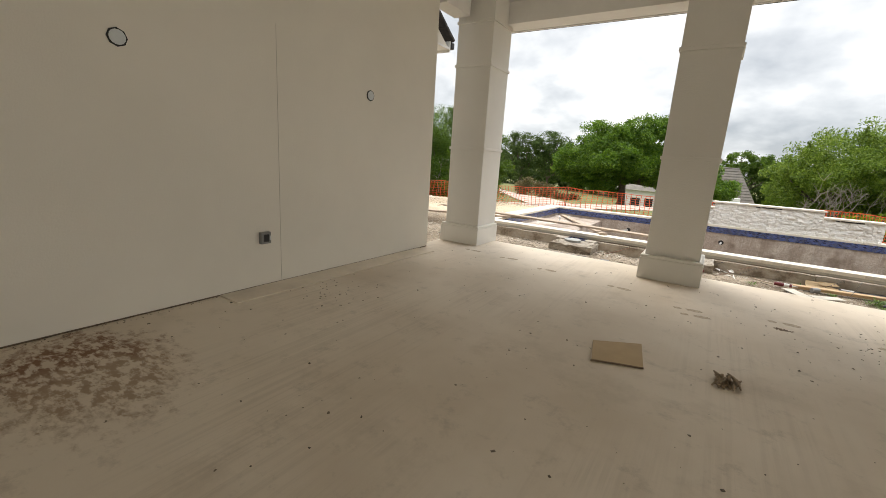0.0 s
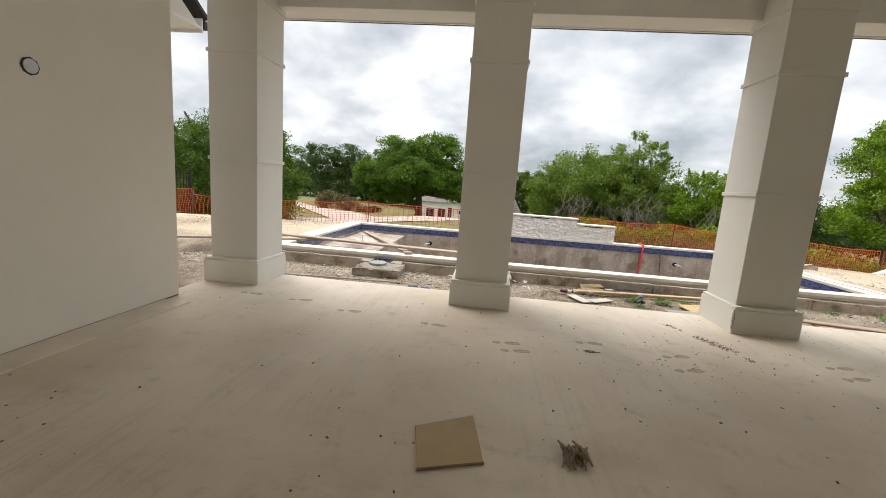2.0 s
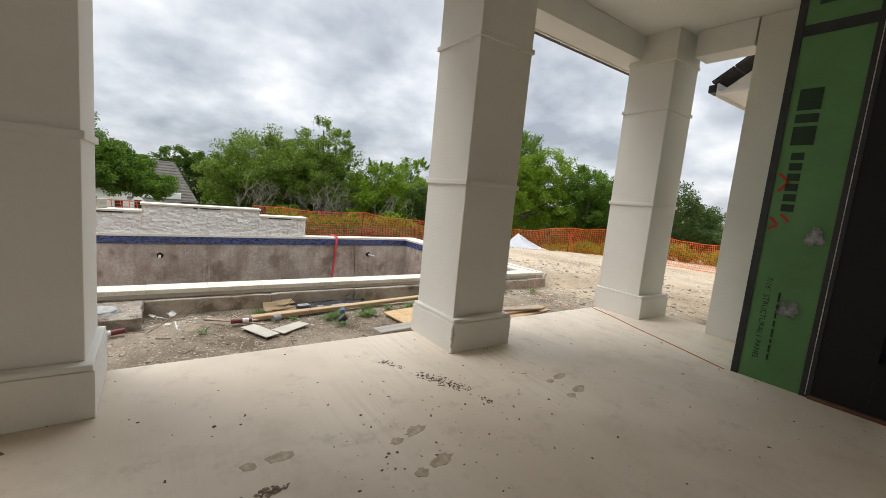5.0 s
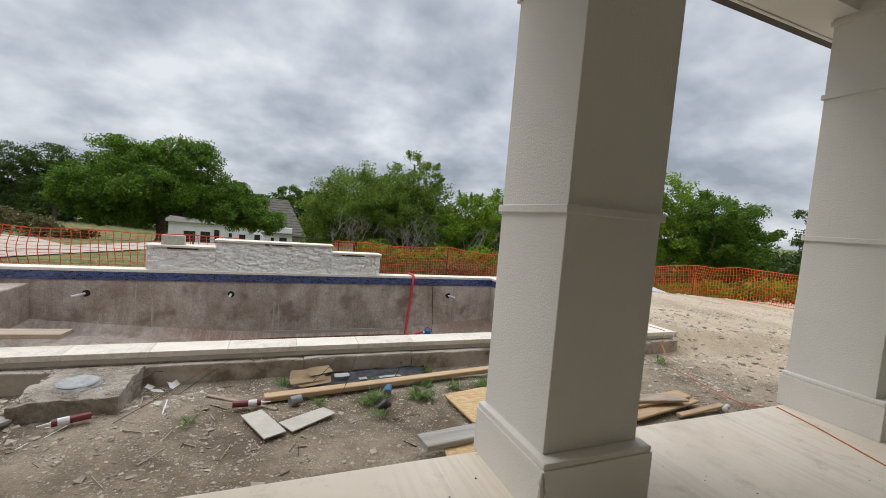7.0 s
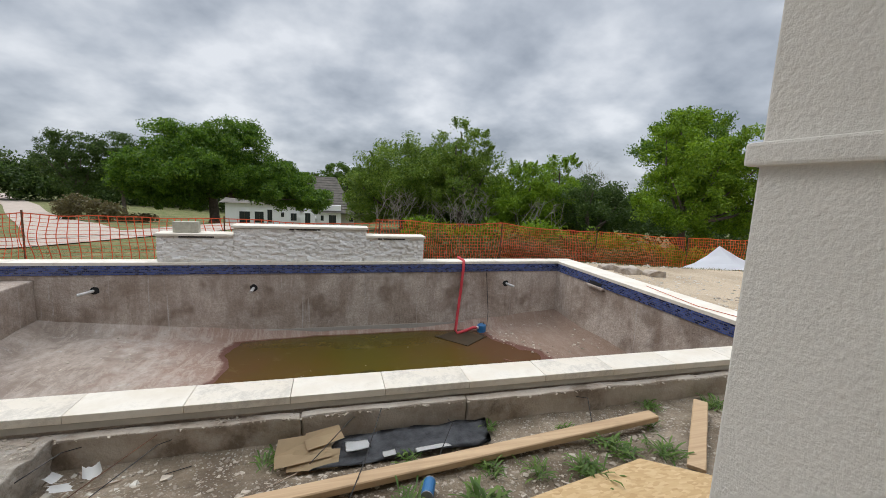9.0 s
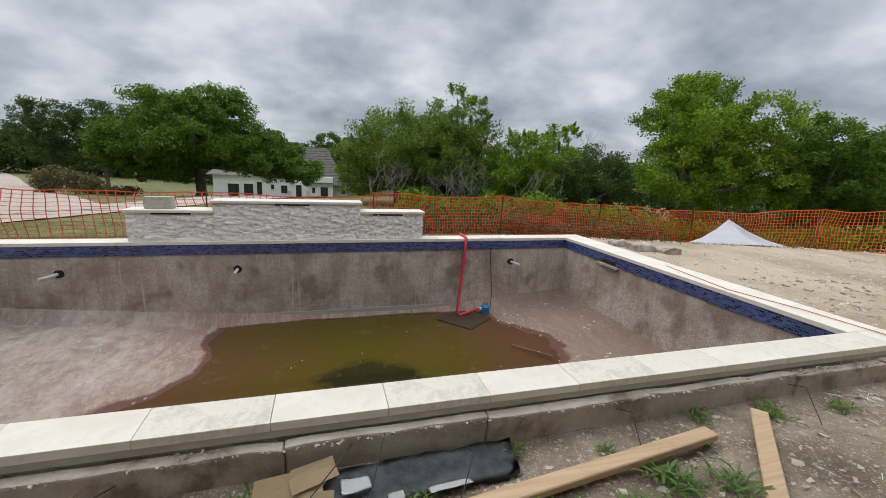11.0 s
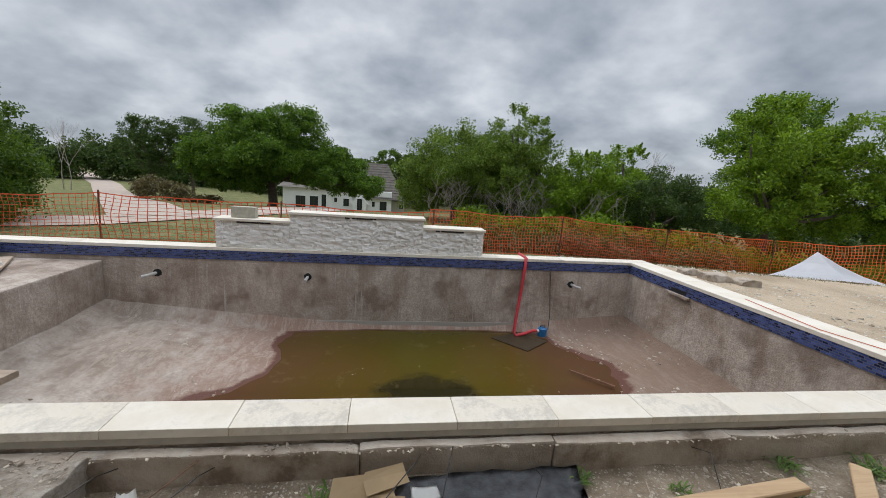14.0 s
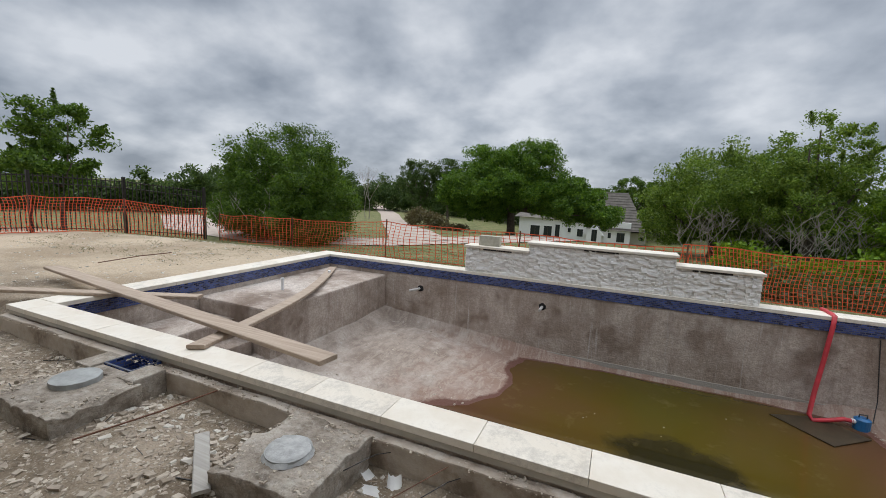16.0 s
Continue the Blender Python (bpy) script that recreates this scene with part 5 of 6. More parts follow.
crumpled("sheet", [(-0.82, 1.40), (0.30, 1.46), (0.36, 1.74), (-0.66, 1.69)], -0.225, VINYL, "", "", 0.022, vs)
for x, y, w, h in ((-0.62, 1.50, 0.15, 0.10), (-0.40, 1.405, 0.08, 0.06), (-0.20, 1.41, 0.22, 0.045)):
    crumpled("label", [(x, y), (x + w, y + 0.012), (x + w - 0.01, y + h), (x - 0.008, y + h)], -0.19, PAPER, "", "", 0.004, vs)


def card_flap(a, b, w1, w2, z, lift, group="cardboard pieces"):
    """Two stiff flaps meeting in one sharp fold along a-b, the second one raised."""
    d = (Vector(b) - Vector(a)).normalized()
    nrm = Vector((-d.y, d.x))
    bm = bmesh.new()
    p = [Vector((*a, z)), Vector((*b, z))]
    lo = [Vector((a[0] - nrm.x * w1, a[1] - nrm.y * w1, z - 0.012)), Vector((b[0] - nrm.x * w1 * 0.8, b[1] - nrm.y * w1 * 0.8, z - 0.006))]
    hi = [Vector((a[0] + nrm.x * w2 * 0.85 + d.x * 0.02, a[1] + nrm.y * w2 * 0.85, z + lift)), Vector((b[0] + nrm.x * w2, b[1] + nrm.y * w2, z + lift * 0.8))]
    v = [bm.verts.new(q) for q in lo + p + hi]
    bm.faces.new((v[0], v[1], v[3], v[2]))
    bm.faces.new((v[2], v[3], v[5], v[4]))
    bmesh.ops.solidify(bm, geom=bm.faces[:], thickness=0.006)
    return tagged(part("cardboard_piece", bm, CARDBOARD), "torn folded flap of brown cardboard on the rubble", "cardboard", group)


card_flap((-1.02, 1.54), (-0.70, 1.57), 0.10, 0.11, -0.195, 0.045)
card_flap((-0.94, 1.49), (-0.66, 1.45), 0.06, 0.09, -0.215, 0.03)
card_flap((-0.86, 1.62), (-0.64, 1.68), 0.09, 0.05, -0.165, 0.02)


def curled_shell(x, y, z, turn, r, width, sweep, label):
    """A broken piece of white pipe or cup: a curved shell with real thickness."""
    bm = bmesh.new()
    n, rows = 12, []
    for i in range(n + 1):
        a = -sweep / 2 + sweep * i / n
        rag = 0.012 * noise.noise((i * 0.7, x * 9, 2))
        rows.append([bm.verts.new((math.sin(a) * r, -width / 2 + rag, r - math.cos(a) * r)), bm.verts.new((math.sin(a) * r * 0.86, width / 2 - rag, r - math.cos(a) * r * 0.9))])
    for p, q in zip(rows, rows[1:]):
        bm.faces.new((p[0], q[0], q[1], p[1]))
    bmesh.ops.solidify(bm, geom=bm.faces[:], thickness=0.004)
    ob = part("packaging_scrap", bm, PAPER, smooth=False)
    ob.matrix_world = Matrix.Translation((x, y, z)) @ Matrix.Rotation(turn, 4, "Z") @ Matrix.Rotation(0.25, 4, "X")
    return tagged(ob, label, "scrap", "white scraps")


curled_shell(-2.03, 1.50, -0.215, 2.2, 0.11, 0.09, 0.8, "flat white broken plastic piece in the rubble")
curled_shell(-1.95, 1.62, -0.215, 0.5, 0.045, 0.08, 2.4, "curled white plastic shell in the rubble")
curled_shell(-2.12, 1.60, -0.215, 1.2, 0.045, 0.06, 1.6, "curled white plastic shell in the rubble")


def caulk_tube(x, y, z, ang):
    t = thing("caulk_tube", "empty maroon sealant tube on the rubble", "tube", "sealant tubes", (x, y, z))
    t.rotation_euler = (0, 0, ang)
    part("barrel", tube([(-0.11, 0, 0), (0.09, 0, 0)], 0.025, 12), MAROON, t)
    part("label_band", tube([(0.0, 0, 0), (0.06, 0, 0)], 0.0255, 12), PAPER, t)
    part("nozzle", tube([(0.09, 0, 0), (0.10, 0, 0), (0.16, 0, 0.0)], [0.016, 0.010, 0.004], 8), PVC, t)


caulk_tube(-2.42, 1.02, -0.165, 0.42 + math.pi)
caulk_tube(-1.33, 1.04, -0.165, 0.0)


def can(x, y, z, ang, r, h, mat, label):
    """A small can lying on its side, with a rolled rim at each end."""
    t = thing("can", label, "can", "", (x, y, z))
    t.rotation_euler = (0, 0, ang)
    part("barrel", tube([(-h / 2, 0, 0), (-h / 2 + 0.006, 0, 0), (h / 2 - 0.006, 0, 0), (h / 2, 0, 0)], [r * 0.92, r, r, r * 0.92], 16), mat, t, smooth=False)
    for sgn in (-1, 1):
        part("rim", tube([(sgn * (h / 2 - 0.002), 0, 0), (sgn * (h / 2 + 0.004), 0, 0)], r * 0.95, 16), GREYBOX, t)


def bottle(x, y, z, ang, mat, label):
    """A crushed plastic bottle lying on its side."""
    t = thing("bottle", label, "bottle", "", (x, y, z))
    t.rotation_euler, t.scale = (0, 0, ang), (0.7, 0.8, 0.8)
    part("body", tube([(-0.10, 0, 0), (-0.09, 0, 0), (-0.02, 0.01, 0), (0.05, 0, 0.004), (0.085, 0, 0.0), (0.10, 0, 0)], [0.02, 0.032, 0.024, 0.032, 0.014, 0.012], 12), mat, t, smooth=True)
    part("cap", tube([(0.10, 0, 0), (0.116, 0, 0)], 0.014, 10), PVC, t)


BLUE_PLASTIC = plain("blue_plastic", (0.05, 0.11, 0.40), 0.4, vary=0.2)
CLEAR_PLASTIC = plain("dusty_clear_plastic", (0.55, 0.57, 0.58), 0.3, vary=0.2, scale=18, bump=0.4)
can(-0.985, 1.04, -0.17, 0.5, 0.036, 0.085, GREYBOX, "empty dark grey can lying on the rubble")
can(-0.21, 1.07, -0.165, 1.2, 0.033, 0.11, BLUE_PUMP, "crushed blue drink can among the weeds")
can(-3.66, 0.36, -0.155, 0.3, 0.04, 0.12, GREYBOX, "dented grey can lying beside the slab")
bottle(-3.47, 0.36, -0.165, 0.1, BLUE_PLASTIC, "crushed blue plastic bottle beside the slab")
bottle(2.80, 0.08, -0.165, 0.4, CLEAR_PLASTIC, "crushed clear plastic bottle beside the slab")
rb = part("rag", tube([(-0.36, 0.80, -0.19), (-0.30, 0.815, -0.165), (-0.25, 0.83, -0.185)], [0.02, 0.045, 0.018], 9), BLACK)
tagged(rb, "crumpled black rag among the weeds", "rag")
for k, (a, b, w) in enumerate((((-6.4, 0.16, -0.175), (-3.72, 0.47, -0.17), 0.035), ((-5.6, 0.36, -0.168), (-3.2, 0.42, -0.162), 0.04), ((-6.9, 0.42, -0.16), (-4.0, 0.60, -0.165), 0.03), ((-4.9, 0.08, -0.175), (-3.3, 0.30, -0.17), 0.045), ((-6.2, 0.05, -0.17), (-4.6, 0.20, -0.17), 0.03))):
    plank("wood_strip", a, b, w, 0.02, WEATHERED if k % 2 else GREYWOOD, "thin weathered wood strip lying along the slab", group="wood strips", sag=0.008, steps=6)
for k, (x, y) in enumerate(((-0.55, 1.75), (-2.05, 1.72), (0.05, 1.6), (1.1, 1.72), (-1.6, 1.7), (2.6, 1.7))):
    a = rg.uniform(-0.6, 0.6)
    tagged(part("rebar_wire", tube([(x, y + 0.02, -0.13), (x + 0.06 * a, y - 0.1, -0.08), (x - 0.15 + 0.2 * a, y - 0.35, -0.17)], 0.003, 6), DARK_METAL), "bent dark tie wire poking from the footing", "wire", "tie wires")
tagged(part("wire", tube([(-2.16, 0.95, -0.185), (-1.95, 1.3, -0.16), (-1.68, 1.74, -0.10)], 0.003, 6), RUST), "thin rusty rod leaning on the footing", "wire")
tagged(part("wire", tube([(-0.65, 1.0, -0.19), (-0.52, 1.3, -0.12), (-0.38, 1.74, -0.07)], 0.003, 6), DARK_METAL), "bent dark rod leaning on the footing", "wire")
tagged(part("wire", tube([(-3.82, 1.01, -0.165), (-3.67, 1.42, -0.15), (-3.51, 1.74, -0.10)], 0.006, 6), RUST), "thin rusty rod lying over the rubble", "wire")
tagged(part("wire", tube([(-9.3, 3.9, -0.10), (-8.6, 4.2, 0.06), (-8.0, 4.35, 0.16)], 0.008, 6), RUST), "rusty rod lying on the dirt", "wire")


# rubble
def scatter(n, xr, yr, sizes, seed, keep=None):
    rg = random.Random(seed)
    out = []
    while len(out) < n:
        x, y = rg.uniform(*xr), rg.uniform(*yr)
        if keep and not keep(x, y, rg):
            continue
        if (-6.95 < x < 4.35 and 1.72 < y < 7.05) or (y < -0.2 and x < 3.75):
            continue
        out.append((x, y, terrain(x, y) + relief(x, y) - 0.004, rg.choice(sizes) * rg.uniform(0.6, 1.3)))
    return out


dense = lambda x, y, rg: rg.random() < 0.35 + 0.65 * max(0, noise.noise((x * 1.3, y * 1.3, 2)) + 0.35)
blob_stuff("gravel", scatter(46000, (-7.5, 4.6), (-0.24, 1.74), (0.002, 0.003, 0.004, 0.005, 0.007, 0.010), 1, dense), RUBBLE, "grey gravel and crushed stone beside the pool", "gravel")
blob_stuff("rubble", scatter(7000, (-8.5, 4.4), (0.0, 1.74), (0.004, 0.006, 0.008, 0.011, 0.015, 0.021), 2, lambda x, y, rg: rg.random() < (0.9 if x < -2.7 else 0.14) * (0.25 + 0.75 * y / 1.7)), RUBBLE, "broken stone and mortar lumps in the trench", "rubble")
blob_stuff("rubble", scatter(150, (-4.1, -1.7), (1.15, 1.72), (0.007, 0.011, 0.016, 0.022), 3, lambda x, y, rg: not (-2.85 < x < -2.15) and rg.random() < 0.2 + (y - 1.1)), PALE_RUBBLE, "pale broken stone chips by the footing", "rubble")
blob_stuff("gravel", scatter(5200, (3.2, 13), (-1.2, 6.0), (0.006, 0.009, 0.013, 0.02), 4), PALE_RUBBLE, "pale crushed limestone over the side yard", "gravel")
blob_stuff("rubble", scatter(420, (3.5, 14), (6.9, 10.5), (0.014, 0.022, 0.04), 5, lambda x, y, rg: rg.random() < 0.3 + max(0, noise.noise((x, y, 9)))), PALE_RUBBLE, "white stone rubble near the fence", "rubble")
blob_stuff("gravel", scatter(1600, (-14, -6.9), (1.5, 9), (0.006, 0.011, 0.017), 6), PALE_RUBBLE, "scattered stones on bare dirt", "gravel")
blob_stuff("rubble", scatter(1300, (3.0, 8.5), (-0.6, 4.2), (0.008, 0.012, 0.02, 0.03), 7, dense), RUBBLE, "grey broken stone strewn past the slab", "rubble")
for x, y, s in ((5.05, 6.0, 0.20), (5.45, 5.75, 0.17), (4.85, 6.45, 0.14)):
    b = box(x - s, x + s, y - s * 0.8, y + s * 0.8, terrain(x, y) - 0.05, terrain(x, y) + s * 0.6, 0.02)
    bmesh.ops.subdivide_edges(b, edges=b.edges[:], cuts=3, use_grid_fill=True)
    for v in b.verts:
        v.co += Vector((noise.noise(v.co * 5), noise.noise(v.co * 5 + Vector((3, 0, 0))), noise.noise(v.co * 6))) * 0.06
    tagged(part("concrete_chunk", b, FOOTING), "broken grey concrete chunk beside the coping", "concrete", "concrete chunks")
ws = bmesh.new()
a = [(9.2, 8.75), (9.9, 7.3), (12.4, 8.3), (11.4, 9.9)]
c = Vector((10.7, 8.9, terrain(10.7, 8.9) + 0.76))
n = 8
ring = []
for k, p in enumerate(a):
    q = a[(k + 1) % 4]
    for j in range(n):
        x, y = p[0] + (q[0] - p[0]) * j / n, p[1] + (q[1] - p[1]) * j / n
        ring.append(Vector((x, y, terrain(x, y) + 0.03 + 0.05 * noise.noise((x * 2, y * 2, 1)))))
rows = []
for f in (1.0, 0.66, 0.33):
    rows.append([ws.verts.new(c.lerp(p, f) - Vector((0, 0, 0.10 * math.sin(math.pi * f)))) for p in ring])
tip = ws.verts.new(c)
m = len(ring)
for r0, r1 in zip(rows, rows[1:]):
    for k in range(m):
        ws.faces.new((r0[k], r0[(k + 1) % m], r1[(k + 1) % m], r1[k]))
for k in range(m):
    ws.faces.new((rows[-1][k], rows[-1][(k + 1) % m], tip))
bmesh.ops.solidify(ws, geom=ws.faces[:], thickness=0.02)
tagged(part("white_sheet", ws, WHITE_SHEET), "white board sheet draped over a heap on dirt", "sheet")


def splinters(n, xr, yr, seed, mat, label):
    rg = random.Random(seed)
    b = bmesh.new()
    for _ in range(n):
        x, y = rg.uniform(*xr), rg.uniform(*yr)
        th, L = rg.uniform(0, math.tau), rg.uniform(0.02, 0.10)
        z = terrain(x, y) + relief(x, y) + 0.008
        c, sn = math.cos(th) * L, math.sin(th) * L
        tube([(x - c, y - sn, z), (x + c, y + sn, z + rg.uniform(0, 0.02))], rg.uniform(0.002, 0.006), 4, bm=b)
    tagged(part("splinters", b, mat), label, "debris", kind="stuff")


splinters(60, (-7, 4), (0.0, 1.7), 61, WEATHERED, "wood splinters strewn over the rubble")
splinters(16, (-6, 4), (0.2, 1.7), 62, PAPER, "white plastic and stone slivers in the gravel")
splinters(34, (-6, 0), (0.2, 1.7), 63, DARK_METAL, "dark wire offcuts in the gravel")


# ---- weeds ----
def weed(x, y, r, n, seed, tall=0.6):
    rg = random.Random(seed)
    t = thing("weed", "low green weed growing through the gravel", "weed", "weeds", (x, y, terrain(x, y)))
    verts, faces = [], []
    for k in range(n):
        th, L = rg.uniform(0, math.tau), r * rg.uniform(0.5, 1.1)
        w, up = L * rg.uniform(0.035, 0.085), L * rg.uniform(0.15, tall)
        ox, oy = rg.gauss(0, r * 0.35), rg.gauss(0, r * 0.35)
        c, s = math.cos(th), math.sin(th)
        o = len(verts)
        for f, ww, h in ((0, 0.25, 0), (0.45, 1, 0.8), (0.8, 0.8, 1.0), (1.0, 0.05, 0.75)):
            for sgn in (-1, 1):
                verts.append((ox + c * L * f - s * w * ww * sgn, oy + s * L * f + c * w * ww * sgn, up * h + 0.01 + 0.25 * w * ww))
        for q in range(3):
            faces.append((o + q * 2, o + q * 2 + 1, o + q * 2 + 3, o + q * 2 + 2))
    solid("leaves", verts, faces, WEED, t, smooth=True)


for k, (x, y, r, n) in enumerate(((-0.40, 0.95, 0.16, 26), (-0.30, 1.06, 0.13, 20), (0.05, 0.95, 0.16, 34), (0.45, 1.12, 0.12, 26), (0.75, 1.05, 0.16, 40), (1.05, 1.22, 0.15, 36), (1.35, 1.12, 0.14, 34), (-0.25, 1.42, 0.10, 22), (-1.05, 1.6, 0.12, 20), (0.35, 1.66, 0.10, 22), (1.75, 1.68, 0.12, 26), (2.3, 1.62, 0.14, 30), (2.9, 1.55, 0.12, 24), (-0.35, 0.72, 0.12, 18), (-0.8, 1.02, 0.10, 16), (0.9, 1.55, 0.09, 18), (3.4, 1.3, 0.14, 22), (-1.7, 0.9, 0.10, 14), (0.2, 1.2, 0.12, 24), (1.5, 1.45, 0.1, 20))):
    weed(x, y, r * 0.78, int(n * 2.3), 40 + k)

# ---- orange safety fence ----
posts = [(-15.2, 10.9), (-12.2, 11.6), (-7.35, 10.35), (-3.4, 10.8), (0.6, 11.0), (4.45, 11.1), (8.3, 11.6), (11.9, 11.2), (12.98, 8.0), (15.2, 5.4), (16.4, 2.0), (17.0, -2.0), (17.5, -8.0)]


def fence_span(p, q, k, pitch=0.08, h=1.08):
    f = thing("safety_fence", "sagging orange plastic safety netting on steel posts", "fence", "safety fence")
    zp = terrain(*p)
    part("post", tube([(p[0], p[1], zp - 0.2), (p[0] + 0.02, p[1], zp + 1.16)], 0.02, 6), RUST, f)
    L = math.hypot(q[0] - p[0], q[1] - p[1])
    nx, nz = max(4, int(L / pitch)), 12
    rg = random.Random(100 + k)
    ph = rg.uniform(0, 9)
    d = Vector((q[0] - p[0], q[1] - p[1], 0)).normalized()
    out = Vector((-d.y, d.x, 0))

    def pt(i, j):
        f1, f2 = i / nx, j / nz
        x, y = p[0] + (q[0] - p[0]) * f1, p[1] + (q[1] - p[1]) * f1
        sag = math.sin(math.pi * f1) * 0.11 * (0.6 + 0.8 * noise.noise((f1 * 3, ph, 0)))
        wob = 0.10 * noise.noise((f1 * L * 0.7, f2 * 1.6, ph)) * math.sin(math.pi * min(1, f2 + 0.15))
        z = terrain(x, y) + 0.02 + (h - sag) * f2 + 0.02 * noise.noise((f1 * L * 2, f2 * 2, ph + 4))
        return Vector((x, y, z)) + out * wob + d * (0.16 * noise.noise((f1 * L * 0.8, f2 * 1.5, ph + 8)))
    verts, faces = [], []

    def strand(points, w, up):
        o = len(verts)
        for v in points:
            verts.append(v - up * w); verts.append(v + up * w)
        for i in range(len(points) - 1):
            a = o + 2 * i
            faces.append((a, a + 1, a + 3, a + 2))
    for j in range(nz + 1):
        strand([pt(i, j) for i in range(nx + 1)], 0.012 if j in (0, nz) else 0.0046, Vector((0, 0, 1)))
    for i in range(nx + 1):
        strand([pt(i, j) + out * 0.004 for j in range(nz + 1)], 0.0095 if pitch > 0.15 else 0.007, d)
    solid("net", verts, faces, ORANGE_DEEP if k < 6 or k >= 30 else ORANGE, f)
    return f


for k, (p, q) in enumerate(zip(posts, posts[1:])):
    fence_span(p, q, k, 0.17 if k < 4 else 0.078, 1.08 if k < 4 else 1.16)

# ---- black iron fence ----
IA, IB = Vector((-14.4, 9.7, 0)), Vector((-19.5, 2.4, 0))
nspan = 4
for s in range(nspan):
    a, b = IA.lerp(IB, s / nspan), IA.lerp(IB, (s + 1) / nspan)
    f = thing("iron_fence", "black iron picket fence panel on bare dirt", "fence", "iron fence")
    z0 = terrain(a.x, a.y)
    H = 1.75
    part("post", box(a.x - 0.04, a.x + 0.04, a.y - 0.04, a.y + 0.04, z0 - 0.1, z0 + H + 0.1), DARK_METAL, f)
    for hz in (0.15, H - 0.25, H - 0.05):
        part("rail", tube([(a.x, a.y, z0 + hz), (b.x, b.y, terrain(b.x, b.y) + hz)], 0.018, 4), DARK_METAL, f)
    for k in range(1, 20):
        c = a.lerp(b, k / 20)
        z = terrain(c.x, c.y)
        part("picket", tube([(c.x, c.y, z + 0.05), (c.x, c.y, z + H)], 0.015, 4), DARK_METAL, f)
    fence_span((a.x + 0.15, a.y - 0.10), (b.x + 0.15, b.y - 0.10), 30 + s)

# ---- far house ----
HY, HZ = 53.0, terrain(-3, 53)
hw = thing("house", "white house with grey tiled roof and dark openings", "house")
part("wall", box(-13.0, 0.4, HY, HY + 9, HZ - 0.3, -1.15, 0.02), HOUSE_WHITE, hw)
part("side_wall", box(0.403, 2.1, HY + 0.6, HY + 7, HZ - 0.3, -2.3, 0.02), BLOCKMAT, hw)
gz = [(-4.75, -2.85), (-3.63, -1.5), (-2.5, -2.85), (-2.75, -2.85), (-2.75, HZ - 0.3), (-4.5, HZ - 0.3), (-4.5, -2.85)]
gv = [(x, HY - 0.7, z) for x, z in gz] + [(x, HY - 0.002, z) for x, z in gz]
solid("entry_gable", gv, [tuple(range(7)), tuple(range(13, 6, -1))] + [(k, k + 7, (k + 1) % 7 + 7, (k + 1) % 7) for k in range(7)], HOUSE_WHITE, hw)


def hip(x0, x1, y0, y1, z0, z1, ridge0, ridge1, name="roof"):
    ym = (y0 + y1) / 2
    v = [(x0, y0, z0), (x1, y0, z0), (x1, y1, z0), (x0, y1, z0), (ridge0, ym, z1), (ridge1, ym, z1)]
    return solid(name, v, [(0, 1, 5, 4), (1, 2, 5), (2, 3, 4, 5), (3, 0, 4), (3, 2, 1, 0)], HOUSE_ROOF, hw)


hip(-4.6, 2.1, HY - 0.3, HY + 9.5, -2.1, 2.45, -3.7, -0.2)
hip(-13.6, -4.4, HY - 0.4, HY + 8.5, -1.18, 0.7, -12.0, -5.2)
for k in range(14):
    f = (k + 0.5) / 14
    part("tile_course", tube([(-4.5 + 0.8 * f, HY - 0.33 + 4.9 * f, -2.07 + 4.55 * f), (2.0 - 2.2 * f, HY - 0.33 + 4.9 * f, -2.07 + 4.55 * f)], 0.035, 4), HOUSE_ROOF, hw)
for x, w, z0, z1, out in ((-10.87, 1.16, -3.6, -2.2, 0), (-9.25, 0.99, -3.5, -2.17, 0), (-8.05, 0.54, -3.47, -1.91, 0), (-6.6, 0.34, -2.75, -2.2, 0), (-5.3, 0.69, -3.19, -2.28, 0), (-3.6, 0.62, -3.7, -2.16, 0.7), (-1.9, 0.35, -3.1, -2.45, 0), (-0.65, 0.87, -3.49, -2.38, 0)):
    yy = HY - out
    w1 = part("window", box(x - w / 2, x + w / 2, yy - 0.05, yy - 0.003, z0, z1), GLASS_DARK, hw)
    part("lintel", box(x - w / 2 - 0.08, x + w / 2 + 0.08, yy - 0.10, yy - 0.003, z1 + 0.002, z1 + 0.10), HOUSE_WHITE, w1)
    part("mullion", box(x - 0.03, x + 0.03, yy - 0.07, yy - 0.052, z0, z1), DARK_METAL, w1)
w1 = part("window", box(1.45, 1.95, HY + 0.55, HY + 0.597, -3.2, -2.75), GLASS_DARK, hw)


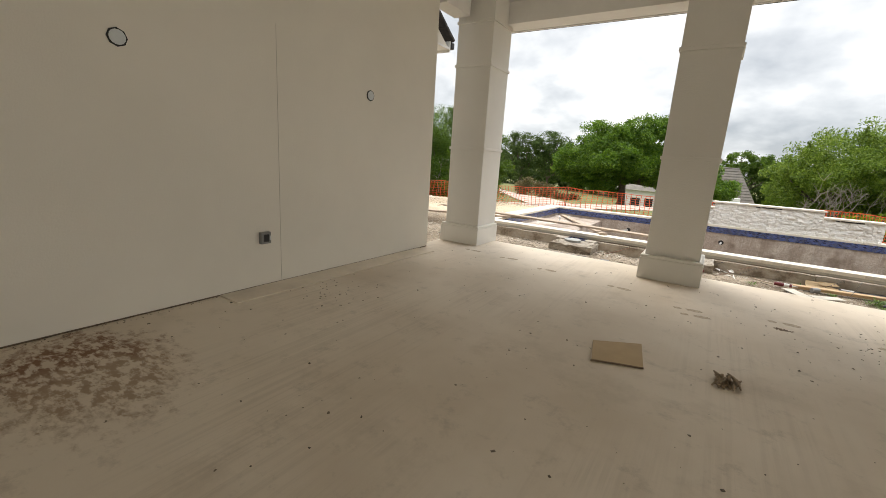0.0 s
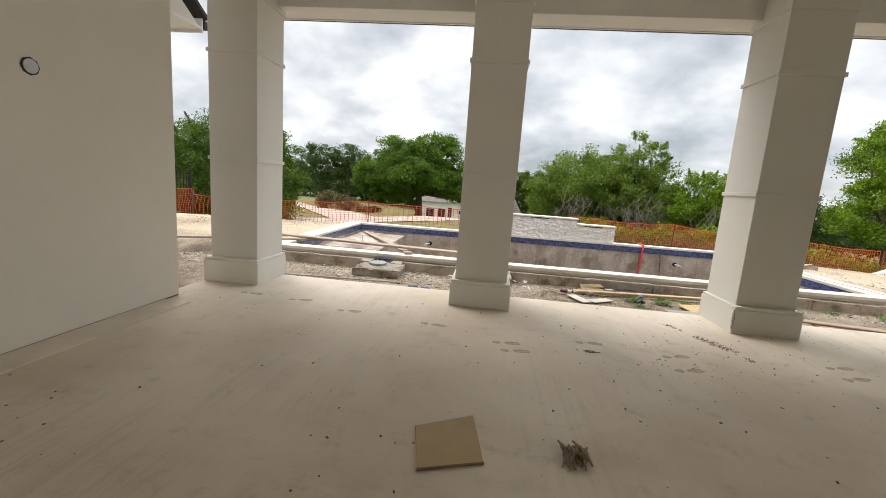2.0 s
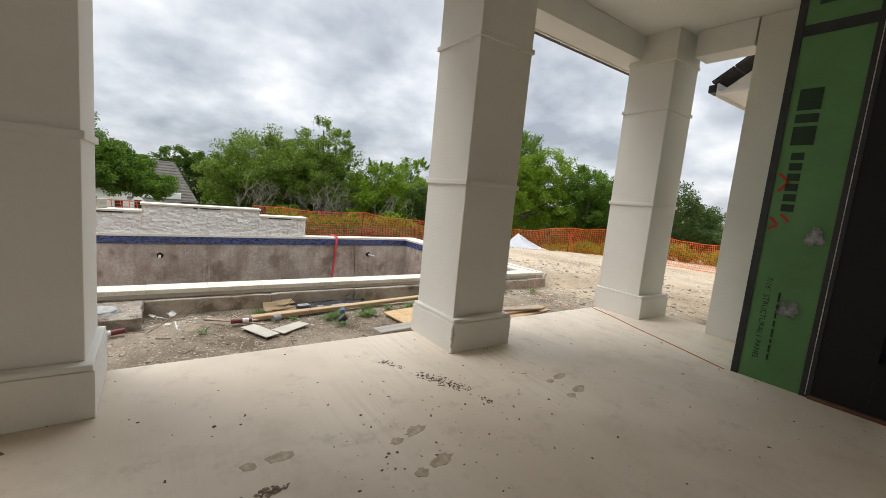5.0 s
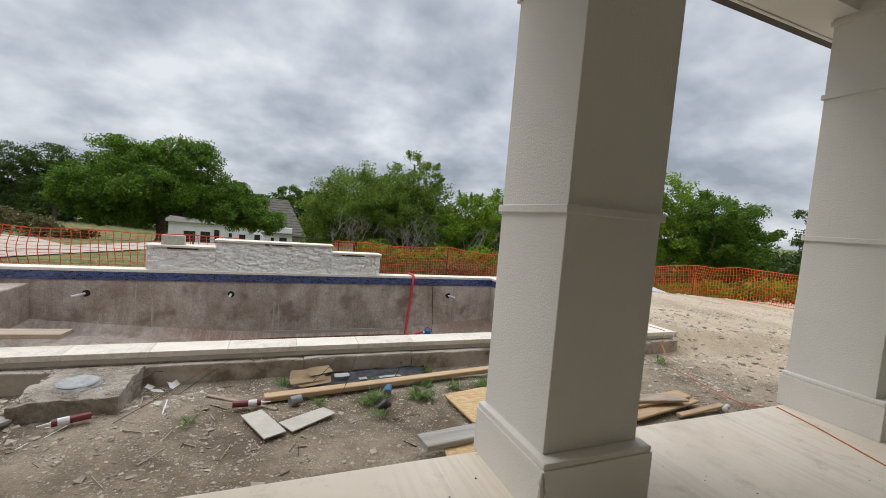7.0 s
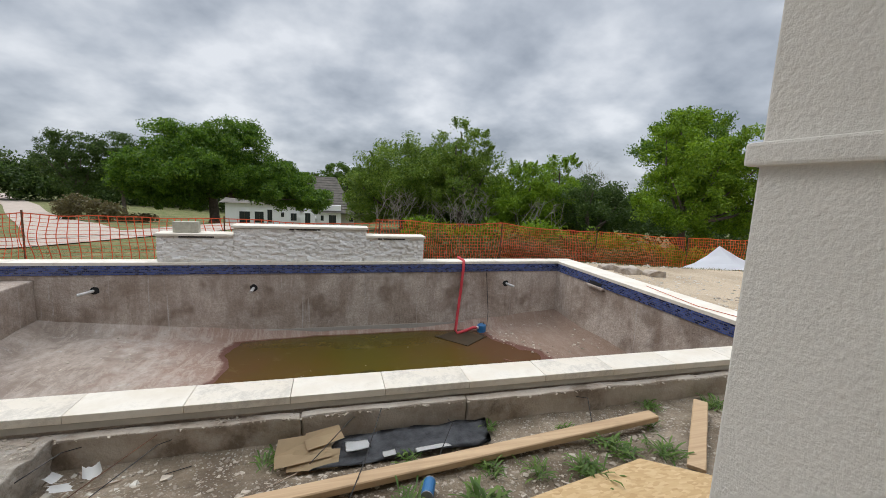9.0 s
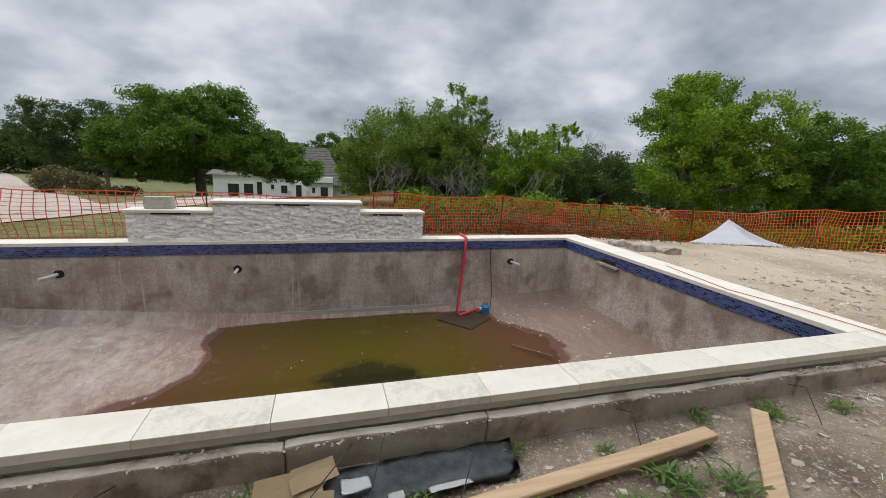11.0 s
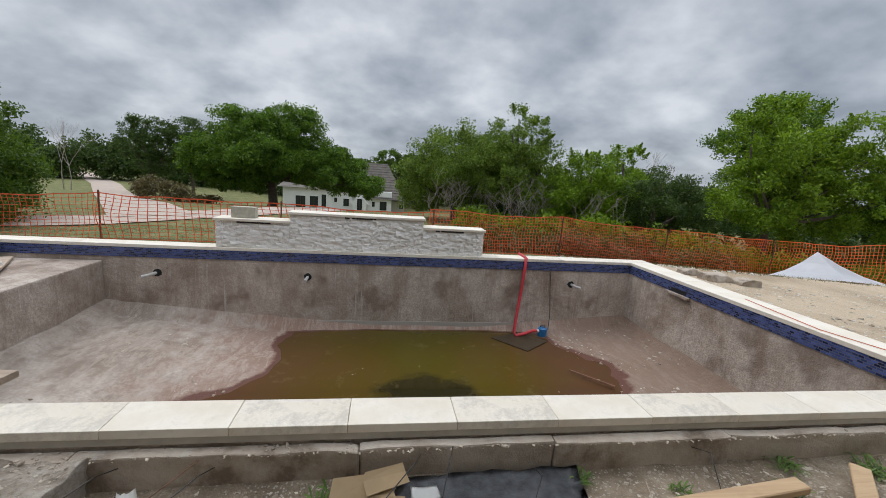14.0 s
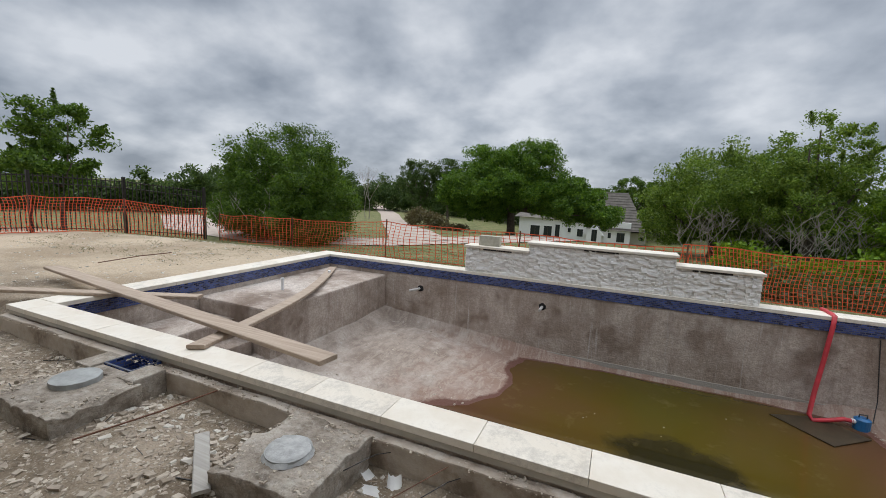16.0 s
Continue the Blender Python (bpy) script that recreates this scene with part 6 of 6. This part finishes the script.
# ---- trees ----
def leaves_mesh(name, centres, sizes, mat, parent=None, seed=1, per=60, leaf=0.16, spread=0.5):
    per, leaf = (int(per * 2.9), leaf * 0.55) if parent else (int(per * 1.25), leaf * 0.85)
    """Crown of many small leaf blades round clump centres."""
    rg = np.random.default_rng(seed)
    c = np.repeat(np.asarray(centres), per, axis=0)
    s = np.repeat(np.asarray(sizes), per)[:, None]
    n = len(c)
    p = c + np.clip(rg.normal(size=(n, 3)), -1.75, 1.75) * s * spread * np.array([1, 1, 0.75])
    u = rg.normal(size=(n, 3)); u /= np.linalg.norm(u, axis=1)[:, None]
    w = rg.normal(size=(n, 3)); w -= (w * u).sum(1)[:, None] * u; w /= np.linalg.norm(w, axis=1)[:, None]
    L = (leaf * rg.uniform(0.55, 1.25, n))[:, None]
    v = np.stack([p - u * L, p + w * L * 0.42, p + u * L, p - w * L * 0.42], axis=1).reshape(-1, 3)
    me = bpy.data.meshes.new(name)
    me.vertices.add(4 * n); me.loops.add(4 * n); me.polygons.add(n)
    me.vertices.foreach_set("co", v.astype(np.float32).ravel())
    me.loops.foreach_set("vertex_index", np.arange(4 * n, dtype=np.int32))
    me.polygons.foreach_set("loop_start", np.arange(0, 4 * n, 4, dtype=np.int32))
    me.update(calc_edges=True)
    me.materials.append(mat)
    ob = new(name, me)
    if parent:
        ob.parent = parent
    return ob


def tree(name, x, y, top, blobs, mat, label, category="tree", seed=1, clumps=60, per=70, leaf=0.15, trunk=0.22, bare=0, trunk_h=0.35, shoots=0):
    """blobs: (dx, dy, z centre, rx, rz) ellipsoids of foliage; clumps sit mostly near their skins."""
    rg = random.Random(seed)
    g = terrain(x, y)
    t = thing(name, label, category)
    cs, ss = [], []
    for dx, dy, zc, rx, rz in blobs:
        k = max(8, int(clumps * rx * rx / 4))
        for _ in range(k):
            v = Vector((rg.gauss(0, 1), rg.gauss(0, 1), rg.gauss(0, 1))).normalized() * (rg.random() ** 0.28)
            f = 1 + 0.22 * noise.noise(v * 2.3 + Vector((seed, 0, 0)))
            p = (x + dx + v.x * rx * f, y + dy + v.y * rx * f, max(zc + v.z * rz * f, g + 0.15))
            cs.append(p); ss.append(rg.uniform(0.35, 0.75) * min(1.0, 0.3 + rx * 0.25))
    leaves_mesh("crown", cs, ss, mat, t, seed, per, leaf)
    if shoots:
        # thin leafy shoots standing out of the crown's upper skin
        sc, sz = [], []
        twigs = bmesh.new()
        for _ in range(shoots):
            dx, dy, zc, rx, rz = rg.choice(blobs)
            v = Vector((rg.gauss(0, 1), rg.gauss(0, 1), abs(rg.gauss(0.3, 0.9)))).normalized()
            a = Vector((x + dx + v.x * rx * 0.85, y + dy + v.y * rx * 0.85, max(zc + v.z * rz * 0.85, g + 0.3)))
            e = a + (v * 0.8 + Vector((0, 0, 0.4))) * rg.uniform(0.25, 0.62) * min(1.0, 0.45 + rx * 0.22)
            tube([a, a.lerp(e, 0.5), e], [0.012, 0.008, 0.003], 4, bm=twigs)
            for k in range(7):
                sc.append(a.lerp(e, k / 6)); sz.append(0.15 * (1.1 - k / 7))
        leaves_mesh("shoot_leaves", [tuple(q) for q in sc], sz, mat, t, seed + 70, 18, leaf * 0.6)
        tagged(part("shoot_twigs", twigs, BARK, t), kind="stuff")
    b = bmesh.new()
    hgt = top - g
    tz = g + hgt * trunk_h
    tube([(x, y, g - 0.1), (x + 0.05, y, g + 0.3), (x - 0.08, y + 0.05, tz)], [trunk * 1.3, trunk, trunk * 0.8], 9, bm=b)
    for dx, dy, zc, rx, rz in blobs:
        for _ in range(3):
            e = Vector((x + dx + rg.uniform(-0.6, 0.6) * rx, y + dy + rg.uniform(-0.6, 0.6) * rx, zc + rg.uniform(-0.2, 0.7) * rz))
            s = Vector((x - 0.08, y + 0.05, tz - 0.1))
            md = s.lerp(e, 0.5) + Vector((rg.uniform(-0.3, 0.3), rg.uniform(-0.3, 0.3), -0.1 * hgt * 0.3))
            tube([s, md, e], [trunk * 0.5, trunk * 0.3, 0.025], 6, bm=b)
    part("trunk", b, BARK, t)
    if bare:
        b = bmesh.new()
        for _ in range(bare):
            bx = blobs[0]
            s = Vector((x + bx[0] + rg.uniform(-0.7, 0.7) * bx[3], y + bx[1] - bx[3] * rg.uniform(0.85, 1.1), g + rg.uniform(0.4, 1.7)))
            e = s + Vector((rg.uniform(-0.9, 0.9), rg.uniform(-0.5, 0.3), rg.uniform(0.4, 1.3)))
            md = s.lerp(e, 0.5) + Vector((rg.uniform(-0.2, 0.2), 0, rg.uniform(0, 0.3)))
            tube([s, md, e], [0.016, 0.011, 0.005], 4, bm=b)
            for _k in range(3):
                e2 = md + Vector((rg.uniform(-0.5, 0.5), rg.uniform(-0.3, 0.2), rg.uniform(0.1, 0.6)))
                tube([md, md.lerp(e2, 0.5) + Vector((0, 0, rg.uniform(-0.08, 0.08))), e2], [0.009, 0.007, 0.004], 3, bm=b)
        tagged(part("deadwood", b, DEADWOOD, t, "bare grey dead branches"), kind="stuff")
    return t


def bare_tree(x, y, top, seed, label="leafless grey tree against the sky", spread=1.0):
    rg = random.Random(seed)
    t = thing("bare_tree", label, "tree")
    g = terrain(x, y)
    b = bmesh.new()
    H = top - g

    def grow(p, d, L, r, depth):
        e = p + d * L
        tube([p, p.lerp(e, 0.5) + Vector((rg.uniform(-0.05, 0.05), 0, 0.02)) * L, e], [r, r * 0.8, r * 0.55], 5, bm=b)
        if depth:
            for _ in range(3):
                nd = (d + Vector((rg.uniform(-0.7, 0.7), rg.uniform(-0.7, 0.7), rg.uniform(-0.1, 0.5))) * spread).normalized()
                grow(e, nd, L * rg.uniform(0.6, 0.8), r * 0.5, depth - 1)
    grow(Vector((x, y, g)), Vector((0, 0, 1)), H * 0.36, 0.06, 4)
    part("branchwork", b, DEADWOOD, t)


OAK = "broad dark green live oak with spreading limbs"
tree("oak_tree", -9.3, 33.5, 5.9, [(-1.6, 0, 3.4, 3.0, 2.0), (1.2, 0.5, 3.9, 2.7, 1.9), (-3.9, 0, 1.8, 2.6, 1.6), (3.5, 0, 1.9, 2.4, 1.4), (5.6, 0, 0.5, 1.9, 1.0), (6.9, -0.5, 0.3, 1.7, 0.9), (4.4, -1.2, 0.7, 1.8, 1.0), (-0.4, -1.5, 2.0, 2.8, 1.6), (-1.6, -0.6, 0.35, 2.0, 1.0), (-3.7, 0, 0.3, 1.7, 0.9), (5.6, 0.4, 1.6, 1.6, 1.0), (2.4, -1.0, 1.2, 1.7, 0.9)], LEAF_OAK, OAK, seed=2, clumps=70, per=75, leaf=0.19, trunk=0.35, trunk_h=0.3)
tree("tree", -25.6, 49, 5.6, [(0, 0, 4.1, 2.5, 1.6), (-1.9, 0, 2.6, 1.9, 1.4), (1.4, 0, 2.2, 1.8, 1.3), (-0.4, 0, 0.6, 2.0, 1.2)], LEAF_DARK, "tall thin-crowned tree at the drive", seed=3, clumps=40, per=45, leaf=0.2, trunk=0.2, trunk_h=0.28)
tree("tree", -22.2, 50.5, 5.9, [(0, 0, 4.3, 2.5, 1.5), (1.7, 0, 2.8, 1.9, 1.4), (-0.9, 0, 2.2, 1.7, 1.2), (0.8, 0, 0.6, 2.2, 1.3)], LEAF_DARK, "tall thin-crowned tree beside its twin", seed=4, clumps=40, per=45, leaf=0.2, trunk=0.2, trunk_h=0.28)
tree("bush", -18.2, 17.2, 4.8, [(0, 0, 2.0, 3.0, 2.5), (-1.9, 0.5, 1.4, 2.2, 2.0), (2.2, 0, 1.0, 2.2, 1.7), (3.2, 0.4, 0.4, 1.4, 1.1), (0, -0.6, -0.1, 2.9, 1.3), (-2.2, 0, -0.2, 2.2, 1.2), (2.4, -0.8, -0.3, 2.2, 1.1), (4.2, -2.4, 1.5, 1.6, 1.9), (4.0, -2.4, -0.2, 1.8, 1.2)], LEAF_MID, "large rounded green bush with feathery top", "bush", shoots=110, seed=5, clumps=85, per=75, leaf=0.13, bare=14, trunk_h=0.15)
tree("tree", -21.5, 8.8, 4.4, [(0, 0, 2.9, 1.5, 1.4), (-1.2, 0, 1.4, 1.5, 1.1), (0.8, -0.6, 1.6, 1.3, 1.0)], LEAF_MID, "loose-leaved young tree behind the iron fence", shoots=25, seed=6, clumps=60, per=60, leaf=0.16, trunk=0.1)
MES = "spreading feathery green tree with grey dead twigs"
tree("tree", 3.4, 23.6, 4.3, [(0, 0, 2.0, 2.7, 2.2), (-1.6, 0.5, 1.0, 2.0, 1.6), (1.9, 0, 1.2, 2.0, 1.8)], LEAF_BUSH, MES, shoots=36, seed=8, clumps=80, per=75, leaf=0.13, bare=60, trunk_h=0.2)
tree("tree", 6.2, 20.9, 5.2, [(0, 0, 3.6, 1.7, 1.6), (0.5, 0.3, 2.0, 2.2, 1.7), (-1.3, 0, 1.8, 1.7, 1.4), (1.8, 0, 1.0, 1.8, 1.4)], LEAF_BUSH, MES, shoots=40, seed=9, clumps=55, per=60, leaf=0.13, bare=50, trunk_h=0.35)
tree("tree", 9.3, 19.6, 3.3, [(0, 0, 1.5, 1.8, 1.7), (1.2, 0, 0.8, 1.5, 1.3), (-1.2, 0, 0.7, 1.5, 1.2)], LEAF_LIGHT, "dense green thicket tree behind the fence", shoots=50, seed=10, clumps=70, per=70, leaf=0.13, bare=16, trunk_h=0.2)
tree("tree", 12.3, 21.0, 3.9, [(0, 0, 2.6, 1.1, 1.2), (-0.6, 0, 1.2, 1.6, 1.4), (0.9, 0, 0.9, 1.6, 1.3)], LEAF_LIGHT, "light green upright tree in the thicket", shoots=45, seed=11, clumps=60, per=60, leaf=0.13, trunk_h=0.3)
tree("bush", 12.6, 18.2, 2.4, [(0, 0, 0.9, 1.8, 1.4), (1.6, 0, 0.7, 1.5, 1.2)], LEAF_DARK, "dark green thicket bush behind the fence", "bush", seed=12, clumps=70, per=70, leaf=0.13, trunk_h=0.2)
bare_tree(14.8, 20.6, 3.7, 13)
bare_tree(-35, 50, 5.0, 14, spread=0.9)
bare_tree(-33, 48, 4.2, 15, spread=0.9)
tree("tree", 14.4, 13.9, 5.2, [(0, 0, 3.4, 1.8, 1.7), (-0.3, 0.8, 4.4, 0.9, 0.9), (1.1, 0, 2.2, 1.7, 1.5), (-0.6, 0, 1.4, 1.7, 1.4), (1.6, 0, 0.8, 1.5, 1.3), (2.0, -1.2, 3.0, 1.5, 1.4), (2.9, -1.4, 1.2, 1.2, 1.1)], LEAF_LIGHT, "tall bright green tree behind the safety fence", shoots=36, seed=16, clumps=75, per=75, leaf=0.13, trunk=0.16, trunk_h=0.3)
tree("tree", 20.0, 12.2, 4.2, [(0, 0, 2.6, 2.0, 1.3), (1.7, 0, 1.7, 1.8, 1.4), (-1.3, 0, 1.2, 1.6, 1.3), (0.4, 0, 0.6, 2.2, 1.2)], LEAF_OAK, "dark green oak at the yard's edge", shoots=20, seed=17, clumps=65, per=70, leaf=0.14)
tree("tree", 22.6, 8.4, 3.6, [(0, 0, 2.0, 1.6, 1.5), (1.2, -0.6, 1.0, 1.6, 1.3)], LEAF_DARK, "dark green tree at the yard's edge", seed=18, clumps=60, per=65, leaf=0.14)
tree("tree", 25.5, 4.6, 3.4, [(0, 0, 1.8, 1.8, 1.5), (0.4, -1.8, 1.0, 1.7, 1.3)], LEAF_BUSH, "green tree at the yard's edge", seed=19, clumps=60, per=60, leaf=0.14, bare=12)


tree("oak_tree", 22.2, 21.6, 7.4, [(0, 0, 5.6, 2.4, 1.7), (-1.9, 0, 4.2, 2.0, 1.5), (1.9, 0, 4.4, 2.1, 1.5), (0.3, 0, 2.6, 2.8, 1.7)], LEAF_OAK, "tall dark oak behind the bright green tree", seed=31, clumps=45, per=60, leaf=0.17, trunk=0.25, shoots=24)
tree("tree", 0.6, 63.5, 4.6, [(0, 0, 2.9, 2.9, 1.8), (-2.6, 0, 1.8, 2.4, 1.5), (2.7, 0, 2.4, 2.6, 1.7)], LEAF_MID, "rounded green tree behind the far house", seed=32, clumps=30, per=45, leaf=0.26)
tree("tree", 6.6, 60.5, 5.0, [(0, 0, 3.2, 2.8, 1.8), (2.6, 0, 2.6, 2.6, 1.7), (-2.3, 0, 1.8, 2.2, 1.6), (0, 0, 0.2, 3.4, 1.8)], LEAF_MID, "rounded green tree beside the far house", seed=33, clumps=30, per=45, leaf=0.26)
tree("tree", 8.4, 33.0, 5.6, [(0, 0, 3.6, 2.0, 1.5), (-2.2, 0, 2.7, 1.9, 1.5), (2.0, 0, 2.4, 1.9, 1.4), (-0.6, 0, 1.0, 3.0, 1.6)], LEAF_OAK, "dark oak rising behind the feathery trees", seed=34, clumps=40, per=55, leaf=0.2)


# low growth behind the fence and far woods
def woods(name, spans, mat, label, seed, per, leaf, dens):
    rg = random.Random(seed)
    cs, ss = [], []
    for (x0, y0), (x1, y1), h, depth in spans:
        L = math.hypot(x1 - x0, y1 - y0)
        for _ in range(int(L * h * dens)):
            f = rg.random()
            x, y = x0 + (x1 - x0) * f + rg.uniform(-1, 1) * depth * 0.3, y0 + (y1 - y0) * f + rg.uniform(-0.5, 1) * depth
            hh = h * (0.62 + 0.55 * noise.noise((x * 0.23, y * 0.23, seed)) + 0.25 * noise.noise((x * 0.8, y * 0.8, seed)))
            cs.append((x, y, terrain(x, y) + max(0.1, hh) * rg.random() ** 0.6)); ss.append(rg.uniform(0.5, 1.0) * (0.35 + h * 0.1))
    ob = leaves_mesh(name, cs, ss, mat, None, seed, per, leaf, 0.6)
    return tagged(ob, label, "woods", kind="stuff")


woods("undergrowth", [((3.0, 19.5), (9, 16.5), 1.7, 1.2), ((8, 17), (15, 13.5), 1.7, 1.0), ((12, 13.5), (18.5, 10.0), 1.4, 1.0), ((17, 11), (23, 3), 1.3, 1.2), ((22, 4), (24, -8), 1.6, 1.5)], LEAF_LIGHT, "tangled green undergrowth behind the fence", 50, 60, 0.12, 7.0)
woods("undergrowth", [((1.8, 13.0), (8.2, 13.2), 0.95, 0.7), ((8, 13.2), (12.2, 12.6), 1.1, 0.6)], LEAF_DARK, "dark weedy growth close behind the netting", 55, 60, 0.10, 14.0)
woods("dry_shrubs", [((1.5, 12.4), (8.2, 12.6), 0.7, 0.5), ((8, 12.6), (11.5, 12.2), 0.7, 0.4)], SHRUB, "brown dry brush close behind the netting", 56, 50, 0.09, 12.0)
woods("undergrowth", [((5, 24), (14, 21), 2.8, 1.5), ((13, 21), (22, 15), 2.6, 1.5), ((21, 16), (30, 2), 3.0, 2.0), ((29, 2), (30, -14), 3.2, 2)], LEAF_DARK, "dark green thicket behind the nearer trees", 51, 60, 0.16, 5.0)
woods("far_woods", [((-90, 62), (-44, 72), 9.0, 5), ((-46, 74), (-14, 68), 8.5, 4), ((-14, 66), (16, 68), 7.2, 4), ((14, 60), (46, 40), 7.0, 5), ((46, 40), (60, -10), 7.0, 5)], LEAF_DARK, "hazy dark line of far woods", 52, 42, 0.34, 2.4)
woods("far_woods", [((-62, 30), (-50, 36), 6.0, 3), ((-80, 24), (-60, 28), 5.0, 3), ((-70, 0), (-66, 24), 5.0, 3)], LEAF_DARK, "dark trees past the iron fence", 53, 50, 0.30, 3.0)
woods("dry_shrubs", [((-20.5, 36), (-16, 34.5), 2.0, 0.8), ((-15.5, 33), (-13, 32), 0.9, 0.6)], SHRUB, "brown and green low shrubs beside the drive", 54, 50, 0.14, 8.0)


# dry grass round the safety fence
def grass(n, xr, yr, seed, label, tall=0.11):
    rg = random.Random(seed)
    verts, faces = [], []
    while len(faces) < n:
        x, y = rg.uniform(*xr), rg.uniform(*yr)
        if noise.noise((x * 0.5, y * 0.5, 6)) + 0.45 * noise.noise((x * 2.3, y * 2.3, 1)) < rg.uniform(-0.35, 0.25):
            continue
        z, a, L = terrain(x, y) + relief(x, y) - 0.01, rg.uniform(0, math.tau), rg.uniform(0.3, 1.0) * tall
        c, sn, w = math.cos(a) * L, math.sin(a) * L, 0.006 if tall > 0.08 else 0.011
        o = len(verts)
        verts += [(x - sn / L * w, y + c / L * w, z), (x + sn / L * w, y - c / L * w, z), (x + c * rg.uniform(0.4, 1.3), y + sn * rg.uniform(0.4, 1.3), z + L * 0.7)]
        faces.append((o, o + 1, o + 2))
    tagged(solid("grass", verts, faces, GRASS), label, "grass", kind="stuff")


grass(30000, (-16, 5), (7.6, 16), 91, "patchy dry olive grass round the safety fence")
grass(9000, (-15.5, -7.2), (4.5, 10.8), 93, "thin green weeds over bare dirt", 0.045)
grass(6000, (5, 17), (6.8, 11.5), 92, "sparse green tufts on pale caliche")
